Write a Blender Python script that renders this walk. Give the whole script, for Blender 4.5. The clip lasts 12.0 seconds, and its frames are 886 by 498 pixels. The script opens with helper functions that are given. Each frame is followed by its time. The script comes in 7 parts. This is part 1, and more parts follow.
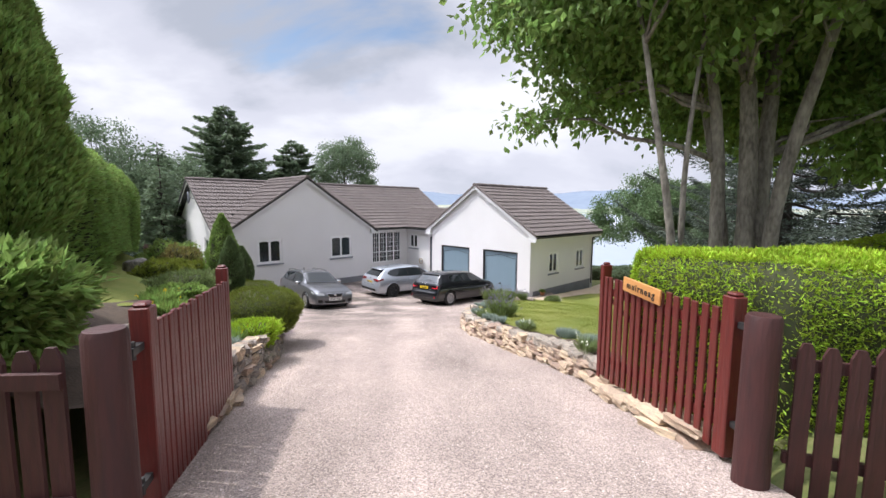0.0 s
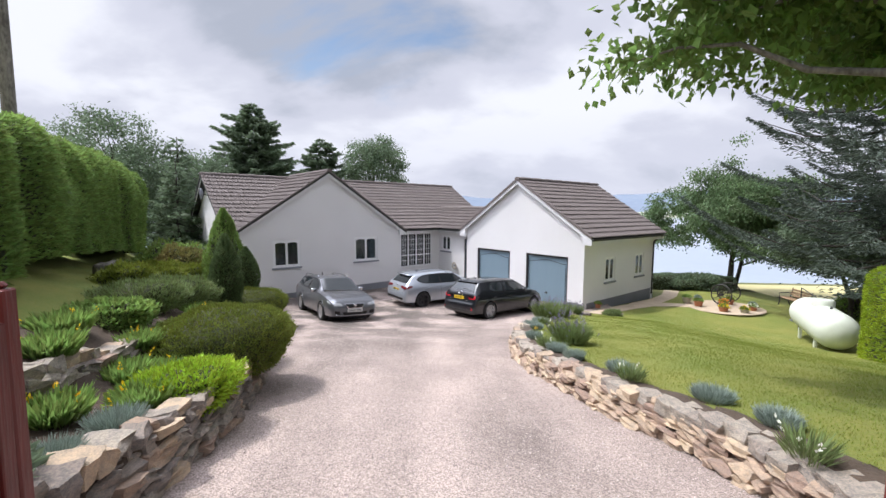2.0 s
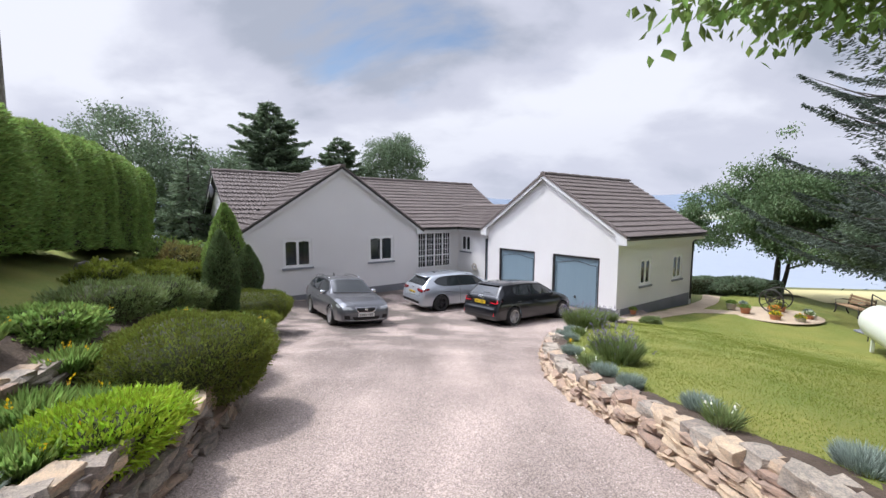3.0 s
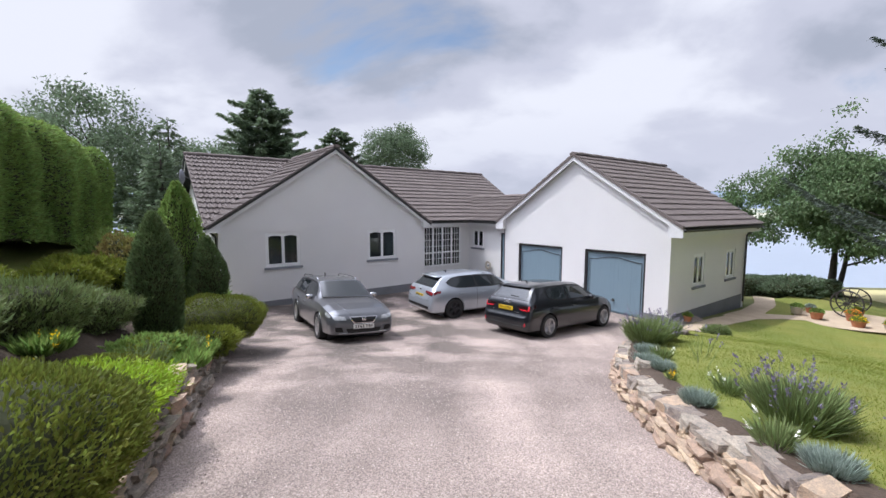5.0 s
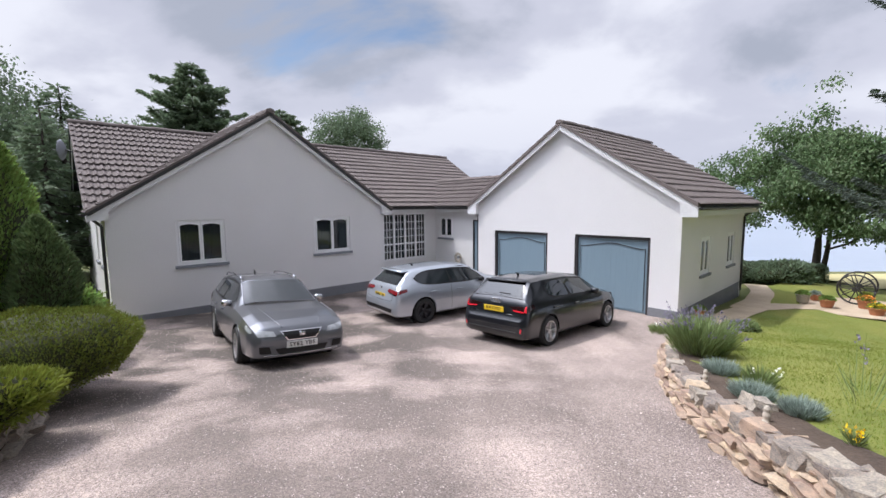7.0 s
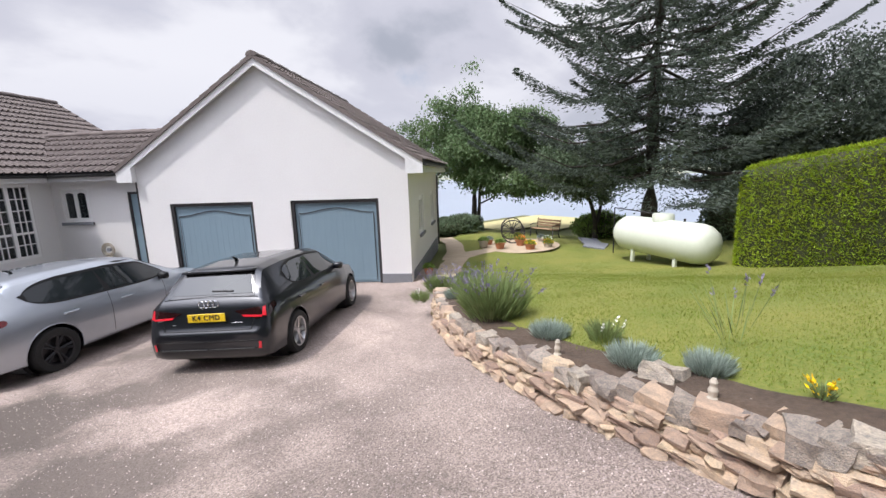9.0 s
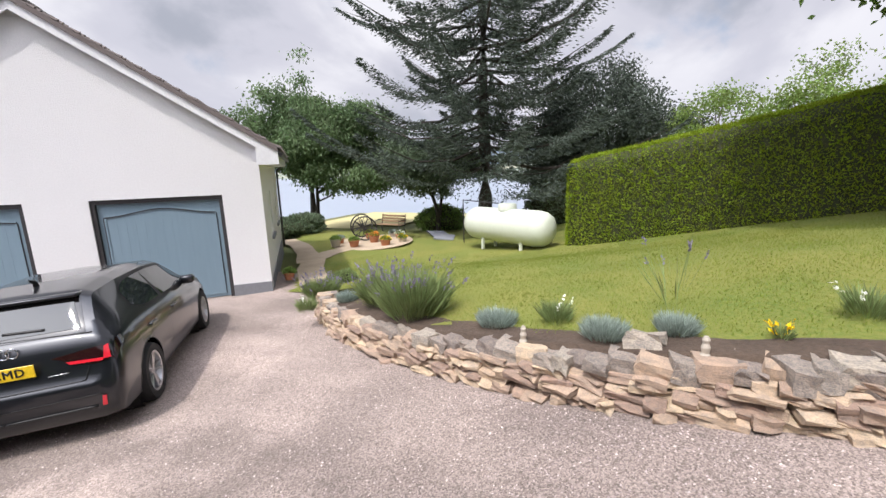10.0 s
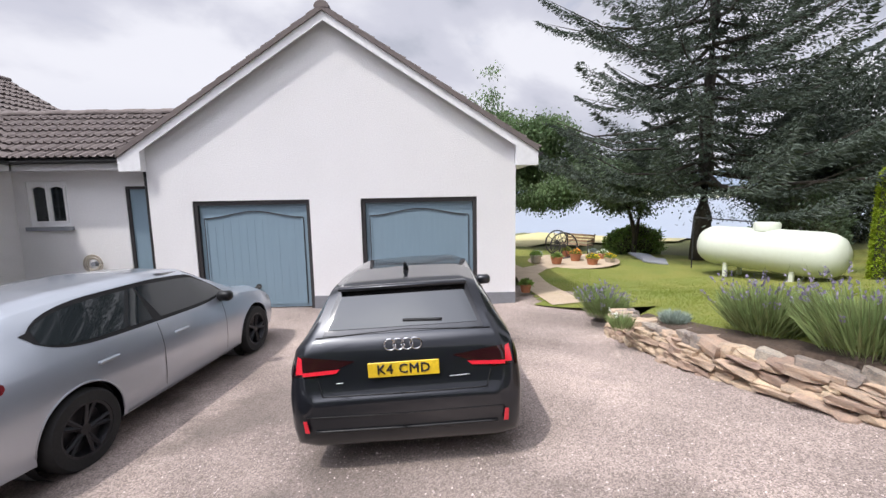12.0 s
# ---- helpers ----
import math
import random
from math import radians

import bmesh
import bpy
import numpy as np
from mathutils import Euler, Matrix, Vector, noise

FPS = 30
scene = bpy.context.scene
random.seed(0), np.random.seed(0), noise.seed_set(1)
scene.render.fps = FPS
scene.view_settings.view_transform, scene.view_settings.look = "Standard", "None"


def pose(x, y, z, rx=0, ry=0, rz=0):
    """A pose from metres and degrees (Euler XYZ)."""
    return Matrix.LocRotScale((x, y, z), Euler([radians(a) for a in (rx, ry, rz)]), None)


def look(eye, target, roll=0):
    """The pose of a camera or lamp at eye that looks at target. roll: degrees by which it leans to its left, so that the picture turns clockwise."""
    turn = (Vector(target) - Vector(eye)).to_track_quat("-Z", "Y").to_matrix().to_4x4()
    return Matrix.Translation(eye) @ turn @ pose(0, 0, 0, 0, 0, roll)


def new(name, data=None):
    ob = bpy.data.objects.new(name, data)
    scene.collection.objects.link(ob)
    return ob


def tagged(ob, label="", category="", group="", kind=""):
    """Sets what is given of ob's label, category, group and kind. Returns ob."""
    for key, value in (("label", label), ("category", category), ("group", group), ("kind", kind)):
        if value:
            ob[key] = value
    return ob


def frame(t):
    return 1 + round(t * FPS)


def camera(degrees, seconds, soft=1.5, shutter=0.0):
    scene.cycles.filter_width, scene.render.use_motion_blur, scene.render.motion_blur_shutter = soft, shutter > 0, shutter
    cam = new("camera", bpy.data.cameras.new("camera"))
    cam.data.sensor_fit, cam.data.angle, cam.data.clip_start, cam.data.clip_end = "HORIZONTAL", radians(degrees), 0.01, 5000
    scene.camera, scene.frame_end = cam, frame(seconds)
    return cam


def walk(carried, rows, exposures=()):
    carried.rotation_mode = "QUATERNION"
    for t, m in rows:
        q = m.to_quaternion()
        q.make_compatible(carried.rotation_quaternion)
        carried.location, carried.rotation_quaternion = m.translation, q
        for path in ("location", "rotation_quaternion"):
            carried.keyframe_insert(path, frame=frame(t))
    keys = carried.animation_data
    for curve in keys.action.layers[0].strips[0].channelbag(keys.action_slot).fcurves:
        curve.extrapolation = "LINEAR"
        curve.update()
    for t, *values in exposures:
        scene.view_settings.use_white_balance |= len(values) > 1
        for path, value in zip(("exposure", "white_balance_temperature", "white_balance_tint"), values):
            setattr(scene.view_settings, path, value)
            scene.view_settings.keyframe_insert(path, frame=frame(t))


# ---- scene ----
cam = camera(93.3, 12.0)
METRES, EYE = 16.2, 1.45
ROWS = [
    (0.0, 0.0, 0.0, 0.0, 0.04, -5.96, -0.4),
    (0.5, -0.0023, 0.0454, -0.0068, 0.48, -5.82, -0.46),
    (1.0, -0.0095, 0.0894, -0.0105, 1.31, -5.68, -0.47),
    (1.5, -0.0123, 0.1304, -0.0153, 2.65, -5.56, -0.41),
    (2.0, -0.0185, 0.1671, -0.0194, 4.25, -5.46, -0.4),
    (2.5, -0.0215, 0.2057, -0.0256, 5.77, -5.38, -0.38),
    (3.0, -0.0248, 0.245, -0.0305, 6.91, -5.3, -0.38),
    (5.0, -0.0715, 0.4113, -0.0573, 6.96, -5.34, -0.16),
    (5.5, -0.0837, 0.4504, -0.0674, 6.56, -5.45, -0.03),
    (6.0, -0.0901, 0.4925, -0.0726, 5.57, -5.54, 0.13),
    (6.5, -0.0964, 0.5333, -0.0796, 3.37, -5.76, 0.31),
    (8.5, -0.1155, 0.701, -0.1048, -21.9, -8.86, 1.53),
    (9.0, -0.1142, 0.7341, -0.1098, -40.92, -10.24, 1.86),
    (9.5, -0.1278, 0.7689, -0.1111, -57.98, -11.05, 1.87),
    (10.0, -0.1323, 0.8052, -0.1176, -64.93, -11.16, 1.83),
    (10.5, -0.1394, 0.8435, -0.1239, -66.37, -10.96, 1.75),
    (11.0, -0.1401, 0.88, -0.1323, -66.15, -10.53, 1.7),
    (11.5, -0.1525, 0.9224, -0.1365, -62.2, -9.48, 1.5),
    (12.0, -0.1685, 0.9677, -0.141, -46.96, -7.41, 1.01),
]
walk(cam, [(t, pose(0, 0, EYE) @ pose(METRES * x, METRES * y, METRES * z, 90 + pitch, roll, yaw)) for t, x, y, z, yaw, pitch, roll in ROWS],
     exposures=[(0.0, 0.17, 6400, 9), (2.0, 0.05, 6300, 9), (5.5, -0.08, 6150, 10), (8.5, -0.08, 6400, 10), (10.5, -0.02, 6550, 10), (12.0, -0.06, 6450, 10)])

# ---- light: broken summer cloud, sun high in the west, glancing along the garage front ----
SUN_TO = Vector((-0.49, 0.08, 0.87)).normalized()
world = bpy.data.worlds.new("sky")
scene.world = world
world.use_nodes = True
wn, wl = world.node_tree.nodes, world.node_tree.links
wn.clear()
w_out = wn.new("ShaderNodeOutputWorld")
w_bg = wn.new("ShaderNodeBackground")
w_sky = wn.new("ShaderNodeTexSky")
w_sky.sky_type = "NISHITA"
w_sky.sun_disc = False
w_sky.sun_elevation = math.asin(SUN_TO.z)
w_sky.sun_rotation = math.atan2(SUN_TO.x, SUN_TO.y)
w_sky.dust_density = 1.5
w_co = wn.new("ShaderNodeTexCoord")
w_sep = wn.new("ShaderNodeSeparateXYZ")
wl.new(w_co.outputs["Generated"], w_sep.inputs[0])
# cloud deck: directions projected on a flat layer overhead
w_h = wn.new("ShaderNodeMath"); w_h.operation = "MAXIMUM"; w_h.inputs[1].default_value = 0.0
wl.new(w_sep.outputs["Z"], w_h.inputs[0])
w_h2 = wn.new("ShaderNodeMath"); w_h2.operation = "ADD"; w_h2.inputs[1].default_value = 0.42
wl.new(w_h.outputs[0], w_h2.inputs[0])
w_div = wn.new("ShaderNodeVectorMath"); w_div.operation = "DIVIDE"
w_cmb = wn.new("ShaderNodeCombineXYZ")
for i in range(3):
    wl.new(w_h2.outputs[0], w_cmb.inputs[i])
wl.new(w_co.outputs["Generated"], w_div.inputs[0])
wl.new(w_cmb.outputs[0], w_div.inputs[1])
w_map = wn.new("ShaderNodeMapping")
w_map.inputs["Location"].default_value = (3.1, 1.7, 0)
w_map.inputs["Scale"].default_value = (1.5, 1.9, 0.0)
wl.new(w_div.outputs[0], w_map.inputs[0])


def w_noise(scale, detail, rough, dist=0.0):
    n = wn.new("ShaderNodeTexNoise")
    n.inputs["Scale"].default_value, n.inputs["Detail"].default_value = scale, detail
    n.inputs["Roughness"].default_value, n.inputs["Distortion"].default_value = rough, dist
    wl.new(w_map.outputs[0], n.inputs["Vector"])
    return n


def w_ramp(src, stops):
    r = wn.new("ShaderNodeValToRGB")
    r.color_ramp.interpolation = "EASE"
    while len(r.color_ramp.elements) < len(stops):
        r.color_ramp.elements.new(0.5)
    for e, (p, c) in zip(r.color_ramp.elements, stops):
        e.position, e.color = p, (*c, 1)
    wl.new(src, r.inputs[0])
    return r


cover = w_ramp(w_noise(0.9, 7, 0.55, 0.3).outputs["Fac"], [(0.25, (0, 0, 0)), (0.40, (1, 1, 1))])
shade = w_ramp(w_noise(0.95, 8, 0.5, 0.2).outputs["Fac"], [(0.36, (0.43, 0.455, 0.54)), (0.47, (0.63, 0.635, 0.73)), (0.62, (0.86, 0.86, 0.93))])
w_sky_mul = wn.new("ShaderNodeVectorMath"); w_sky_mul.operation = "SCALE"; w_sky_mul.inputs["Scale"].default_value = 0.13
wl.new(w_sky.outputs[0], w_sky_mul.inputs[0])
w_mix = wn.new("ShaderNodeMix"); w_mix.data_type = "RGBA"
wl.new(cover.outputs[0], w_mix.inputs[0])
wl.new(w_sky_mul.outputs[0], w_mix.inputs[6])
wl.new(shade.outputs[0], w_mix.inputs[7])
# thin bright haze low over the horizon
w_hz = wn.new("ShaderNodeMapRange")
w_hz.inputs[1].default_value, w_hz.inputs[2].default_value, w_hz.inputs[3].default_value, w_hz.inputs[4].default_value = 0.0, 0.22, 0.75, 0.0
wl.new(w_sep.outputs["Z"], w_hz.inputs[0])
w_mix2 = wn.new("ShaderNodeMix"); w_mix2.data_type = "RGBA"
wl.new(w_hz.outputs[0], w_mix2.inputs[0])
wl.new(w_mix.outputs[2], w_mix2.inputs[6])
w_mix2.inputs[7].default_value = (0.66, 0.67, 0.77, 1)
# the cloud is brighter the nearer it lies to the sun behind it
w_dot = wn.new("ShaderNodeVectorMath"); w_dot.operation = "DOT_PRODUCT"
w_dot.inputs[1].default_value = SUN_TO
wl.new(w_co.outputs["Generated"], w_dot.inputs[0])
w_glow = wn.new("ShaderNodeMapRange"); w_glow.interpolation_type = "SMOOTHSTEP"
w_glow.inputs[1].default_value, w_glow.inputs[2].default_value, w_glow.inputs[3].default_value, w_glow.inputs[4].default_value = 0.74, 1.0, 1.0, 7.0
wl.new(w_dot.outputs["Value"], w_glow.inputs[0])
w_fin = wn.new("ShaderNodeVectorMath"); w_fin.operation = "SCALE"
wl.new(w_mix2.outputs[2], w_fin.inputs[0]); wl.new(w_glow.outputs[0], w_fin.inputs["Scale"])
wl.new(w_fin.outputs[0], w_bg.inputs["Color"])
w_bg.inputs["Strength"].default_value = 1.08
wl.new(w_bg.outputs[0], w_out.inputs[0])
sun_data = bpy.data.lights.new("sun", "SUN")
sun_data.energy, sun_data.angle, sun_data.color = 3.4, radians(1.5), (1.0, 0.955, 0.90)
sun = new("sun", sun_data)
sun.matrix_world = look(SUN_TO * 60, (0, 0, 0))


# ---- materials ----
def mat(name, base, rough=0.6, alt=None, fine=40.0, coarse=2.0, mixing=0.5, bump=0.0, bump_scale=None, metal=0.0, per_object=0.0, per_island=0.0, coat=0.0, trans=0.0, spec=0.5, stretch=(1, 1, 1), detail=6):
    m = bpy.data.materials.new(name)
    m.use_nodes = True
    n, l = m.node_tree.nodes, m.node_tree.links
    b = n["Principled BSDF"]
    b.inputs["Roughness"].default_value, b.inputs["Metallic"].default_value = rough, metal
    b.inputs["Coat Weight"].default_value, b.inputs["Coat Roughness"].default_value = coat, 0.04
    b.inputs["Specular IOR Level"].default_value = spec
    alt = alt or tuple(c * 0.72 for c in base)
    co = n.new("ShaderNodeTexCoord")
    mp = n.new("ShaderNodeMapping")
    mp.inputs["Scale"].default_value = stretch
    l.new(co.outputs["Object"], mp.inputs[0])
    if per_object:
        oi = n.new("ShaderNodeObjectInfo")
        mp2 = n.new("ShaderNodeVectorMath"); mp2.operation = "ADD"
        sc = n.new("ShaderNodeMath"); sc.operation = "MULTIPLY"; sc.inputs[1].default_value = 37.0
        l.new(oi.outputs["Random"], sc.inputs[0])
        l.new(mp.outputs[0], mp2.inputs[0]); l.new(sc.outputs[0], mp2.inputs[1])
        vec = mp2.outputs[0]
    else:
        vec = mp.outputs[0]

    def noise_of(scale, det=6):
        t = n.new("ShaderNodeTexNoise")
        t.inputs["Scale"].default_value, t.inputs["Detail"].default_value = scale, det
        l.new(vec, t.inputs["Vector"])
        return t.outputs["Fac"]
    a, c = noise_of(coarse), noise_of(fine, detail)
    add = n.new("ShaderNodeMath"); add.operation = "ADD"
    l.new(a, add.inputs[0]); l.new(c, add.inputs[1])
    rg = n.new("ShaderNodeMapRange")
    half = 0.5 * (1.02 - mixing)
    rg.inputs[1].default_value, rg.inputs[2].default_value = 1.0 - half, 1.0 + half
    l.new(add.outputs[0], rg.inputs[0])
    mx = n.new("ShaderNodeMix"); mx.data_type = "RGBA"
    mx.inputs[6].default_value, mx.inputs[7].default_value = (*base, 1), (*alt, 1)
    l.new(rg.outputs[0], mx.inputs[0])
    col = mx.outputs[2]
    rnd = None
    if per_object:
        rnd, amount = n.new("ShaderNodeObjectInfo").outputs["Random"], per_object
    if per_island:
        rnd, amount = n.new("ShaderNodeNewGeometry").outputs["Random Per Island"], per_island
    if rnd is not None:
        hs = n.new("ShaderNodeHueSaturation")
        r2 = n.new("ShaderNodeMapRange")
        r2.inputs[3].default_value, r2.inputs[4].default_value = 1 - amount, 1 + amount
        l.new(rnd, r2.inputs[0]); l.new(r2.outputs[0], hs.inputs["Value"])
        r3 = n.new("ShaderNodeMapRange")
        r3.inputs[3].default_value, r3.inputs[4].default_value = 0.5 - amount * 0.05, 0.5 + amount * 0.05
        l.new(rnd, r3.inputs[0]); l.new(r3.outputs[0], hs.inputs["Hue"])
        l.new(col, hs.inputs["Color"])
        col = hs.outputs["Color"]
    l.new(col, b.inputs["Base Color"])
    if bump:
        bp = n.new("ShaderNodeBump")
        bp.inputs["Strength"].default_value, bp.inputs["Distance"].default_value = min(1.0, bump), 0.02
        l.new(noise_of(bump_scale or fine, 8), bp.inputs["Height"])
        l.new(bp.outputs[0], b.inputs["Normal"])
    if trans:
        tr = n.new("ShaderNodeBsdfTranslucent")
        l.new(col, tr.inputs["Color"])
        ms = n.new("ShaderNodeMixShader"); ms.inputs[0].default_value = trans
        l.new(b.outputs[0], ms.inputs[1]); l.new(tr.outputs[0], ms.inputs[2])
        l.new(ms.outputs[0], n["Material Output"].inputs[0])
    return m


def glass_mat(name, tint, rough=0.02, see=0.35):
    """Dark glazing: mostly a mirror-smooth dark surface, a little see-through."""
    m = bpy.data.materials.new(name)
    m.use_nodes = True
    n, l = m.node_tree.nodes, m.node_tree.links
    b = n["Principled BSDF"]
    b.inputs["Base Color"].default_value = (*tint, 1)
    b.inputs["Roughness"].default_value, b.inputs["Specular IOR Level"].default_value = rough, 0.5
    b.inputs["Coat Weight"].default_value, b.inputs["Coat Roughness"].default_value = 0.45, 0.02
    tr = n.new("ShaderNodeBsdfTransparent")
    tr.inputs["Color"].default_value = (0.85, 0.9, 0.9, 1)
    ms = n.new("ShaderNodeMixShader"); ms.inputs[0].default_value = see
    l.new(b.outputs[0], ms.inputs[1]); l.new(tr.outputs[0], ms.inputs[2])
    l.new(ms.outputs[0], n["Material Output"].inputs[0])
    return m


def gravel_mat():
    """Worn tarmac with pink-grey chippings, tyre tracks and damp patches."""
    m = mat("driveway_chippings", (0.44, 0.355, 0.315), 0.9, (0.285, 0.23, 0.207), fine=90, coarse=0.55, mixing=0.35, bump=0.7, bump_scale=120)
    n, l = m.node_tree.nodes, m.node_tree.links
    b = n["Principled BSDF"]
    src = b.inputs["Base Color"].links[0].from_socket
    co = n.new("ShaderNodeTexCoord")
    vo = n.new("ShaderNodeTexVoronoi"); vo.inputs["Scale"].default_value = 105
    l.new(co.outputs["Object"], vo.inputs["Vector"])
    bw = n.new("ShaderNodeSeparateColor")
    l.new(vo.outputs["Color"], bw.inputs[0])
    r = n.new("ShaderNodeMapRange"); r.inputs[3].default_value, r.inputs[4].default_value = 0.5, 1.5
    l.new(bw.outputs[0], r.inputs[0])
    mul = n.new("ShaderNodeVectorMath"); mul.operation = "SCALE"
    l.new(src, mul.inputs[0]); l.new(r.outputs[0], mul.inputs["Scale"])
    big = n.new("ShaderNodeTexNoise"); big.inputs["Scale"].default_value, big.inputs["Detail"].default_value = 0.33, 4
    mp = n.new("ShaderNodeMapping"); mp.inputs["Scale"].default_value = (2.4, 0.8, 1); mp.inputs["Rotation"].default_value = (0, 0, 0.12)
    l.new(co.outputs["Object"], mp.inputs[0]); l.new(mp.outputs[0], big.inputs["Vector"])
    r4 = n.new("ShaderNodeMapRange"); r4.inputs[1].default_value, r4.inputs[2].default_value, r4.inputs[3].default_value, r4.inputs[4].default_value = 0.35, 0.66, 1.16, 0.64
    l.new(big.outputs["Fac"], r4.inputs[0])
    mul2 = n.new("ShaderNodeVectorMath"); mul2.operation = "SCALE"
    l.new(mul.outputs[0], mul2.inputs[0]); l.new(r4.outputs[0], mul2.inputs["Scale"])
    # damp mossy stains on the lower, flatter part before the house
    st = n.new("ShaderNodeTexNoise"); st.inputs["Scale"].default_value, st.inputs["Detail"].default_value = 0.75, 7
    l.new(co.outputs["Object"], st.inputs["Vector"])
    r5 = n.new("ShaderNodeMapRange"); r5.inputs[1].default_value, r5.inputs[2].default_value, r5.inputs[3].default_value, r5.inputs[4].default_value = 0.42, 0.54, 0.0, 0.9
    l.new(st.outputs["Fac"], r5.inputs[0])
    sp = n.new("ShaderNodeSeparateXYZ"); l.new(co.outputs["Object"], sp.inputs[0])
    r6 = n.new("ShaderNodeMapRange"); r6.inputs[1].default_value, r6.inputs[2].default_value = 9.0, 15.5
    l.new(sp.outputs["Y"], r6.inputs[0])
    r7 = n.new("ShaderNodeMath"); r7.operation = "MULTIPLY"
    l.new(r5.outputs[0], r7.inputs[0]); l.new(r6.outputs[0], r7.inputs[1])
    # dampest before the house wall
    r8 = n.new("ShaderNodeMapRange"); r8.inputs[1].default_value, r8.inputs[2].default_value, r8.inputs[3].default_value, r8.inputs[4].default_value = -3.0, 1.0, 1.0, 0.2
    l.new(sp.outputs["X"], r8.inputs[0])
    r9 = n.new("ShaderNodeMath"); r9.operation = "MULTIPLY"
    l.new(r7.outputs[0], r9.inputs[0]); l.new(r8.outputs[0], r9.inputs[1])
    fin = n.new("ShaderNodeMix"); fin.data_type = "RGBA"
    l.new(r9.outputs[0], fin.inputs[0]); l.new(mul2.outputs[0], fin.inputs[6])
    fin.inputs[7].default_value = (0.09, 0.075, 0.065, 1)
    l.new(fin.outputs[2], b.inputs["Base Color"])
    return m


M_DRIVE = gravel_mat()
M_GROUND = mat("rough_grass_ground", (0.10, 0.13, 0.035), 0.95, (0.16, 0.15, 0.06), fine=12, coarse=0.15, bump=0.6, bump_scale=25)
M_LAWN = mat("mown_lawn", (0.115, 0.165, 0.023), 0.95, (0.25, 0.235, 0.055), fine=26, coarse=0.8, mixing=0.35, bump=0.8, bump_scale=90)
M_SOIL = mat("dark_border_soil", (0.055, 0.038, 0.028), 0.95, (0.10, 0.07, 0.05), fine=30, coarse=3, bump=0.9, bump_scale=40)
M_SAND = mat("buff_paving", (0.50, 0.40, 0.29), 0.9, (0.38, 0.30, 0.22), fine=30, coarse=2, bump=0.4)
M_FIELD = mat("ripe_field", (0.52, 0.46, 0.24), 0.95, (0.42, 0.40, 0.18), fine=3, coarse=0.05)
M_WATER = mat("firth_water", (0.30, 0.35, 0.42), 0.28, (0.26, 0.31, 0.38), fine=0.3, coarse=0.01, bump=0.15, bump_scale=0.6)
# far hills: the haze of distance is put into the base colour
M_HILL = mat("far_hills_haze_tint", (0.16, 0.20, 0.27), 1.0, (0.22, 0.26, 0.32), fine=0.02, coarse=0.003, mixing=0.2, spec=0.0)
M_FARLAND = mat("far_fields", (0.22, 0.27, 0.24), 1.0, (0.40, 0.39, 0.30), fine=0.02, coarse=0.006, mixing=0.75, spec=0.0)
M_ROUGHCAST = mat("white_roughcast_render", (0.80, 0.79, 0.80), 0.92, (0.74, 0.73, 0.735), fine=30, coarse=0.6, mixing=0.3, bump=0.9, bump_scale=60)
M_PLINTH = mat("grey_painted_plinth", (0.22, 0.225, 0.25), 0.85, (0.18, 0.185, 0.20), fine=30, coarse=1.2, bump=0.4, bump_scale=80)
M_TILE = mat("brown_concrete_tile", (0.17, 0.143, 0.136), 0.9, (0.135, 0.113, 0.108), fine=60, coarse=0.7, mixing=0.2, bump=0.3, per_object=0.05)
M_TILES = mat("brown_concrete_tiles_joined", (0.17, 0.143, 0.136), 0.9, (0.135, 0.113, 0.108), fine=60, coarse=0.7, mixing=0.2, bump=0.3, per_island=0.05)
M_WHITE = mat("white_upvc", (0.86, 0.86, 0.87), 0.35, (0.82, 0.82, 0.83), fine=8, coarse=1)
M_BARGE = mat("white_painted_board", (0.78, 0.78, 0.80), 0.45, (0.70, 0.70, 0.72), fine=15, coarse=1.5)
M_SILL = mat("grey_painted_sill", (0.26, 0.27, 0.30), 0.8, (0.20, 0.21, 0.24), fine=30, coarse=2)
M_BLACKPLASTIC = mat("black_plastic", (0.022, 0.022, 0.024), 0.45, (0.03, 0.03, 0.03))
M_GARAGE = mat("blue_grey_garage_paint", (0.20, 0.28, 0.34), 0.45, (0.185, 0.26, 0.315), fine=18, coarse=0.8, bump=0.06, stretch=(1, 1, 0.1))
M_GARAGEFRAME = mat("dark_door_frame", (0.035, 0.032, 0.034), 0.6)
M_PANE = glass_mat("window_glass", (0.02, 0.025, 0.03), 0.02, 0.40)
M_CARGLASS = glass_mat("tinted_car_glass", (0.02, 0.025, 0.028), 0.02, 0.0)
M_CURTAIN = mat("cream_curtain", (0.62, 0.58, 0.52), 0.9, (0.50, 0.47, 0.42), fine=12, coarse=3, stretch=(1, 1, 0.05))
M_INSIDE = mat("dim_room_wall", (0.45, 0.43, 0.41), 0.9)
M_REDWOOD = mat("dark_red_stained_timber", (0.135, 0.018, 0.014), 0.42, (0.075, 0.012, 0.010), fine=40, coarse=4, bump=0.35, stretch=(1, 1, 0.12))
M_POSTWOOD = mat("dark_red_stained_log", (0.055, 0.014, 0.013), 0.65, (0.032, 0.010, 0.010), fine=30, coarse=4, bump=0.5, stretch=(1, 1, 0.15))
M_SIGN = mat("varnished_name_board", (0.55, 0.27, 0.09), 0.4, (0.42, 0.19, 0.06), fine=25, coarse=4, stretch=(0.15, 1, 1))
M_INK = mat("dark_burnt_lettering", (0.03, 0.018, 0.01), 0.6)
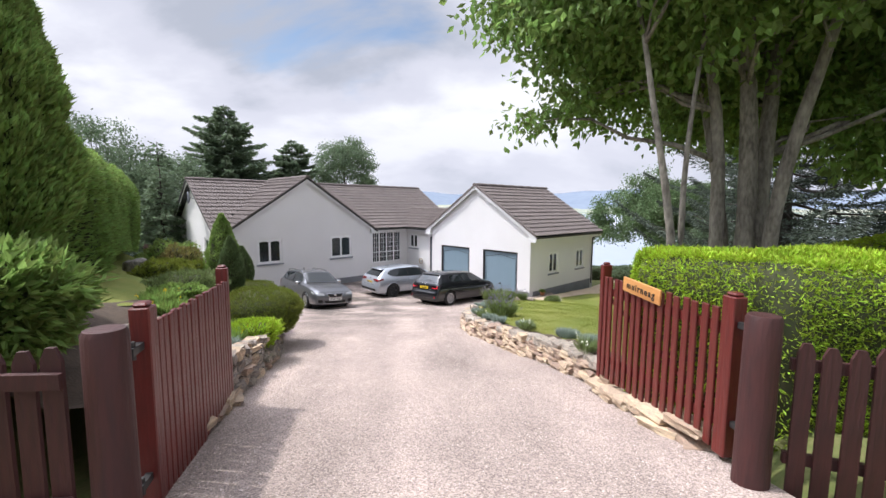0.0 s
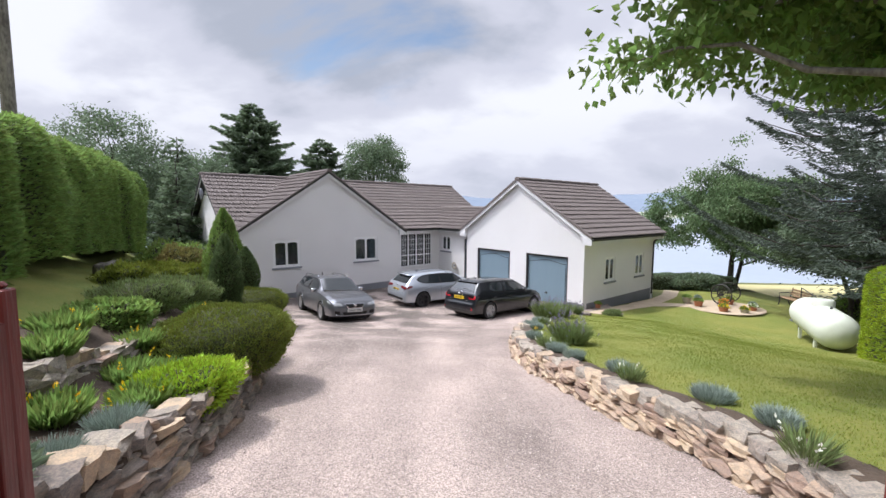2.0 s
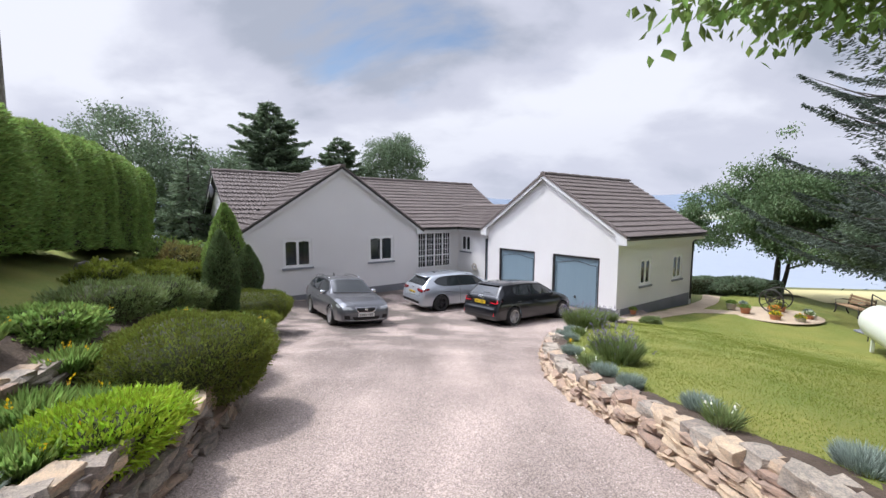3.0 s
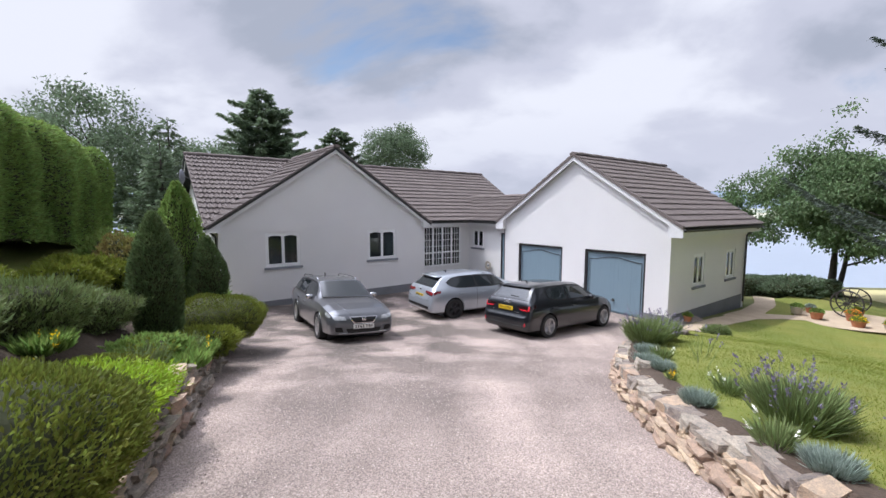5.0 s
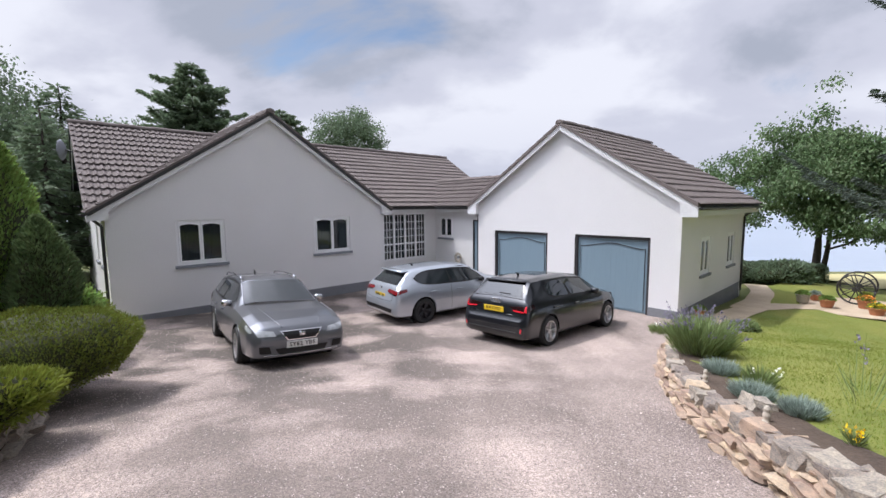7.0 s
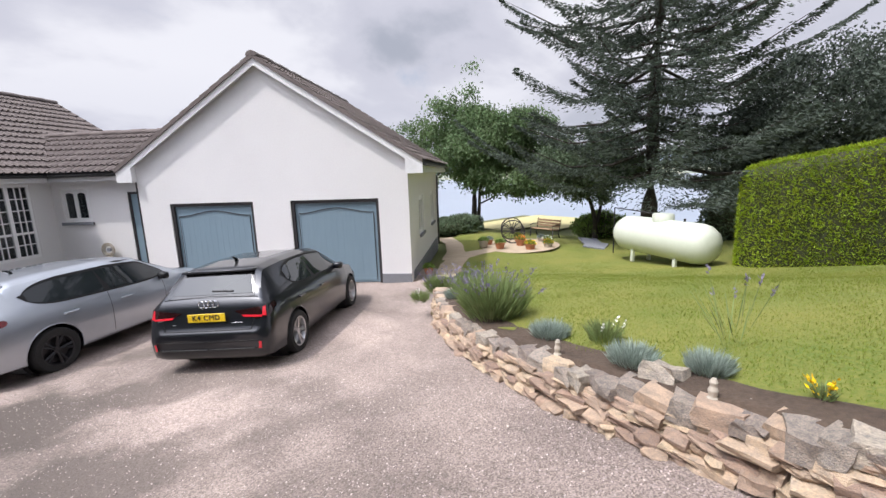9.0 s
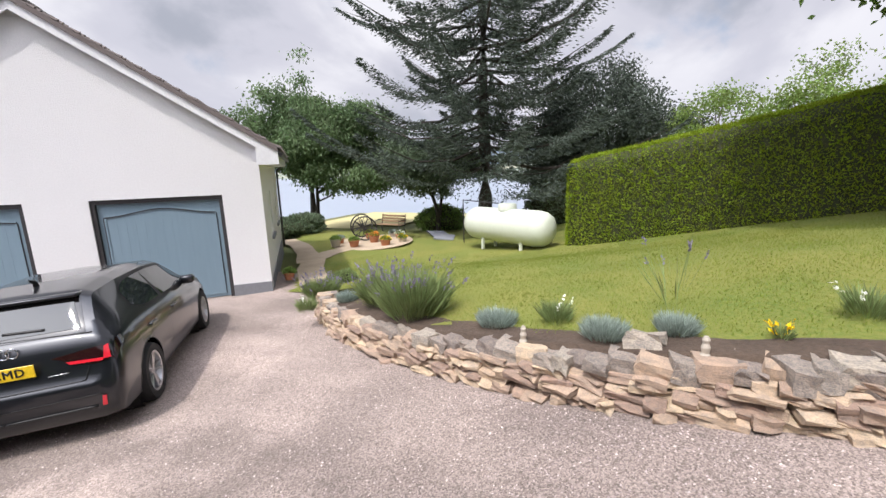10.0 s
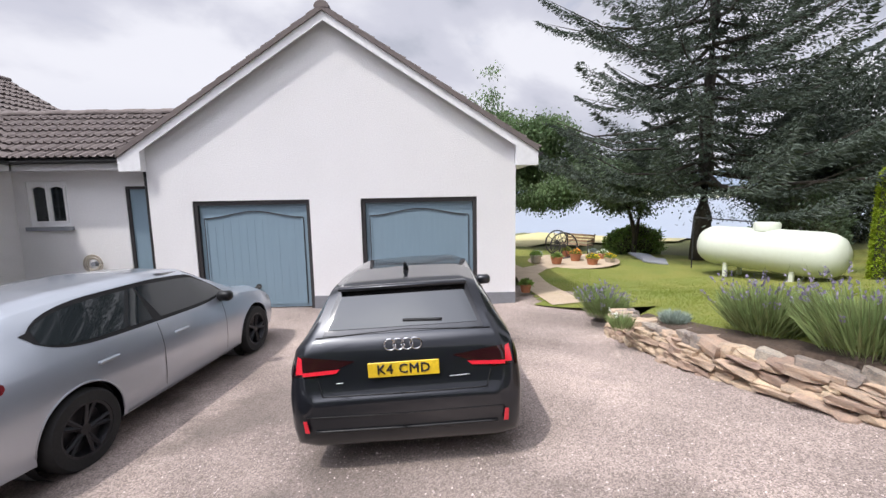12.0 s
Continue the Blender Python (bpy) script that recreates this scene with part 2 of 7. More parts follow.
M_STONE = mat("buff_field_stone", (0.56, 0.40, 0.28), 0.92, (0.30, 0.24, 0.195), fine=18, coarse=3.0, mixing=0.45, bump=0.8, bump_scale=22, per_object=0.30)
M_CAPSTONE = mat("grey_lichened_stone", (0.40, 0.33, 0.27), 0.95, (0.20, 0.18, 0.165), fine=16, coarse=4, mixing=0.5, bump=0.9, bump_scale=20, per_object=0.28)
M_BARK = mat("grey_bark", (0.27, 0.25, 0.215), 0.95, (0.09, 0.08, 0.068), fine=22, coarse=4, bump=1.0, bump_scale=18, stretch=(1, 1, 0.35))
M_BARKDARK = mat("dark_bark", (0.07, 0.058, 0.05), 0.95, (0.04, 0.034, 0.03), fine=22, coarse=4, bump=0.8)


def leaf_mat(name, base, alt, trans=0.35, vary=0.35, rough=0.55):
    base, alt = tuple(c * 1.55 for c in base), tuple(c * 1.55 for c in alt)
    return mat(name, base, rough, alt, fine=6, coarse=0.7, mixing=0.5, per_island=vary, trans=trans, spec=0.3)


L_SYC = leaf_mat("sycamore_leaves", (0.15, 0.22, 0.062), (0.10, 0.155, 0.045), 0.58)
L_CHERRY = leaf_mat("cherry_leaves", (0.12, 0.17, 0.078), (0.07, 0.11, 0.05), 0.4)
L_SPRUCE = leaf_mat("spruce_needles", (0.066, 0.084, 0.066), (0.036, 0.048, 0.036), 0.2)
L_DARK = leaf_mat("dark_conifer_foliage", (0.135, 0.175, 0.110), (0.09, 0.125, 0.076), 0.42)
L_GRASS = leaf_mat("grass_blades", (0.115, 0.155, 0.022), (0.16, 0.175, 0.035), 0.35, 0.2)
L_HEDGE = leaf_mat("golden_green_hedge_foliage", (0.25, 0.31, 0.022), (0.14, 0.195, 0.015), 0.4)
L_HEDGEDK = leaf_mat("green_conifer_hedge_foliage", (0.17, 0.24, 0.065), (0.11, 0.17, 0.046), 0.52)
L_LIME = leaf_mat("lime_juniper_foliage", (0.27, 0.36, 0.030), (0.16, 0.24, 0.02), 0.3)
L_HEBE = leaf_mat("olive_hebe_foliage", (0.130, 0.150, 0.026), (0.080, 0.100, 0.020), 0.35)
L_COL = leaf_mat("blue_green_column_conifer", (0.105, 0.145, 0.062), (0.065, 0.095, 0.042), 0.35)
L_GOLD = leaf_mat("yellow_green_shrub", (0.15, 0.175, 0.028), (0.10, 0.12, 0.02), 0.35, 0.2)
L_RUST = leaf_mat("rusty_shrub_leaves", (0.17, 0.13, 0.05), (0.12, 0.13, 0.04), 0.35)
L_GREY = leaf_mat("silver_foliage", (0.23, 0.27, 0.235), (0.14, 0.18, 0.15), 0.2)
L_LAV = leaf_mat("lavender_leaves", (0.15, 0.19, 0.075), (0.10, 0.13, 0.05), 0.2)
L_LAVFL = leaf_mat("lavender_flower_spikes", (0.17, 0.15, 0.22), (0.12, 0.11, 0.15), 0.2)
L_LIGHT = leaf_mat("light_wispy_leaves", (0.16, 0.22, 0.06), (0.11, 0.16, 0.04), 0.4)
M_CHIP = mat("loose_chipping", (0.58, 0.48, 0.45), 0.9, (0.36, 0.30, 0.29), fine=30, coarse=4, per_island=0.45)
L_FLOWER = leaf_mat("yellow_flowers", (0.75, 0.52, 0.02), (0.60, 0.38, 0.01), 0.2)
L_WHITEFL = leaf_mat("white_flowers", (0.75, 0.75, 0.70), (0.6, 0.6, 0.55), 0.2)
# solid filler whose dark colour stands in for shade deep among the leaves
L_CORE = mat("shaded_foliage_core", (0.040, 0.050, 0.022), 1.0, (0.060, 0.060, 0.030), fine=10, coarse=3)


# ---- mesh helpers ----
def link_bm(bm, name, material, parent=None, smooth=False, sharp=None):
    me = bpy.data.meshes.new(name)
    bm.normal_update()
    bm.to_mesh(me)
    bm.free()
    for m in (material if isinstance(material, (list, tuple)) else [material]):
        me.materials.append(m)
    if smooth:
        for p in me.polygons:
            p.use_smooth = True
        if sharp:
            me.set_sharp_from_angle(angle=radians(sharp))
    ob = new(name, me)
    if parent is not None:
        ob.parent = parent
    return ob


def part(name, bm, material, parent, label="", smooth=False, sharp=None):
    ob = link_bm(bm, name, material, parent, smooth, sharp)
    return tagged(ob, label) if label else ob


def thing(name, m, label, category, group="", kind=""):
    ob = new(name)
    ob.empty_display_size = 0.1
    ob.matrix_world = m
    return tagged(ob, label, category, group, kind)


def box(bm, x0, y0, z0, x1, y1, z1, m=None, bevel=0.0):
    r = bmesh.ops.create_cube(bm, size=1)
    vs = r["verts"]
    bmesh.ops.scale(bm, verts=vs, vec=(abs(x1 - x0), abs(y1 - y0), abs(z1 - z0)))
    bmesh.ops.translate(bm, verts=vs, vec=((x0 + x1) / 2, (y0 + y1) / 2, (z0 + z1) / 2))
    if bevel:
        es = list({e for v in vs for e in v.link_edges})
        rb = bmesh.ops.bevel(bm, geom=es, offset=bevel, segments=1, affect="EDGES", profile=0.5)
        vs = list({v for f in rb["faces"] for v in f.verts} | {v for v in vs if v.is_valid})
    if m is not None:
        bmesh.ops.transform(bm, matrix=m, verts=vs)
    return vs


def boxes(*rows, bevel=0.0):
    bm = bmesh.new()
    for r in rows:
        box(bm, *r, bevel=bevel)
    return bm


def tube(bm, p0, p1, r0, r1, seg=8, caps=True):
    p0, p1 = Vector(p0), Vector(p1)
    d = p1 - p0
    q = d.to_track_quat("Z", "Y").to_matrix().to_4x4()
    r = bmesh.ops.create_cone(bm, cap_ends=caps, segments=seg, radius1=r0, radius2=r1, depth=d.length)
    bmesh.ops.transform(bm, matrix=Matrix.Translation((p0 + p1) / 2) @ q, verts=r["verts"])
    return r["verts"]


def lathe(bm, profile, seg=20):
    """Turns a profile of (radius, height) round the z axis."""
    rings = []
    for r, z in profile:
        rings.append([bm.verts.new((r * math.cos(2 * math.pi * i / seg), r * math.sin(2 * math.pi * i / seg), z)) for i in range(seg)])
    for a, b in zip(rings, rings[1:]):
        for i in range(seg):
            bm.faces.new((a[i], a[(i + 1) % seg], b[(i + 1) % seg], b[i]))
    bm.faces.new(rings[0][::-1])
    bm.faces.new(rings[-1])
    return bm


def prism(bm, outline, y0, y1):
    """A polygon in x and z, drawn out from y0 to y1."""
    a = [bm.verts.new((x, y0, z)) for x, z in outline]
    b = [bm.verts.new((x, y1, z)) for x, z in outline]
    n = len(outline)
    bm.faces.new(a)
    bm.faces.new(b[::-1])
    for i in range(n):
        bm.faces.new((a[i], b[i], b[(i + 1) % n], a[(i + 1) % n]))
    return bm


def py_mesh(name, verts, faces, material, parent=None, smooth=False):
    me = bpy.data.meshes.new(name)
    me.from_pydata(verts.tolist() if hasattr(verts, "tolist") else verts, [], faces.tolist() if hasattr(faces, "tolist") else faces)
    me.materials.append(material)
    if smooth:
        me.shade_smooth()
    ob = new(name, me)
    if parent is not None:
        ob.parent = parent
    return ob


def sstep(a, b, x):
    t = min(1.0, max(0.0, (x - a) / (b - a)))
    return t * t * (3 - 2 * t)


# ---- the lie of the land ----
RIGHT_EDGE = [(2.3, -8), (2.25, 1.5), (2.15, 3.0), (1.95, 4.6), (1.72, 6.2), (1.12, 7.8), (0.62, 9.6), (0.47, 11.0), (0.58, 12.6), (0.82, 13.8), (1.2, 15.0), (1.75, 16.2), (2.35, 17.2), (3.0, 17.9)]
LEFT_EDGE = [(-1.9, -8), (-1.95, 1.5), (-2.05, 3.2), (-2.3, 4.6), (-2.58, 6.2), (-2.85, 7.2), (-3.35, 8.6), (-4.1, 10.2), (-4.75, 11.3), (-5.35, 12.4), (-5.9, 13.4), (-6.9, 14.4)]


def edge_x(edge, y):
    if y <= edge[0][1]:
        return edge[0][0]
    for (x0, y0), (x1, y1) in zip(edge, edge[1:]):
        if y <= y1:
            return x0 + (x1 - x0) * (y - y0) / (y1 - y0)
    return edge[-1][0]


def drive_z(x, y):
    if y < 15:
        z = -0.165 * max(y, -3)
    elif y < 22:
        z = -2.475 - 0.165 * ((y - 15) - (y - 15) ** 2 / 14)
    else:
        z = -3.0525
    return z + 0.16 * sstep(-5, -11, x) * sstep(14, 19, y)


def right_z(x, y):
    """Lawn and bed on the garage's side of the drive."""
    up = 0.33 * (1 - sstep(2.0, 9.0, x)) * (1 - sstep(16.5, 19.5, y)) - 0.14 * sstep(4, 10, x) - 0.33 * sstep(5, 11, x) * sstep(8, 15, y) * (1 - 0.7 * sstep(18, 22, y))
    down = 0.5 * sstep(12, 17, x) * sstep(14, 26, y)
    return drive_z(0, y) + up - down


def left_z(x, y):
    """Rockery and bank that rise away from the drive."""
    d = edge_x(LEFT_EDGE, min(y, 14.4)) - x
    up = 0.36 + 0.45 * sstep(0.9, 1.7, d) + 0.27 * max(0, d - 1.6)
    near = drive_z(0, y) + min(up, 2.6)
    flat = sstep(14.6, 18.5, y) * sstep(-3, -6, x)
    out = -(0.719 * (x - 4.31) + 0.695 * (y - 20.31)) - 11.05
    level = drive_z(x, y) + 0.7 * max(0.0, out - 0.8)
    return near * (1 - flat) + min(near, level) * flat


def fall(x, y):
    """How far the slope below the garden has dropped."""
    d = max(0.0, y - 30) + max(0.0, x - 24) * 0.8
    return -min(26.0, 0.17 * d + 0.0005 * d * d) if d > 0 else 0.0


def land_z(x, y):
    if x > edge_x(RIGHT_EDGE, min(y, 17.9)) and not (y > 17.9 and x < 4.2):
        z = right_z(x, y)
    elif x < edge_x(LEFT_EDGE, min(y, 14.4)) and y < 14.4 or x < -10.4:
        z = left_z(x, y)
    else:
        z = drive_z(x, y)
    return z


def H(u=0.0, v=0.0, z=0.0, turn=0.0):
    """The house's own axes: u along the garage front, v into the plot."""
    return pose(4.31, 20.31, 0, 0, 0, -46) @ pose(u, v, z, 0, 0, turn)


def grid_mesh(name, xs, ys, zf, material, keep=None):
    verts = [(x, y, zf(x, y)) for y in ys for x in xs]
    n = len(xs)
    faces = []
    for j in range(len(ys) - 1):
        for i in range(n - 1):
            if keep is None or keep((xs[i] + xs[i + 1]) / 2, (ys[j] + ys[j + 1]) / 2):
                faces.append((j * n + i, j * n + i + 1, (j + 1) * n + i + 1, (j + 1) * n + i))
    return py_mesh(name, verts, faces, material, smooth=True)


def spaced(*stretches):
    out = []
    for a, b, s in stretches:
        k = max(1, round((b - a) / s))
        out += [a + (b - a) * i / k for i in range(k)]
    return out + [stretches[-1][1]]


# one sheet of ground that runs to the horizon and dips under drive, lawn and water
def sheet_z(x, y):
    if -24 < x < 26 and -8 < y < 34:
        z = land_z(x, y)
        under = edge_x(LEFT_EDGE, y) - 1.6 < x < edge_x(RIGHT_EDGE, y) + 0.75
        yard = y > 12.5 and -15 < x < 5.2
        return (drive_z(x, y) - 0.35) if under or yard else z - (0.12 if x > 0 else 0.05)
    z = land_z(max(-24, min(26, x)), max(-8, min(34, y))) - 0.03
    return max(z + fall(x, y) + 0.02 * max(0, -8 - y), -30)


gx = spaced((-4500, -600, 400), (-600, -120, 60), (-120, -24, 8), (-24, 26, 0.5), (26, 120, 8), (120, 600, 60), (600, 4500, 400))
gy = spaced((-1500, -120, 150), (-120, -8, 8), (-8, 34, 0.5), (34, 120, 6), (120, 600, 60), (600, 4500, 400))
tagged(grid_mesh("ground", gx, gy, sheet_z, M_GROUND), "rough green ground falling away to the water", "ground", kind="structure")

# the drive: a sheet cut to its curved edges
dv, df = [], []
NU = 26
dys = spaced((-8, 26, 0.25))
for y in dys:
    xl = edge_x(LEFT_EDGE, y) - 0.12
    xr = edge_x(RIGHT_EDGE, y) + 0.12
    if y > 13.6:
        xl -= 8.0 * sstep(13.6, 16.0, y)
    if y > 17.6:
        xr += 2.6 * sstep(17.6, 19.6, y)
    for i in range(NU + 1):
        x = xl + (xr - xl) * i / NU
        dv.append((x, y, drive_z(x, y) + 0.012 * noise.noise((x * 0.6, y * 0.6, 0))))
for j in range(len(dys) - 1):
    for i in range(NU):
        a = j * (NU + 1) + i
        df.append((a, a + 1, a + NU + 2, a + NU + 1))
tagged(py_mesh("driveway", dv, df, M_DRIVE, smooth=True), "worn pinkish grey chipping driveway sloping down to the house", "driveway", kind="structure")


def lawn_keep(x, y):
    u, v = [c for c in (H().inverted() @ Vector((x, y, 0)))[:2]]
    if -8 < u < 0.55 and v > -0.35:
        return False
    return x > edge_x(RIGHT_EDGE, min(y, 17.9)) + 0.50 and not (y > 17.6 and x < 4.2)


tagged(grid_mesh("lawn", spaced((0, 17, 0.2)), spaced((4.6, 29, 0.2)), lambda x, y: right_z(x, y) + 0.03 + 0.012 * noise.noise((x * 1.3, y * 1.3, 0)), M_LAWN, lawn_keep),
       "mown green lawn with pale dry patches", "lawn", kind="structure")


def smooth_line(pts, step=0.2):
    """A finely spaced line through the points, rounded at its corners."""
    d = [0.0]
    for a, b in zip(pts, pts[1:]):
        d.append(d[-1] + math.hypot(b[0] - a[0], b[1] - a[1]))
    s = np.arange(0, d[-1] + 1e-6, step)
    x, y = np.interp(s, d, [p[0] for p in pts]), np.interp(s, d, [p[1] for p in pts])
    for k in range(3):
        x[1:-1] = (x[:-2] + 2 * x[1:-1] + x[2:]) / 4
        y[1:-1] = (y[:-2] + 2 * y[1:-1] + y[2:]) / 4
    return list(zip(x.tolist(), y.tolist()))


def side_band(name, pts, offs, zf, material, label, category):
    """Ground laid beside a line: offs are distances to its right-hand side."""
    v, f = [], []
    n = len(offs)
    for i, (x, y) in enumerate(pts):
        a, b = pts[max(0, i - 1)], pts[min(len(pts) - 1, i + 1)]
        d = Vector((b[0] - a[0], b[1] - a[1])).normalized()
        for o in offs:
            px, py = x + d.y * o, y - d.x * o
            v.append((px, py, zf(px, py, o)))
    flip = offs[-1] < offs[0]
    for i in range(len(pts) - 1):
        for k in range(n - 1):
            q = (i * n + k, i * n + k + 1, (i + 1) * n + k + 1, (i + 1) * n + k)
            f.append(q[::-1] if flip else q)
    return tagged(py_mesh(name, v, f, material, smooth=True), label, category, kind="structure")


R_LINE = smooth_line([p for p in RIGHT_EDGE if p[1] >= 1.5])
R_BED = [p for p in R_LINE if p[1] > 4.3]
L_LINE = smooth_line([p for p in LEFT_EDGE if p[1] >= 1.5])
L_BED = [p for p in L_LINE if p[1] > 2.9]
side_band("flower_bed", R_BED, [0.22, 0.26, 0.32, 0.4, 0.55, 0.7, 0.85], lambda x, y, o: (drive_z(x, y) - 0.1 if o < 0.24 else right_z(x, y) + 0.04 + 0.03 * noise.noise((x * 3, y * 3, 0)) - (0.10 if o > 0.8 else 0.05 if o > 0.6 else 0.0)), M_SOIL, "dark soil border behind the stone wall", "flower bed")
side_band("rockery_bed", L_BED, [-0.06, -0.12, -0.3, -0.6, -0.9, -1.2, -1.5, -1.8, -2.1, -2.4], lambda x, y, o: (drive_z(x, y) - 0.1 if o > -0.1 else left_z(x, y) + 0.04 + 0.07 * noise.noise((x * 2.2, y * 2.2, 1)) - (0.12 if o < -2.3 else 0.0)), M_SOIL, "dark soil rockery bed behind the stone wall", "rockery")
tagged(grid_mesh("bank_lawn", spaced((-20, -3, 0.25)), spaced((1, 21, 0.25)), lambda x, y: left_z(x, y) + 0.03 + 0.03 * noise.noise((x, y, 4)), M_LAWN,
                 lambda x, y: x < edge_x(LEFT_EDGE, min(y, 14.4)) - 2.0 - 1.2 * sstep(9, 13, y) and x > -6.6 - 0.66 * y), "sloping grass bank below the tall hedge", "lawn", kind="structure")

# path and patio by the garage
PATH = [(4.5, 19.2), (5.45, 20.2), (6.4, 21.15), (7.6, 22.1), (8.8, 22.5), (9.7, 22.5)]


def ribbon(name, pts, half, lift, material, label, category):
    v, f = [], []
    fine_pts = []
    for (x0, y0), (x1, y1) in zip(pts, pts[1:]):
        fine_pts += [(x0 + (x1 - x0) * k / 6, y0 + (y1 - y0) * k / 6) for k in range(6)]
    fine_pts.append(pts[-1])
    for i, (x, y) in enumerate(fine_pts):
        a, b = fine_pts[max(0, i - 1)], fine_pts[min(len(fine_pts) - 1, i + 1)]
        d = Vector((b[0] - a[0], b[1] - a[1])).normalized()
        for k in range(5):
            s = (k / 2 - 1) * half * (1 + 0.1 * noise.noise((x, y, k)))
            px, py = x - d.y * s, y + d.x * s
            v.append((px, py, right_z(px, py) + lift))
    for i in range(len(fine_pts) - 1):
        for k in range(4):
            f.append((i * 5 + k + 1, i * 5 + k, i * 5 + k + 5, i * 5 + k + 6))
    return tagged(py_mesh(name, v, f, material), label, category, kind="structure")


ribbon("garden_path", PATH, 0.34, 0.05, M_SAND, "buff gravel garden path across the lawn", "path")
ribbon("garden_path", [(7.0, 21.75), (8.4, 23.1), (9.8, 24.8), (10.6, 26.3)], 0.35, 0.045, M_SAND, "buff gravel garden path beside the garage", "path")
bm = bmesh.new()
lathe(bm, [(0.02, 0.0), (1.55, 0.0), (1.6, 0.03), (1.5, 0.06), (0.02, 0.06)], 40)
patio = link_bm(bm, "patio", M_SAND)
patio.matrix_world = pose(11.1, 22.4, right_z(11.1, 22.4) + 0.02, -1.2, -1.0, 0)
tagged(patio, "round buff gravel patio set in the lawn", "patio", kind="structure")

# firth, fields and hills
water = py_mesh("water", [(-4500, 120, -25), (4500, 120, -25), (4500, 4600, -25), (-4500, 4600, -25), (40, -1500, -25), (4500, -1500, -25), (4500, 120, -25.0), (40, 120, -25.0)], [(0, 1, 2, 3), (4, 5, 6, 7)], M_WATER)
tagged(water, "pale grey water of the firth below the garden", "water", kind="structure")
fld = grid_mesh("field", spaced((15, 52, 2)), spaced((20, 48, 2)), lambda x, y: sheet_z(x, y) + 0.12, M_FIELD, lambda x, y: x + y > 47 and x + y < 58)
tagged(fld, "strip of pale ripe field beyond the garden", "field", kind="structure")


def hill_ring(name, radius, heights, base, depth, material, label):
    v, f = [], []
    n = 220
    for i in range(n + 1):
        a = -0.6 + 3.6 * i / n
        h = heights(a)
        x, y = math.cos(a), math.sin(a)
        v += [(radius * x, radius * y, base), ((radius + depth * 0.5) * x, (radius + depth * 0.5) * y, base + h * 0.55), ((radius + depth) * x, (radius + depth) * y, base + h)]
    for i in range(n):
        for k in range(2):
            f.append((i * 3 + k, i * 3 + k + 3, i * 3 + k + 4, i * 3 + k + 1))
    return tagged(py_mesh(name, v, f, material, smooth=True), label, "hills", kind="structure")


hill_ring("backdrop", 3100, lambda a: 150 + 70 * noise.noise((a * 3.1, 0, 0)) + 18 * noise.noise((a * 14, 2, 0)), -26, 900, M_HILL, "far hills across the water, tinted blue for haze")
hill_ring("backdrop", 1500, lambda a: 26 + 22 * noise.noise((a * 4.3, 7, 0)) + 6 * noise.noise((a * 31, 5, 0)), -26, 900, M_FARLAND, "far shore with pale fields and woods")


# ---- house ----
house = thing("house", H(), "single-storey white roughcast house with brown tiled gabled roofs", "house")
GRND = -3.6


def wall_cells(bm, x0, x1, z0, z1, y0, y1, holes, apex=None):
    """A wall in x and z between y0 and y1 as one closed skin, with openings (x0, z0, x1, z1) left through it."""
    xs = sorted({x0, x1, *[h[0] for h in holes], *[h[2] for h in holes]})
    zs = sorted({z0, z1, *[h[1] for h in holes if h[1] > z0], *[h[3] for h in holes]})
    known = {}

    def vert(x, y, z):
        if (x, y, z) not in known:
            known[(x, y, z)] = bm.verts.new((x, y, z))
        return known[(x, y, z)]

    def solid(i, k):
        if not (0 <= i < len(xs) - 1 and 0 <= k < len(zs) - 1):
            return False
        mx, mz = (xs[i] + xs[i + 1]) / 2, (zs[k] + zs[k + 1]) / 2
        return not any(h[0] < mx < h[2] and h[1] < mz < h[3] for h in holes)
    for i in range(len(xs) - 1):
        for k in range(len(zs) - 1):
            if not solid(i, k):
                continue
            a, b, c, d = xs[i], xs[i + 1], zs[k], zs[k + 1]
            bm.faces.new([vert(a, y0, c), vert(b, y0, c), vert(b, y0, d), vert(a, y0, d)])
            bm.faces.new([vert(a, y1, d), vert(b, y1, d), vert(b, y1, c), vert(a, y1, c)])
            if not solid(i - 1, k):
                bm.faces.new([vert(a, y0, d), vert(a, y1, d), vert(a, y1, c), vert(a, y0, c)])
            if not solid(i + 1, k):
                bm.faces.new([vert(b, y0, c), vert(b, y1, c), vert(b, y1, d), vert(b, y0, d)])
            if not solid(i, k - 1):
                bm.faces.new([vert(a, y0, c), vert(a, y1, c), vert(b, y1, c), vert(b, y0, c)])
            if not solid(i, k + 1) and not (apex and k == len(zs) - 2):
                bm.faces.new([vert(b, y0, d), vert(b, y1, d), vert(a, y1, d), vert(a, y0, d)])
    if apex:
        ax, az = apex
        bm.faces.new([vert(x, y0, z1) for x in xs] + [vert(ax, y0, az)])
        bm.faces.new([vert(ax, y1, az)] + [vert(x, y1, z1) for x in reversed(xs)])
        bm.faces.new([vert(x1, y0, z1), vert(x1, y1, z1), vert(ax, y1, az), vert(ax, y0, az)])
        bm.faces.new([vert(ax, y0, az), vert(ax, y1, az), vert(x0, y1, z1), vert(x0, y0, z1)])


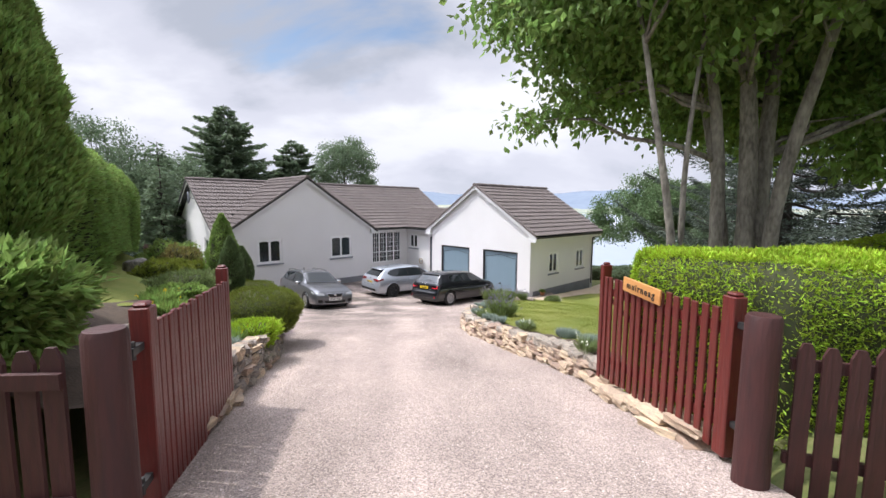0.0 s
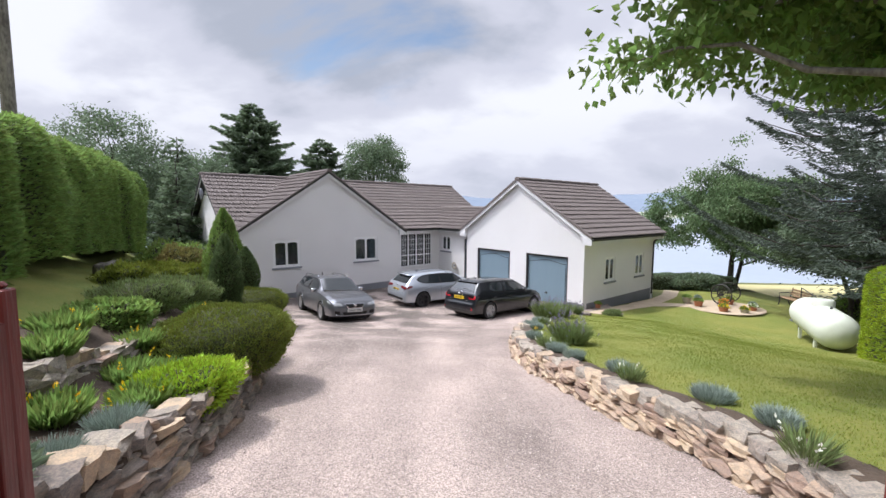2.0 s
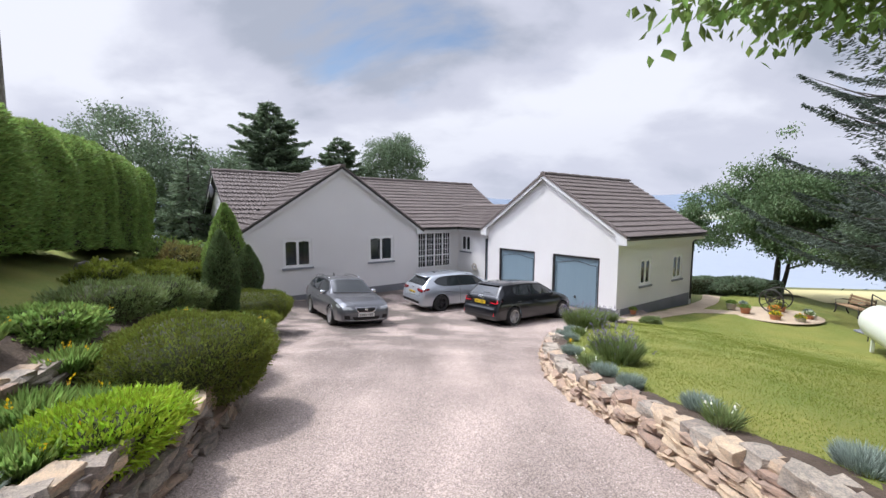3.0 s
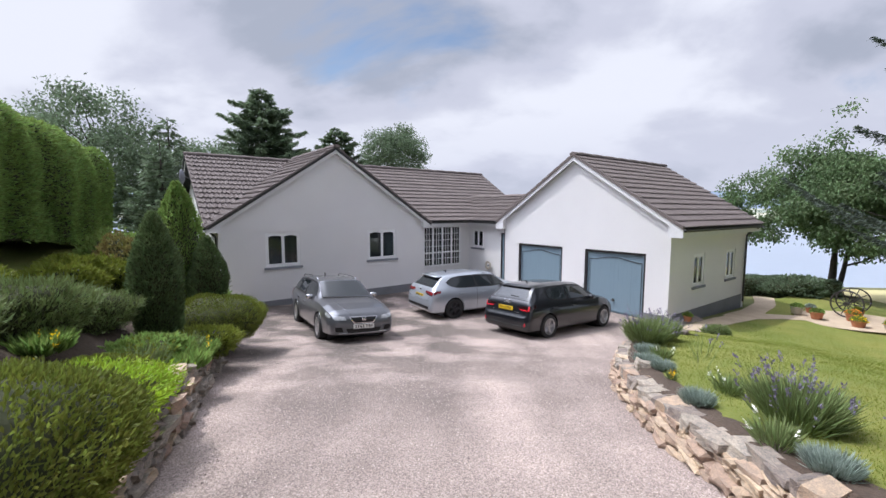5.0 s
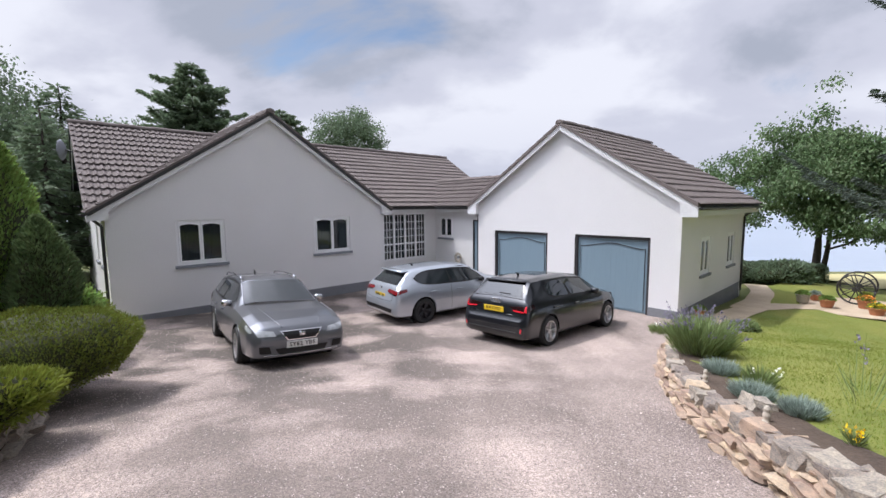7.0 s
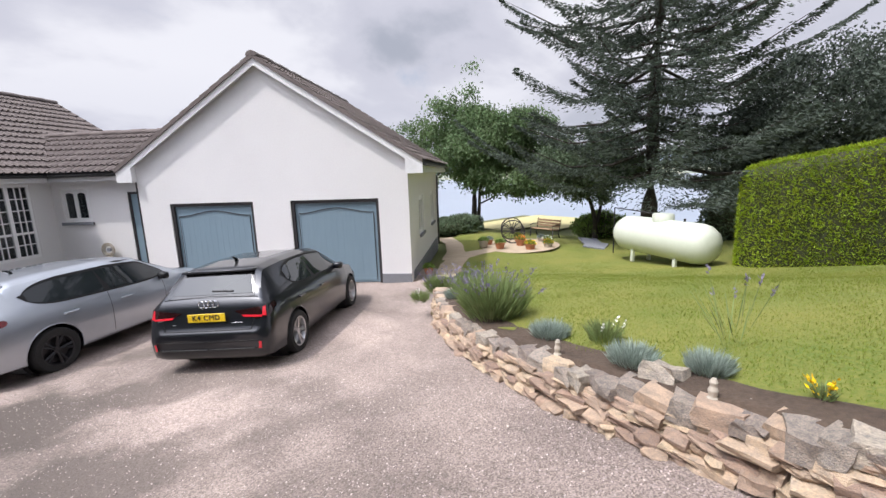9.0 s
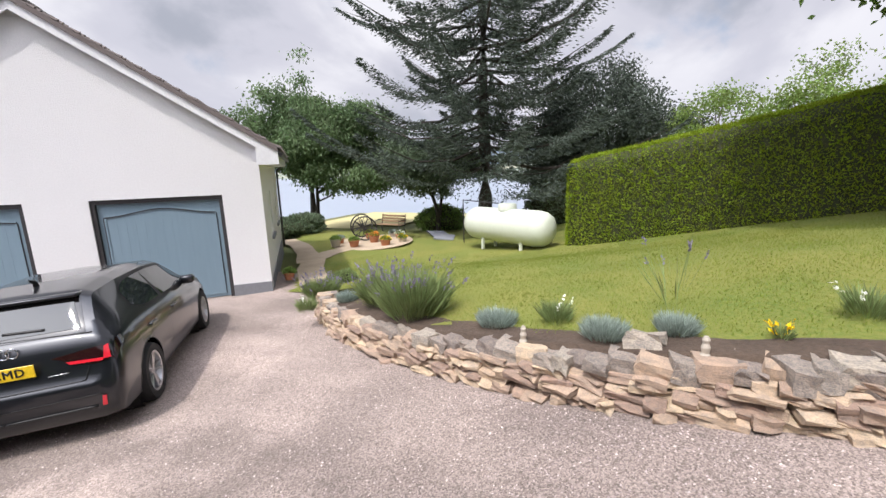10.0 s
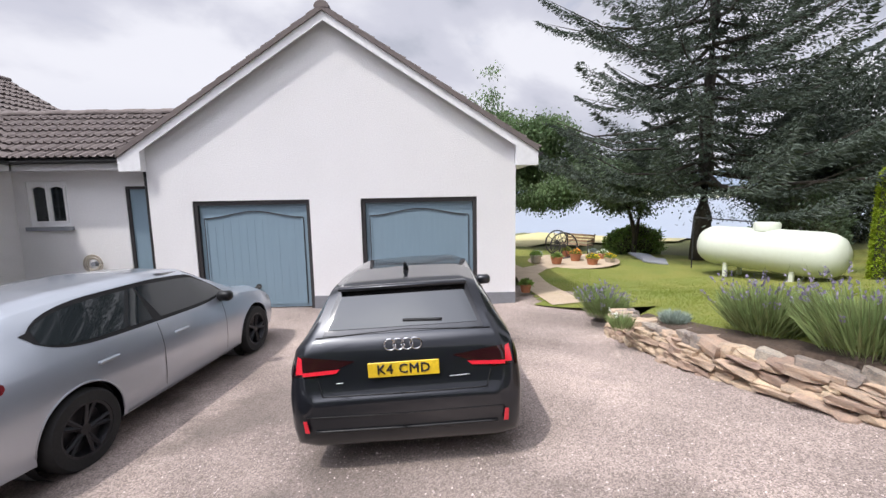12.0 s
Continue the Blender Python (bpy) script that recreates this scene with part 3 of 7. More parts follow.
def wall(name, m, x0, x1, z1, holes=(), apex=None, thick=0.3, plinth=True, base=-2.8, label=""):
    """A rendered wall whose outer face is y = 0 of m and which goes back to y = thick; apex: (x, z) of its gable."""
    bm = bmesh.new()
    wall_cells(bm, x0, x1, GRND, z1, 0, thick, holes, apex)
    ob = part(name, bm, M_ROUGHCAST, house, label)
    ob.matrix_local = m
    if plinth:
        cuts = [(h[0] - 0.001, h[2] + 0.001) for h in holes if h[1] < base]
        spans, s = [], x0
        for a, b in sorted(cuts):
            spans.append((s, a)); s = b
        spans.append((s, x1))
        for a, b in spans:
            pl = part("plinth", boxes((a, -0.022, GRND, b, -0.001, base)), M_PLINTH, house, "grey painted plinth")
            pl.matrix_local = m
    return ob


def window(m, w, h, lights=2, curtains=True, arched=False):
    """A white casement window in an opening w by h, whose lower corner is m, with sill, panes and drapes."""
    win = new("window")
    win.parent, win.matrix_local = house, m
    bm = bmesh.new()
    f, y0, y1 = 0.062, 0.03, 0.12
    box(bm, 0, y0, 0, w, y1, f, bevel=0.008); box(bm, 0, y0, h - f, w, y1, h, bevel=0.008)
    box(bm, 0, y0, f, f, y1, h - f, bevel=0.008); box(bm, w - f, y0, f, w, y1, h - f, bevel=0.008)
    part("frame", bm, M_WHITE, win)
    iw = (w - 2 * f) / lights
    for i in range(lights):
        a, b = f + iw * i + 0.004, f + iw * (i + 1) - 0.004
        s = 0.045
        bm = bmesh.new()
        box(bm, a, y0 - 0.012, f, a + s, y1 - 0.02, h - f, bevel=0.006); box(bm, b - s, y0 - 0.012, f, b, y1 - 0.02, h - f, bevel=0.006)
        box(bm, a + s, y0 - 0.012, f, b - s, y1 - 0.02, f + s, bevel=0.006)
        # arched head of the sash
        top = h - f
        n = 8
        lo = [(a + s + (b - a - 2 * s) * k / n, top - s - 0.04 * (1 - math.sin(math.pi * k / n)) - 0.0) for k in range(n + 1)]
        prism(bm, lo + [(b - s, top), (a + s, top)], y0 - 0.012, y1 - 0.02)
        part("sash", bm, M_WHITE, win)
        bm = bmesh.new()
        box(bm, a + s, y0 + 0.02, f + s, b - s, y0 + 0.028, top - s)
        gl = part("pane", bm, M_PANE, win)
        gl.visible_shadow = False
    bm = bmesh.new()
    prism(bm, [(-0.06, -0.09), (w + 0.06, -0.09), (w + 0.06, -0.01), (-0.06, -0.01)], -0.055, 0.16)
    part("sill", bm, M_SILL, win, "grey painted sill")
    # dim room box behind
    bm = bmesh.new()
    d = 1.6
    for r in ((0, d, 0, w, d + 0.02, h), (-0.02, 0.31, -0.02, 0, d, h), (w, 0.31, -0.02, w + 0.02, d, h), (0, 0.31, -0.04, w, d, -0.02), (0, 0.31, h, w, d, h + 0.02)):
        box(bm, *r)
    part("room", bm, M_INSIDE, win, "dim room behind the glass")
    if curtains:
        for a, b in ((0.02, 0.26 * w), (w - 0.22 * w, w - 0.02)):
            bm = bmesh.new()
            n = 14
            va = [(a + (b - a) * k / n, 0.26 + 0.025 * math.sin(k * 1.9)) for k in range(n + 1)]
            vs = [(bm.verts.new((x, y, 0.02)), bm.verts.new((x, y, h - 0.02))) for x, y in va]
            for p, q in zip(vs, vs[1:]):
                bm.faces.new((p[0], q[0], q[1], p[1]))
            part("curtain", bm, M_CURTAIN, win, "cream curtain", smooth=True)
    return win


RX = Matrix.Rotation(radians(90), 4, "Z")
# garage: front faces -v; sides face +u and -u
G_W, G_D, G_EAVE = 7.1, 6.5, -0.27
DOORS = [(-6.28, -4.02), (-3.03, -0.76)]
wall("wall", pose(0, -0.06, 0), -G_W, 0, 0.14, [(a, -3.2, b, -0.88) for a, b in DOORS], apex=(-3.55, 2.44), label="white roughcast garage gable")
GWIN = [(1.62, 2.5), (4.4, 5.3)]
wall("wall", pose(0, 0.24, 0) @ RX, 0, G_D - 0.6, G_EAVE, [(a - 0.24, -2.03, b - 0.24, -0.93) for a, b in GWIN], label="white roughcast garage side wall")
for a, b in GWIN:
    window(pose(0, a, -2.03) @ RX, b - a, 1.10, 2, False)
wall("wall", pose(-G_W, G_D - 0.36, 0) @ RX.inverted(), 0, G_D - 0.6, G_EAVE)
wall("wall", pose(-G_W, G_D - 0.06 + 0.0, 0) @ pose(G_W, 0, 0, 0, 0, 180), 0, G_W, 0.14, apex=(3.55, 2.44))

# wing with the two-window gable: faces +u
W_U, W_V0, W_V1, W_EAVE = -9.4, -11.05, -2.9, -0.22
WINA, WINB = (-9.58, -8.36), (-5.62, -4.28)
WIN_Z = (-1.52, -0.30)
wall("wall", pose(W_U, 0, 0) @ RX, W_V0, W_V1, 0.03, [(WINA[0], WIN_Z[0], WINA[1], WIN_Z[1]), (WINB[0], WIN_Z[0], WINB[1], WIN_Z[1])],
     apex=(-6.975, 2.74), base=-2.72, label="white roughcast house gable")
for a, b in (WINA, WINB):
    window(pose(W_U, a, WIN_Z[0]) @ RX, b - a, WIN_Z[1] - WIN_Z[0], 2, True)
wall("wall", pose(-18.3, W_V0, 0), 0, 8.0, 0.12, [(5.6, -1.5, 6.3, -0.3), (7.4, -1.5, 8.1, -0.3)], base=-2.72, apex=(4.0, 2.6))
wall("wall", pose(-10.3, W_V0, 0), 0, 0.6, -0.12, base=-2.72)
for a in (5.6, 7.4):
    window(pose(-18.3 + a, W_V0, -1.5), 0.7, 1.2, 1, False)
wall("wall", pose(W_U - 0.3, W_V1, 0) @ pose(0, 0, 0, 0, 0, 180), 0, 0.9, W_EAVE)
# main block with the glazed hall: wall faces +u
M_U, L_V = -10.3, 0.6
SUNR = (-2.25, 0.02)
wall("wall", pose(M_U, 0, 0) @ RX, -2.9, 4.9, W_EAVE, [(SUNR[0], -2.22, SUNR[1], -0.26)])
wall("wall", pose(-18.3, 4.9, 0) @ pose(18.3 + M_U - 0.3, 0, 0, 0, 0, 180), 0, 18.3 + M_U - 0.3, 0.12, apex=(3.75, 2.6))
wall("wall", pose(-18.3, 4.6, 0) @ RX.inverted(), 0, 15.35, W_EAVE)
# link: wall faces -v
wall("wall", pose(0, L_V, 0), M_U, -G_W, W_EAVE, [(-10.05, -1.35, -9.2, -0.42), (-8.02, -3.2, -7.2, -0.55)])
window(pose(-10.05, L_V, -1.35), 0.85, 0.93, 2, False)

# glazed hall screen: white grid
scr = new("glazed_screen")
scr.parent, scr.matrix_local = house, pose(M_U, SUNR[0], -2.22) @ RX @ pose(0, -0.05, 0)
tagged(scr, "white grid of small panes")
sw, sh = SUNR[1] - SUNR[0], 1.96
bm = boxes((0, 0.06, 0, sw, 0.14, 0.07), (0, 0.06, sh - 0.07, sw, 0.14, sh), (0, 0.06, 0.07, 0.07, 0.14, sh - 0.07), (sw - 0.07, 0.06, 0.07, sw, 0.14, sh - 0.07),
           *[(sw * k / 4 - 0.045, 0.055, 0.07, sw * k / 4 + 0.045, 0.145, sh - 0.07) for k in (1, 2, 3)])
part("frame", bm, M_WHITE, scr)
for k in range(4):
    a, b = sw * k / 4 + 0.07, sw * (k + 1) / 4 - 0.07
    rows = []
    for i in (1, 2):
        x = a + (b - a) * i / 3
        rows.append((x - 0.012, 0.07, 0.075, x + 0.012, 0.125, sh - 0.075))
    for i in range(1, 6):
        z = 0.07 + (sh - 0.14) * i / 6
        t = 0.03 if i == 2 else 0.012
        rows.append((a - 0.02, 0.075, z - t, b + 0.02, 0.12, z + t))
    part("glazing_bar", boxes(*rows), M_WHITE, scr)
    gl = part("pane", boxes((a - 0.02, 0.092, 0.08, b + 0.02, 0.1, sh - 0.08)), M_PANE, scr)
    gl.visible_shadow = False
part("room", boxes((0, 1.9, 0, sw, 1.92, sh), (-0.02, 0.31, 0, 0, 1.9, sh), (sw, 0.31, 0, sw + 0.02, 1.9, sh), (0, 0.31, -0.04, sw, 1.9, -0.02)), M_INSIDE, scr, "dim hall behind the glass")

# side door in the link
door = new("door")
door.parent, door.matrix_local = house, pose(-8.02, L_V, -3.05)
tagged(door, "blue-grey painted side door")
part("frame", boxes((0, 0.02, 0, 0.06, 0.1, 2.5), (0.76, 0.02, 0, 0.82, 0.1, 2.5), (0.06, 0.02, 2.44, 0.76, 0.1, 2.5)), M_GARAGEFRAME, door)
part("leaf", boxes((0.06, 0.05, 0.02, 0.76, 0.09, 2.44), bevel=0.006), M_GARAGE, door)

# garage doors: up-and-over, with an arched moulding
for n_door, (a, b) in enumerate(DOORS):
    gd = new("garage_door")
    gd.parent, gd.matrix_local = house, pose(a, -0.06, -3.06)
    tagged(gd, "closed blue-grey up-and-over garage door")
    w, h = b - a, 2.18
    part("frame", boxes((0, 0.03, 0, 0.075, 0.16, h), (w - 0.075, 0.03, 0, w, 0.16, h), (0.075, 0.03, h - 0.085, w - 0.075, 0.16, h)), M_GARAGEFRAME, gd)
    bm = bmesh.new()
    # raised border bars and the shallow arch
    box(bm, 0.17, 0.078, 0.12, 0.20, 0.09, h - 0.34); box(bm, w - 0.20, 0.078, 0.12, w - 0.17, 0.09, h - 0.34); box(bm, 0.17, 0.078, 0.09, w - 0.17, 0.09, 0.12)
    n = 16
    arch = [(0.17 + (w - 0.34) * k / n, h - 0.34 + 0.13 * sstep(0, 1, 1 - abs(2 * k / n - 1))) for k in range(n + 1)]
    prism(bm, [(x, z + 0.03) for x, z in arch][::-1] + arch, 0.078, 0.09)
    part("moulding", bm, M_GARAGE, gd)
    # dark strips beside the moulding, coloured as the shade in its groove
    bm = bmesh.new()
    prism(bm, [(x, z + 0.006) for x, z in arch][::-1] + [(x, z - 0.014) for x, z in arch], 0.074, 0.0915)
    for x in (0.155, w - 0.165):
        box(bm, x, 0.076, 0.10, x + 0.010, 0.0915, h - 0.35)
    part("groove", bm, M_GARAGEFRAME, gd, "dark strip for the shade line along the arched moulding")
    rows = [(0.2 + (w - 0.4) * k / 12 - 0.003, 0.0895, 0.14, 0.2 + (w - 0.4) * k / 12 + 0.003, 0.0925, h - 0.36) for k in range(1, 12)]
    part("ribbing", boxes(*rows), M_GARAGE, gd)
    part("panel", boxes((0.08, 0.092, 0.03, w - 0.08, 0.13, h - 0.09)), M_GARAGE, gd)
    bm = bmesh.new()
    tube(bm, (w / 2, 0.03, 0.46), (w / 2, 0.09, 0.46), 0.03, 0.03, 12)
    box(bm, w / 2 - 0.06, 0.02, 0.435, w / 2 + 0.06, 0.045, 0.465, bevel=0.006)
    tube(bm, (w / 2, 0.08, 0.46), (w / 2, 0.088, 0.46), 0.055, 0.055, 14)
    part("handle", bm, M_BLACKPLASTIC, gd, "black turning handle")

# ---- roofs: (u, v) plan, tiled slopes ----
TILE_W, TILE_H = 0.33, 0.345


def tile_shape(bm, m, w=TILE_W, h=TILE_H + 0.06):
    """One interlocking tile with two rolls; x across, y up the slope, z out."""
    xs = [0, 0.10, 0.18, 0.26, 0.34, 0.52, 0.60, 0.70, 0.80, 0.92, 1.0]
    zs = [0.004, 0.004, 0.030, 0.030, 0.004, 0.004, 0.004, 0.030, 0.030, 0.004, 0.004]
    lo = [bm.verts.new(m @ Vector((x * w, 0, z * 1.5 + 0.048))) for x, z in zip(xs, zs)]
    hi = [bm.verts.new(m @ Vector((x * w, h, z))) for x, z in zip(xs, zs)]
    bt = [bm.verts.new(m @ Vector((x * w, 0.012, z + 0.024))) for x, z in zip(xs, zs)]
    for i in range(len(xs) - 1):
        bm.faces.new((lo[i], lo[i + 1], hi[i + 1], hi[i]))
        bm.faces.new((bt[i], bt[i + 1], lo[i + 1], lo[i]))


TILE_ME = None


def slope(origin, along, up, length, rise_len, clip=None, singles=False, label=""):
    """A roof slope: a boarded slab and its tiles. origin: lower corner; along, up: unit vectors in the house's axes; clip(a, b): keeps a tile there."""
    global TILE_ME
    along, up = Vector(along).normalized(), Vector(up).normalized()
    out = along.cross(up).normalized()
    base = Matrix.Translation(origin) @ Matrix((along, up, out)).transposed().to_4x4()
    na, nb = round(length / TILE_W), round(rise_len / TILE_H)
    wa, wb = length / na, rise_len / nb
    roof = new("roof")
    roof.parent, roof.matrix_local = house, base
    tagged(roof, label or "brown tiled roof slope")
    if clip is None:
        part("roof_deck", boxes((0, 0, -0.10, length, rise_len, -0.002)), M_BLACKPLASTIC, roof)
    else:
        bm = bmesh.new()
        for j in range(nb):
            ks = [i for i in range(na) if clip((i + 0.5) * wa, (j + 0.5) * wb)]
            if ks:
                box(bm, min(ks) * wa, j * wb, -0.08, (max(ks) + 1) * wa, (j + 1) * wb, -0.002)
        tagged(part("roof_deck", bm, M_BLACKPLASTIC, roof), kind="stuff")
    if singles:
        if TILE_ME is None:
            bm = bmesh.new()
            tile_shape(bm, Matrix.Identity(4))
            TILE_ME = bpy.data.meshes.new("tile")
            bm.to_mesh(TILE_ME); bm.free()
            TILE_ME.materials.append(M_TILE)
    bm = bmesh.new()
    for j in range(nb):
        for i in range(na):
            if clip and not clip((i + 0.5) * wa, (j + 0.5) * wb):
                continue
            m = pose(i * wa, j * wb - 0.03, 0.0) @ Matrix.Diagonal((wa / TILE_W, 1, 1, 1))
            m = m @ pose(0, 0, 0.003 * math.sin(i * 12.9 + j * 78.2), 0.35 * math.sin(i * 3.1 + j * 7.7), 0, 0)
            if singles:
                t = new("tile", TILE_ME)
                t.parent, t.matrix_local = roof, m
            else:
                tile_shape(bm, m)
    if singles:
        bm.free()
    else:
        tagged(part("tiling", bm, M_TILES, roof), kind="stuff")
    return roof


def ridge(p0, p1):
    """Half-round ridge tiles from end to end."""
    p0, p1 = Vector(p0), Vector(p1)
    d = (p1 - p0)
    n = max(1, round(d.length / 0.45))
    q = d.to_track_quat("Y", "Z").to_matrix().to_4x4()
    for k in range(n):
        bm = bmesh.new()
        y0, y1 = d.length * k / n, d.length * (k + 1) / n + 0.02
        ring = [(0.135 * math.cos(radians(a)), 0.10 * math.sin(radians(a)) - 0.02) for a in range(-10, 191, 20)]
        g = 0.012 * (k % 2)
        prism(bm, [(x * (1 + g), z + g) for x, z in ring], y0, y1)
        ob = part("ridge_tile", bm, M_TILE, house)
        ob.matrix_local = Matrix.Translation(p0) @ q


def barge(m, half, apex_z, tan, z_box, depth=0.16):
    """White boards up both verges of a gable, with boxed ends; local x across the gable, y = outward face at -depth."""
    for s in (-1, 1):
        bm = bmesh.new()
        t = 0.17
        prism(bm, [(0, apex_z - 0.045), (s * half, apex_z - tan * half - 0.045), (s * half, apex_z - tan * half - 0.045 - t), (0, apex_z - 0.045 - t)], -depth, -depth + 0.025)
        ob = part("barge_board", bm, M_BARGE, house, "white painted barge board")
        ob.matrix_local = m
        bm = bmesh.new()
        x1, x0 = half, half - 0.42
        zt = apex_z - tan * half
        prism(bm, [(s * x0, z_box), (s * x1, z_box), (s * x1, zt - 0.06), (s * x0, zt - 0.06 + tan * (x1 - x0))], -depth - 0.004, 0.02)
        ob = part("box_end", bm, M_BARGE, house, "white boxed eave end")
        ob.matrix_local = m
        # verge tiles: small caps stepping up the edge
        ln = half * math.sqrt(1 + tan * tan)
        n = round(ln / TILE_H)
        for k in range(n):
            a, b = half * (1 - k / n), half * (1 - (k + 1) / n)
            za, zb = apex_z - tan * a, apex_z - tan * b
            bm = bmesh.new()
            prism(bm, [(s * a, za - 0.05), (s * b, zb - 0.05), (s * b, zb + 0.045), (s * a, za + 0.065)], -depth - 0.035, -depth + 0.10)
            ob = part("verge_tile", bm, M_TILE, house)
            ob.matrix_local = m
        bm = boxes()
        prism(bm, [(0, apex_z - 0.075), (s * half, apex_z - tan * half - 0.075), (s * half, apex_z - tan * half - 0.10), (0, apex_z - 0.10)], -depth + 0.02, 0.0)
        ob = part("soffit", bm, M_BARGE, house)
        ob.matrix_local = m


def gutter(p0, p1, down=None):
    p0, p1 = Vector(p0), Vector(p1)
    d = p1 - p0
    q = d.to_track_quat("Y", "Z").to_matrix().to_4x4()
    bm = bmesh.new()
    ring = [(0.06 * math.cos(radians(a)), 0.06 * math.sin(radians(a))) for a in range(180, 361, 20)]
    prism(bm, ring + [(0.052, 0.004), (-0.052, 0.004)], 0, d.length)
    ob = part("gutter", bm, M_BLACKPLASTIC, house, "black plastic gutter")
    ob.matrix_local = Matrix.Translation(p0) @ q


def pipe(*pts):
    bm = bmesh.new()
    for a, b in zip(pts, pts[1:]):
        tube(bm, a, b, 0.035, 0.035, 10)
    part("downpipe", bm, M_BLACKPLASTIC, house, "black downpipe", smooth=True, sharp=40)


# garage roof
GT, GH, GA = 0.645, 3.95, 2.55
GL = GH * math.sqrt(1 + GT * GT)
slope((-3.55 + GH, -0.2, GA - GT * GH), (0, 1, 0), (-1, 0, GT), 6.9, GL, singles=True, label="brown tiled garage roof slope")
slope((-3.55 - GH, 6.7, GA - GT * GH), (0, -1, 0), (1, 0, GT), 6.9, GL)
ridge((-3.55, -0.26, GA + 0.03), (-3.55, 6.72, GA + 0.03))
barge(pose(-3.55, -0.06, 0), GH, GA, GT, -0.30)
gutter((0.44, -0.2, -0.07), (0.44, 6.7, -0.07))
part("fascia", boxes((0.33, -0.05, -0.27, 0.37, 6.6, -0.09)), M_BARGE, house, "white fascia board")
part("soffit", boxes((0.0, 0.02, -0.285, 0.33, 6.6, -0.27)), M_BARGE, house)
pipe((0.42, 6.3, -0.1), (0.06, 6.2, -0.42), (0.06, 6.2, -3.1))
# wing roof
WT, WH, WA, WC = 0.665, 4.42, 2.86, -6.975
WL = WH * math.sqrt(1 + WT * WT)
# main roof
MT, ME_U, M_RU = 0.63, -9.95, -14.35
MH = M_RU - ME_U
MA = 0.0 + MT * -MH
ML = -MH * math.sqrt(1 + MT * MT)
lenW = 6.0


def wing_clip(a, b):
    """Only the part of a wing slope that stands above the main roof."""
    d = b / math.sqrt(1 + WT * WT)
    z = WA - WT * WH + WT * d
    u = W_U + 0.22 - a
    return z > MT * (ME_U - u) - 0.02


slope((W_U + 0.2 - lenW, WC - WH, WA - WT * WH), (1, 0, 0), (0, 1, WT), lenW, WL, lambda a, b: wing_clip(lenW - a, b))
slope((W_U + 0.2, WC + WH, WA - WT * WH), (-1, 0, 0), (0, -1, WT), lenW, WL, lambda a, b: wing_clip(a, b))
ridge((W_U + 0.26, WC, WA + 0.03), (W_U - 4.7, WC, WA + 0.03))
barge(pose(W_U, WC, 0) @ RX, WH, WA, WT, -0.25)


def main_clip(a, b):
    """The near main slope, less what the wing's roof covers."""
    v = -11.4 + a
    d = b / math.sqrt(1 + MT * MT)
    zw = WA - WT * abs(v - WC)
    return MT * d > zw - 0.06


slope((ME_U, -11.4, 0.0), (0, 1, 0), (-1, 0, MT), 16.4, ML, main_clip)
slope((2 * M_RU - ME_U, 5.0, 0.0), (0, -1, 0), (1, 0, MT), 16.4, ML)
ridge((M_RU, -11.42, MA + 0.03), (M_RU, 5.02, MA + 0.03))
barge(pose(M_RU, -11.2, 0), -MH, MA, MT, -0.25)
barge(pose(M_RU, 4.85, 0) @ pose(0, 0, 0, 0, 0, 180), -MH, MA, MT, -0.25)
gutter((ME_U + 0.05, -2.5, -0.05), (ME_U + 0.05, 0.25, -0.05))
gutter((W_U + 0.05, WC - WH - 0.05, -0.1), (ME_U, WC - WH - 0.05, -0.1))
pipe((W_U - 0.1, W_V0 - 0.3, -0.15), (W_U - 0.05, W_V0 - 0.06, -0.4), (W_U - 0.05, W_V0 - 0.06, -2.9))
# link roof
LE, LT, LR_V = 0.25, 0.63, 2.15
LL = (LR_V - LE) * math.sqrt(1 + LT * LT)


def link_clip(a, b):
    u = -13.0 + a
    d = b / math.sqrt(1 + LT * LT)
    return LT * d > MT * (ME_U - u) - 0.03


slope((-13.0, LE, 0.0), (1, 0, 0), (0, 1, LT), 5.9, LL, link_clip)
slope((-7.1, 2 * LR_V - LE, 0.0), (-1, 0, 0), (0, -1, LT), 5.9, LL)
ridge((-7.1, LR_V, LT * (LR_V - LE) + 0.03), (-12.0, LR_V, LT * (LR_V - LE) + 0.03))
gutter((ME_U, LE - 0.05, -0.05), (-7.2, LE - 0.05, -0.05))
part("fascia", boxes((ME_U, LE + 0.02, -0.22, -7.12, LE + 0.05, -0.05), (ME_U - 0.05, -2.6, -0.22, ME_U - 0.02, LE, -0.05)), M_BARGE, house, "white fascia board")
part("soffit", boxes((M_U, LE + 0.05, -0.225, -7.12, L_V, -0.215), (M_U, -2.9, -0.228, ME_U - 0.04, LE, -0.218)), M_BARGE, house)
pipe((-7.3, LE - 0.05, -0.1), (-7.14, -0.02, -0.4), (-7.14, -0.02, -3.1))

# satellite dish on the far verge of the main block
dish = new("satellite_dish")
dish.parent, dish.matrix_local = house, pose(-12.9, -11.55, 1.75, 0, -35, -20)
tagged(dish, "pale grey satellite dish")
bm = bmesh.new()
lathe(bm, [(0.02, 0.0), (0.15, 0.02), (0.26, 0.07), (0.30, 0.10), (0.29, 0.11), (0.02, 0.02)], 24)
bmesh.ops.rotate(bm, verts=bm.verts, matrix=Matrix.Rotation(radians(90), 3, "X"))
part("reflector", bm, M_SILL, dish, smooth=True)
bm = bmesh.new()
tube(bm, (0, 0, 0), (0, 0.3, -0.1), 0.02, 0.02, 8); tube(bm, (0, 0, -0.05), (0, -0.32, 0.0), 0.012, 0.012, 6)
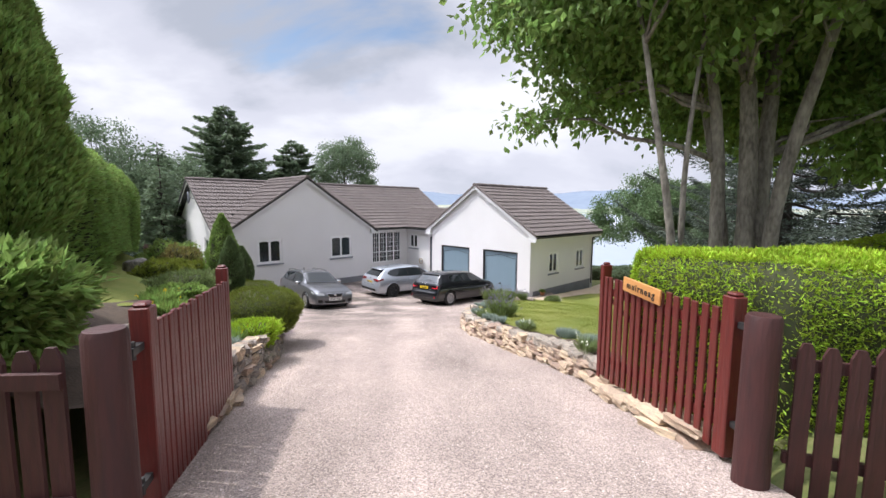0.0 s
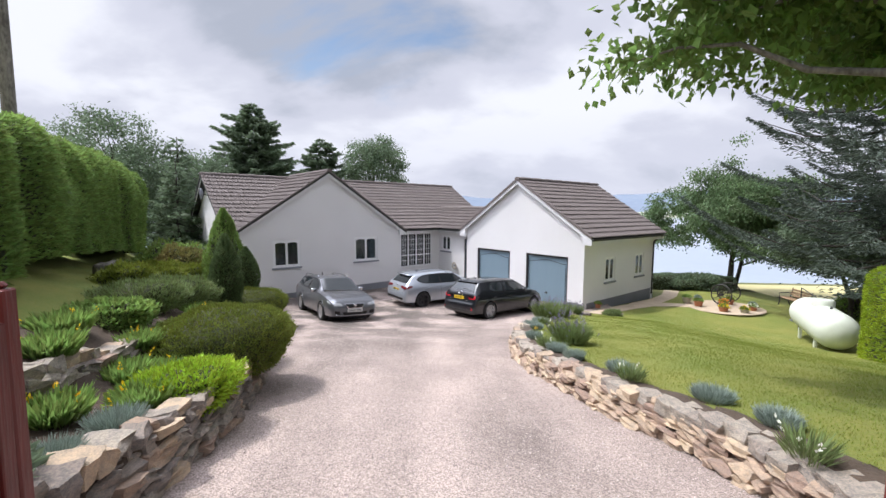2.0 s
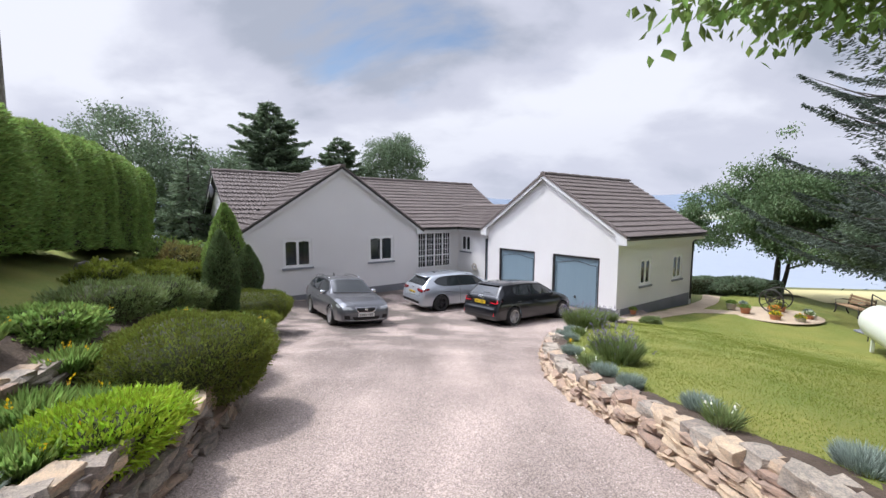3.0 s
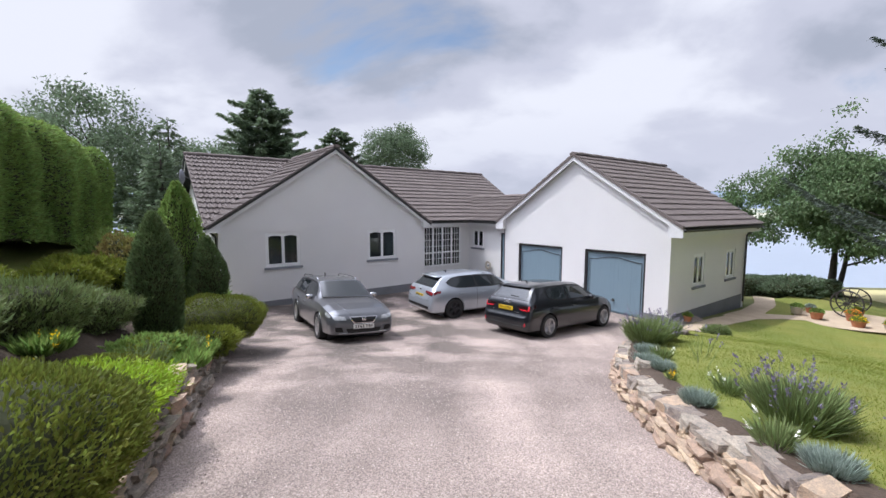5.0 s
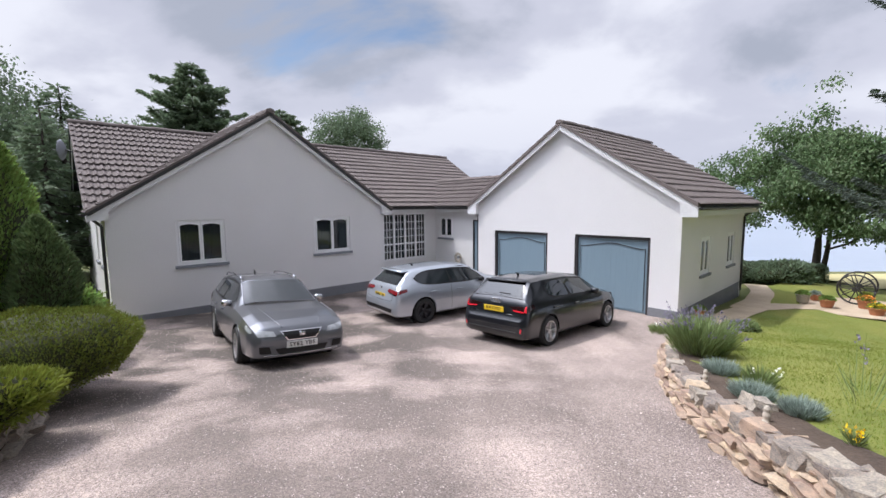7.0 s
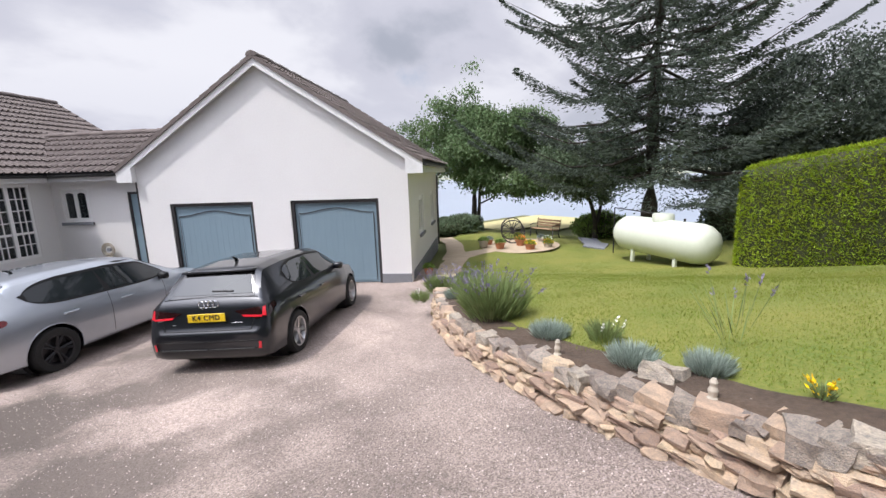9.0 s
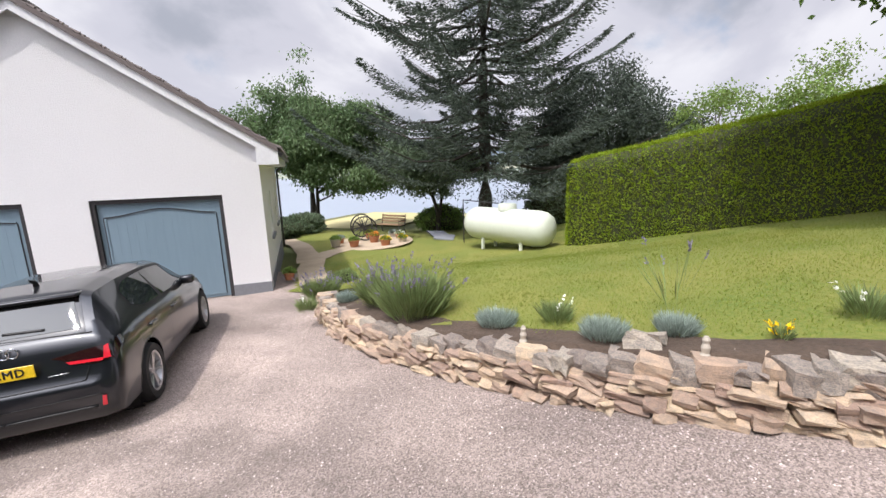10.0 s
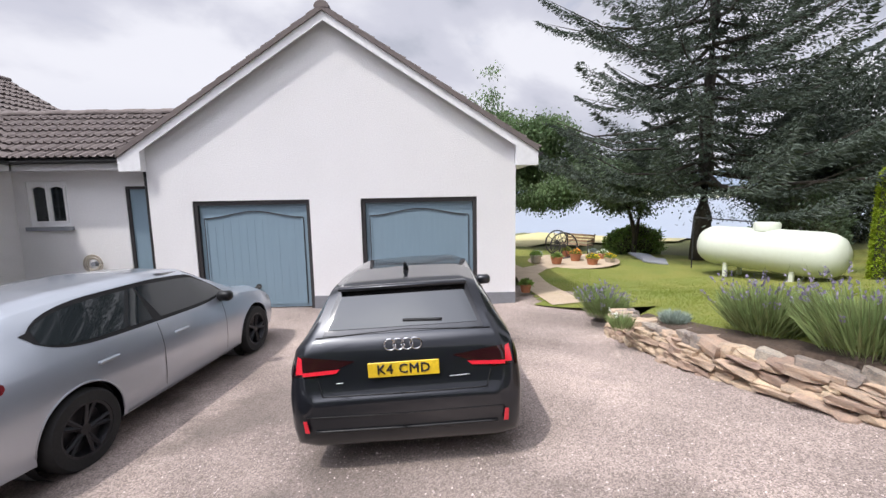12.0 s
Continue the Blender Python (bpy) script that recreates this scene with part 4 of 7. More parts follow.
part("bracket", bm, M_BLACKPLASTIC, dish)


# ---- plants ----
RNG = np.random.default_rng(7)


def unit(a):
    return a / np.maximum(np.linalg.norm(a, axis=1, keepdims=True), 1e-9)


def leaves(name, P, D, length, width, material, parent=None, label=""):
    """Many small folded leaves at P, pointing along D."""
    n = len(P)
    L = length * RNG.uniform(0.65, 1.3, (n, 1))
    W = width * RNG.uniform(0.7, 1.25, (n, 1))
    S = unit(np.cross(D, RNG.normal(size=(n, 3))))
    N = np.cross(S, D)
    mid = P + D * L * 0.45 + N * W * 0.18
    V = np.stack([P, mid + S * W * 0.5, P + D * L, mid - S * W * 0.5], 1).reshape(-1, 3)
    F = np.arange(4 * n).reshape(n, 4)
    ob = py_mesh(name, V, F, material, parent)
    if label:
        tagged(ob, label)
    return tagged(ob, kind="stuff")


def limb(bm, pts, r0, r1, seg=7):
    """A tapered bent branch through the points."""
    n = len(pts) - 1
    rings = []
    for i, p in enumerate(pts):
        d = Vector(pts[min(n, i + 1)]) - Vector(pts[max(0, i - 1)])
        q = d.to_track_quat("Z", "Y")
        r = r0 + (r1 - r0) * i / n
        rings.append([bm.verts.new(Vector(p) + q @ Vector((r * math.cos(2 * math.pi * k / seg), r * math.sin(2 * math.pi * k / seg), 0))) for k in range(seg)])
    for a, b in zip(rings, rings[1:]):
        for k in range(seg):
            bm.faces.new((a[k], a[(k + 1) % seg], b[(k + 1) % seg], b[k]))
    bm.faces.new(rings[0][::-1]); bm.faces.new(rings[-1])


def bend(p0, p1, sag, n=5, jit=0.0):
    p0, p1 = Vector(p0), Vector(p1)
    out = []
    for i in range(n + 1):
        t = i / n
        p = p0.lerp(p1, t) + Vector((0, 0, sag * math.sin(math.pi * t)))
        if 0 < i < n and jit:
            p += Vector(RNG.normal(0, jit, 3))
        out.append(p)
    return out


def broad_tree(x, y, z, stems, crowns, material, bark, label, clumps=300, per=60, leaf=0.14, spread=0.35, gap=0.0, name="tree", limbs=14, droop=0.25, extra=()):
    """A broad-leaved tree. stems: (dx, dy, height, lean x, lean y, radius); crowns: ellipsoids (dx, dy, dz, rx, ry, rz) round the foot."""
    tr = thing(name, pose(x, y, z), label, "tree")
    tops = []
    for sx, sy, h, lx, ly, r in stems:
        bm = bmesh.new()
        pts = [Vector((sx, sy, -0.15)) + Vector((lx * t * t, ly * t * t, h * t)) + Vector((0.05 * math.sin(7 * t + sx * 9), 0.05 * math.cos(6 * t + sy * 7), 0)) for t in [i / 8 for i in range(9)]]
        limb(bm, pts, r * 1.15, r * 0.45, 10)
        part("trunk", bm, bark, tr, smooth=True)
        tops.append(pts)
    tot = sum(c[3] * c[4] * c[5] for c in crowns)
    C = []
    for c in crowns:
        k = max(4, int(clumps * c[3] * c[4] * c[5] / tot))
        d = unit(RNG.normal(size=(k, 3)))
        r = RNG.uniform(0.25, 1.0, (k, 1)) ** 0.45
        p = np.array(c[:3]) + d * r * np.array(c[3:6])
        if gap:
            keep = [noise.noise((q[0] * 0.55 + x, q[1] * 0.55 + y, q[2] * 0.55)) > gap - 0.5 for q in p.tolist()]
            p = p[np.array(keep)]
        C.append(p)
    C = np.concatenate(C + ([np.array(extra, float)] if len(extra) else []))
    pick = RNG.choice(len(C), min(limbs, len(C)), replace=False).tolist() + list(range(len(C) - len(extra), len(C), 4))
    for i in pick:
        tip = Vector(C[i])
        pts = min(tops, key=lambda q: (q[5] - tip).length)
        root = min(pts[3:], key=lambda q: (q - tip).length + 0.4 * abs(q.z - tip.z * 0.75))
        bm = bmesh.new()
        limb(bm, bend(root, tip, droop * 0.5, 5, 0.07), min(0.055, 0.012 + 0.014 * (tip - root).length), 0.007, 6)
        part("branch", bm, bark, tr, smooth=True)
    n = len(C) * per
    base = np.repeat(C, per, 0)
    off = RNG.normal(size=(n, 3)) * spread * np.array([1, 1, 0.7])
    D = unit(off * 0.6 + RNG.normal(size=(n, 3)) * 0.5 + np.array([0, 0, -droop]))
    leaves("crown", base + off, D, leaf, leaf * 0.62, material, tr)
    return tr


def spruce(x, y, z, height, radius, material, label, whorls=26, arms=9, per=130, first=0.12, needle=0.16, lift=0.15, name="conifer", droop=0.22, shape=0.9, wild=0.25):
    """A conifer: a straight trunk, whorls of sagging boughs, needled twigs along them."""
    tr = thing(name, pose(x, y, z), label, "tree")
    bm = bmesh.new()
    limb(bm, [(0.04 * math.sin(i), 0.04 * math.cos(i * 2), -0.2 + (height + 0.2) * i / 10) for i in range(11)], 0.017 * height + 0.04, 0.02, 10)
    part("trunk", bm, M_BARKDARK, tr, smooth=True)
    P, D = [], []
    bb = bmesh.new()
    for w in range(whorls):
        f = w / (whorls - 1)
        h = height * (first + (0.985 - first) * f)
        ln = radius * (1 - f) ** shape * (0.85 + 0.3 * RNG.random()) + 0.18
        k = max(4, int(arms * (1 - 0.5 * f)))
        for a in range(k):
            ang = 2 * math.pi * (a + RNG.random() * (0.55 + wild)) / k + w * 1.3
            up = RNG.normal(0, wild * 0.22)
            l = ln * RNG.uniform(0.87 - wild, 0.87 + wild * 0.8)
            d = np.array([math.cos(ang), math.sin(ang), 0.0])
            m = max(8, int(per * l / radius))
            t = RNG.uniform(0.12, 1.0, m) ** 0.75
            zz = -droop * l * np.sin(t * math.pi * 0.62) + lift * l * t * t + (0.10 * (f - 0.2) + up * t) * l
            side = np.array([-d[1], d[0], 0.0])
            wd = RNG.normal(0, 1, m) * 0.17 * l * (1.05 - t) + RNG.normal(0, 0.05, m)
            p = d[None] * (t * l)[:, None] + side[None] * wd[:, None]
            p[:, 2] += h + zz - 0.14 * np.abs(wd) - np.abs(RNG.normal(0, 0.07, m))
            P.append(p)
            D.append(unit(d[None] * 0.8 + side[None] * np.sign(wd)[:, None] * 0.7 + RNG.normal(0, 0.28, (m, 3)) + np.array([0, 0, -0.22])))
            if a % 2 == 0 and f < 0.9:
                limb(bb, [d * (s * l) + np.array([0, 0, h - droop * l * math.sin(s * math.pi * 0.62) + lift * l * s * s + (0.10 * (f - 0.2) + up * s) * l]) for s in (0, 0.3, 0.6, 0.95)], 0.012 * l + 0.012, 0.006, 5)
    part("bough_frame", bb, M_BARKDARK, tr)
    tagged(tr.children[-1], kind="stuff")
    leaves("crown", np.concatenate(P), np.concatenate(D), needle, needle * 0.30, material, tr)
    return tr


def blob(bm, c, r, seg=3, amp=0.12, freq=1.6):
    res = bmesh.ops.create_icosphere(bm, subdivisions=seg, radius=1)
    for v in res["verts"]:
        k = 1 + amp * noise.noise(v.co * freq + Vector(c))
        v.co = Vector((c[0] + v.co.x * r[0] * k, c[1] + v.co.y * r[1] * k, c[2] + v.co.z * r[2] * k))


def bush(x, y, z, rx, ry, h, material, label, n=6000, leaf=0.06, wide=0.4, up=0.5, amp=0.12, name="shrub", turn=0.0, ragged=0.05, category="shrub", bottom=-0.25):
    """A rounded shrub on the ground at z: a dark inner mass, coloured as shade, under a skin of many leaves."""
    s = thing(name, pose(x, y, z, 0, 0, turn), label, category)
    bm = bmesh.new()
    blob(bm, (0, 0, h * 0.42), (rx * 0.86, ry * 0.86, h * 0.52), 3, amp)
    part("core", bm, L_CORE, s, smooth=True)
    d = unit(RNG.normal(size=(n, 3)))
    d = d[d[:, 2] > bottom - 0.55]
    k = np.array([1 + amp * noise.noise((q[0] * 1.6, q[1] * 1.6, q[2] * 1.6 + h * 0.42)) + 0.5 * amp * noise.noise((q[0] * 5 + x, q[1] * 5, q[2] * 5)) for q in d.tolist()])[:, None]
    k = k * (1 - np.abs(RNG.normal(0, ragged, (len(d), 1)))) + RNG.random((len(d), 1)) ** 6 * ragged
    p = np.array([0, 0, h * 0.42]) + d * k * np.array([rx, ry, h * 0.58]) * 0.97
    p[:, 2] = np.maximum(p[:, 2], 0.01)
    D = unit(d * 0.8 + RNG.normal(0, 0.45, (len(d), 3)) + np.array([0, 0, up]))
    leaves("foliage", p, D, leaf, leaf * wide, material, s)
    return s


def column(x, y, z, r, h, material, label, n=7000, leaf=0.09, amp=0.12):
    """A narrow upright conifer."""
    s = thing("column_conifer", pose(x, y, z), label, "conifer")

    def rad(t):
        return r * (math.sin(math.pi * min(1.0, 0.10 + 0.52 * t + 0.12)) if t < 0.5 else (1 - ((t - 0.5) / 0.5) ** 1.8) * 0.985 + 0.015)
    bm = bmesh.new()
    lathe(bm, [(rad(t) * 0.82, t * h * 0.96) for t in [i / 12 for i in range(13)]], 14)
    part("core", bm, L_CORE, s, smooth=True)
    t = RNG.uniform(0, 1, n) ** 1.15
    a = RNG.uniform(0, 2 * math.pi, n)
    R = np.array([rad(q) for q in t]) * np.array([1 + amp * noise.noise((math.cos(b) * 1.8 + x, math.sin(b) * 1.8, q * h * 2.2)) + 0.09 * noise.noise((math.cos(b) * 6, math.sin(b) * 6, q * h * 6)) for b, q in zip(a, t)])
    R *= 1 - np.abs(RNG.normal(0, 0.06, n))
    P = np.stack([R * np.cos(a), R * np.sin(a), t * h], 1)
    D = unit(np.stack([np.cos(a), np.sin(a), np.full(n, 1.3)], 1) + RNG.normal(0, 0.35, (n, 3)))
    leaves("foliage", P, D, leaf, leaf * 0.35, material, s)
    return s


def hedge(name, pts, half, zb, zt, material, label, density=900, leaf=0.10, wide=0.3, rounding=0.18, amp=0.07, bulge=None):
    """A clipped hedge along a line: pts (x, y), with foot and top heights at each. bulge: length of the bushes that it is made of."""
    line = smooth_line(pts, 0.25)
    d = np.cumsum([0] + [math.hypot(b[0] - a[0], b[1] - a[1]) for a, b in zip(pts, pts[1:])])
    total = d[-1]
    hx = lambda s: np.interp(s, d, [p[0] for p in pts])
    hy = lambda s: np.interp(s, d, [p[1] for p in pts])
    hb, ht = (lambda s: np.interp(s, d, zb)), (lambda s: np.interp(s, d, zt))
    tx = lambda s: (hx(np.minimum(s + 0.05, total)) - hx(np.maximum(s - 0.05, 0)))
    ty = lambda s: (hy(np.minimum(s + 0.05, total)) - hy(np.maximum(s - 0.05, 0)))
    hd = thing(name, pose(pts[0][0], pts[0][1], zb[0]), label, "hedge")
    org = np.array([pts[0][0], pts[0][1], zb[0]])

    def place(s, across, up):
        """across -1..1, up 0..1, on the rounded outline"""
        s = np.asarray(s, float)
        nx, ny = ty(s), -tx(s)
        ln = np.sqrt(nx * nx + ny * ny)
        nx, ny = nx / ln, ny / ln
        hgt = ht(s) - hb(s)
        wob = np.array([noise.noise((float(q) * 1.1, float(u) * 2.2, float(c) * 1.5)) for q, u, c in zip(s, up, across)]) * amp * 2
        if bulge:
            ph = (s / bulge) % 1
            wob = wob + 0.22 * (np.sin(math.pi * ph) ** 0.6 - 0.75)
        endr = np.minimum(1, np.minimum(s, total - s) / 0.5)
        endr = 0.55 + 0.45 * np.sqrt(np.clip(endr, 0, 1))
        w = (half * (0.93 + 0.07 * np.sin(math.pi * np.clip(up, 0, 1))) + wob) * endr
        w = w * np.where(up > 1 - rounding, np.sqrt(np.clip(1 - ((up - 1 + rounding) / rounding) ** 2 * 0.55, 0.02, 1)), 1)
        z = hb(s) + hgt * up * (0.94 + 0.06 * endr) + wob * 0.6 * up
        return np.stack([hx(s) + nx * w * across, hy(s) + ny * w * across, z], 1), np.stack([nx, ny], 1)
    mean_h = float(np.mean(np.array(zt) - np.array(zb)))
    n_side = int(density * total * mean_h)
    n_top = int(density * total * half * 2)
    P, D = [], []
    for sgn in (-1, 1):
        s, u = RNG.uniform(0, total, n_side), RNG.uniform(0, 1, n_side)
        p, nn = place(s, np.full(n_side, float(sgn)), u)
        o = np.concatenate([nn * sgn, np.full((n_side, 1), 0.35)], 1)
        P.append(p - o * np.abs(RNG.normal(0, 0.04, (n_side, 1)))); D.append(unit(o * 0.9 + RNG.normal(0, 0.5, (n_side, 3))))
    s, a = RNG.uniform(0, total, n_top), RNG.uniform(-1, 1, n_top)
    p, nn = place(s, a, np.ones(n_top))
    P.append(p - np.array([0, 0, 1]) * np.abs(RNG.normal(0, 0.03, (n_top, 1)))); D.append(unit(np.array([0, 0, 1.0]) + RNG.normal(0, 0.55, (n_top, 3))))
    n_end = int(density * half * 2 * mean_h)
    for s0, sg in ((0.0, -1), (total, 1)):
        s = np.full(n_end, s0)
        p, nn = place(s, RNG.uniform(-1, 1, n_end), RNG.uniform(0, 1, n_end))
        t = np.stack([-nn[:, 1], nn[:, 0], np.full(n_end, 0.3)], 1) * sg
        P.append(p); D.append(unit(t + RNG.normal(0, 0.5, (n_end, 3))))
    ss = np.arange(0.06, total - 0.05, 0.25)
    V, F = [], []
    prof = [(-1, 0), (-1, 0.35), (-1, 0.7), (-1, 0.9), (-1, 1), (-0.3, 1), (0.3, 1), (1, 1), (1, 0.9), (1, 0.7), (1, 0.35), (1, 0)]
    m = len(prof)
    for s in ss:
        p, nn = place(np.full(m, s), np.array([q[0] for q in prof], float), np.array([q[1] for q in prof], float))
        c = np.array([hx(s), hy(s), 0])
        p[:, :2] = c[:2] + (p[:, :2] - c[:2]) * 0.9
        p[:, 2] -= 0.06 * (np.array([q[1] for q in prof]) > 0.5)
        V.append(p - org)
    for i in range(len(ss) - 1):
        for k in range(m - 1):
            F.append((i * m + k, (i + 1) * m + k, (i + 1) * m + k + 1, i * m + k + 1))
    F.append(tuple(range(m))); F.append(tuple((len(ss) - 1) * m + k for k in reversed(range(m))))
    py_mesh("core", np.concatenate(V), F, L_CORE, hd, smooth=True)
    leaves("foliage", np.concatenate(P) - org, np.concatenate(D), leaf, leaf * wide, material, hd)
    return hd


# tall dark hedge on the high side, golden hedges on the lawn side
hedge("hedge", [(-6.3, 6.3), (-8.1, 8.9), (-10.6, 12.6), (-13.0, 16.2), (-15.6, 20.0)], 0.75, [0.2, 0.3, 0.0, -0.4, -0.9], [2.4, 2.5, 2.55, 2.55, 2.45], L_HEDGEDK, "tall dark green conifer hedge with rounded tops", 1000, 0.11, 0.32, 0.3, 0.12, bulge=2.1)
hedge("hedge", [(11.1, 14.9), (10.2, 11.8), (9.1, 8.0), (8.4, 5.0)], 0.75, [-3.05, -2.5, -1.75, -1.1], [-0.42, 0.15, 0.95, 1.4], L_HEDGE, "clipped golden green conifer hedge beside the lawn", 1100, 0.085, 0.3, 0.10, 0.03)
hedge("hedge", [(2.3, 4.7), (3.1, 3.85), (5.0, 2.9), (9.0, 1.8)], 0.62, [-0.72, -0.7, -0.6, -0.6], [0.98, 1.02, 1.05, 1.1], L_LIME, "bright golden conifer hedge behind the gate", 4200, 0.055, 0.26, 0.16, 0.08)
hedge("hedge", [(9.6, 27.6), (12.0, 28.1), (15.0, 28.3)], 0.45, [-3.4, -3.5, -3.7], [-2.55, -2.6, -2.75], L_DARK, "low dark hedge at the end of the garden", 500, 0.10, 0.4)

# the big multi-stemmed sycamore by the gate
broad_tree(5.0, 6.9, right_z(5.0, 6.9), [(-0.34, 0.1, 6.6, -0.55, 0.3, 0.12), (-0.05, 0.0, 7.2, -0.1, 0.2, 0.16), (0.30, 0.2, 6.8, 0.45, 0.4, 0.16), (0.18, -0.25, 6.2, 0.35, -0.7, 0.12), (-0.1, 0.35, 6.0, -0.3, 0.9, 0.10)],
           [(0.4, 0.4, 7.4, 4.5, 4.0, 3.0), (-2.4, 1.0, 5.9, 1.9, 1.7, 1.4), (3.2, -0.8, 5.6, 2.6, 2.4, 1.8), (1.5, 2.6, 5.2, 2.4, 2.0, 1.5), (-0.8, -0.6, 5.8, 2.2, 1.6, 1.2), (3.0, 1.6, 4.0, 2.0, 1.8, 1.1), (0.9, 1.8, 4.6, 1.3, 1.2, 0.7), (-1.6, 2.2, 4.9, 1.5, 1.3, 0.7)], L_SYC, M_BARK,
           "large multi-stemmed sycamore with a dense dark green crown", clumps=1750, per=85, leaf=0.165, spread=0.27, gap=0.30, limbs=70, droop=0.5,
           extra=[(-2.2, 1.2, 4.4), (-2.5, 1.4, 4.3), (-2.8, 1.6, 4.2), (-3.1, 1.7, 4.1), (-3.35, 1.75, 4.0), (-2.0, 0.9, 4.6), (-1.6, 1.0, 4.5), (-1.9, 1.4, 4.4), (-2.6, 1.1, 4.5)])
broad_tree(3.1, 5.6, right_z(3.1, 5.6), [(0, 0, 5.0, -0.55, 0.25, 0.06), (0.12, 0.1, 5.0, 0.35, 0.3, 0.045)], [(0, 0.2, 5.6, 1.6, 1.5, 1.1)], L_SYC, M_BARK, "slender pale-barked tree beside the sycamore", clumps=90, per=80, leaf=0.13, spread=0.24, limbs=14, droop=0.5)
# garden trees towards the water
broad_tree(15.1, 28.9, -3.8, [(0, 0, 4.2, 0.3, 0, 0.17), (0.5, 0.2, 3.6, 0.9, 0.3, 0.12)], [(0.2, -0.2, 4.5, 2.7, 2.5, 1.8), (1.7, -1.7, 3.2, 3.0, 2.4, 1.0), (-1.7, 1.3, 6.4, 0.9, 0.9, 1.3), (-0.4, 0.3, 7.3, 0.8, 0.8, 1.2), (1.0, -0.6, 7.0, 1.0, 0.9, 1.0), (2.3, -2.2, 6.0, 1.3, 1.1, 0.8), (3.2, -3.0, 4.7, 1.5, 1.3, 0.8), (-2.7, 2.5, 5.0, 1.1, 1.0, 1.3), (-2.6, 2.2, 3.3, 1.3, 1.2, 0.8), (-3.6, 3.4, 4.1, 0.8, 0.8, 0.7), (4.2, -3.6, 3.5, 1.2, 1.2, 0.7), (0.2, 0.2, 8.5, 0.5, 0.5, 0.8), (0.8, -0.8, 5.6, 2.4, 2.2, 1.5)], L_CHERRY, M_BARKDARK, "windblown cherry tree with drooping leaves", clumps=1150, per=110, leaf=0.15, spread=0.28, gap=0.38, limbs=60, droop=0.9)
broad_tree(16.3, 22.0, right_z(16.3, 22.0), [(0, 0, 2.6, -0.6, 0.2, 0.12), (0.2, 0.1, 2.6, 0.45, -0.2, 0.10)], [(0, 0, 3.1, 2.3, 2.2, 1.2), (-1.5, 0.8, 3.5, 1.5, 1.4, 1.1), (0.8, -0.6, 4.0, 1.4, 1.4, 0.9)], L_DARK, M_BARKDARK, "small forked garden tree with a dark crown", clumps=330, per=100, leaf=0.14, spread=0.26, gap=0.3, limbs=24)
spruce(15.8, 19.4, -3.4, 17.5, 6.2, L_SPRUCE, "tall grey-green spruce with wide sagging boughs", 34, 9, 950, 0.17, 0.17, 0.30, droop=0.20, shape=0.42, wild=0.48)
broad_tree(22.5, 15.2, -3.4, [(0, 0, 4, 0.3, 0.2, 0.16)], [(0, 0, 4.9, 3.7, 3.4, 3.0), (-2.5, 1.5, 3.4, 2.4, 2.2, 2.4), (1.0, -3.0, 3.6, 2.4, 2.4, 2.2), (0, 0.5, 2.0, 3.4, 3.2, 1.8)], L_SPRUCE, M_BARKDARK, "dark dense tree beyond the hedge", clumps=800, per=100, leaf=0.15, spread=0.3, gap=0.14)
for x, y, z, s in ((21.5, 10.0, -2.2, 1.0), (17.5, 3.6, -1.2, 1.15), (23.0, 5.0, -1.5, 1.2), (18.5, 7.6, -1.8, 0.8)):
    broad_tree(x, y, z, [(0, 0, 2.6 * s, 0.2, 0, 0.1)], [(0, 0, 3.3 * s, 2.0 * s, 2.0 * s, 1.6 * s)], L_LIGHT, M_BARK, "light green wispy tree beyond the hedge", clumps=130, per=55, leaf=0.14, spread=0.28, gap=0.45, limbs=12)
# trees behind the house and on the high side
broad_tree(-21.0, 25.5, -1.6, [(0, 0, 5.0, 0, 0, 0.2)], [(0, 0, 4.8, 3.1, 3.0, 3.6), (1.8, 1.0, 3.2, 2.2, 2.2, 2.6), (-2.4, -1.6, 3.8, 2.2, 2.2, 3.0)], L_DARK, M_BARKDARK, "dark mixed trees beyond the hedge", clumps=360, per=90, leaf=0.17, spread=0.32, gap=0.3)
spruce(-21.5, 42.0, -2.5, 13.6, 6.4, L_DARK, "dark pointed conifer behind the house", 34, 12, 620, 0.1, 0.40, 0.16, droop=0.16, shape=0.62, wild=0.4)
spruce(-16.4, 46.0, -2.5, 10.9, 4.8, L_DARK, "smaller dark conifer behind the house", 26, 12, 560, 0.1, 0.38, 0.16, droop=0.16, shape=0.55, wild=0.4)
broad_tree(-24.0, 38.0, -2.5, [(0, 0, 5.0, 0, 0, 0.2)], [(0, 0, 5.2, 3.4, 3.2, 3.0)], L_DARK, M_BARKDARK, "dark tree behind the house", clumps=300, per=60, leaf=0.22, spread=0.42, gap=0.2)
spruce(-18.5, 27.5, -1.8, 7.2, 2.8, L_DARK, "dark conifer beyond the hedge end", 20, 9, 130, 0.05, 0.34, 0.25)
spruce(-16.3, 24.3, -1.8, 5.4, 2.3, L_DARK, "dark conifer beside the fence", 18, 9, 120, 0.05, 0.30, 0.25)
broad_tree(-11.6, 50.0, -3.0, [(0, 0, 6.0, 0, 0, 0.25)], [(0, 0, 8.2, 3.6, 3.6, 3.9)], L_DARK, M_BARKDARK, "rounded broad-leaved tree behind the house", clumps=420, per=70, leaf=0.22, spread=0.34, gap=0.25)

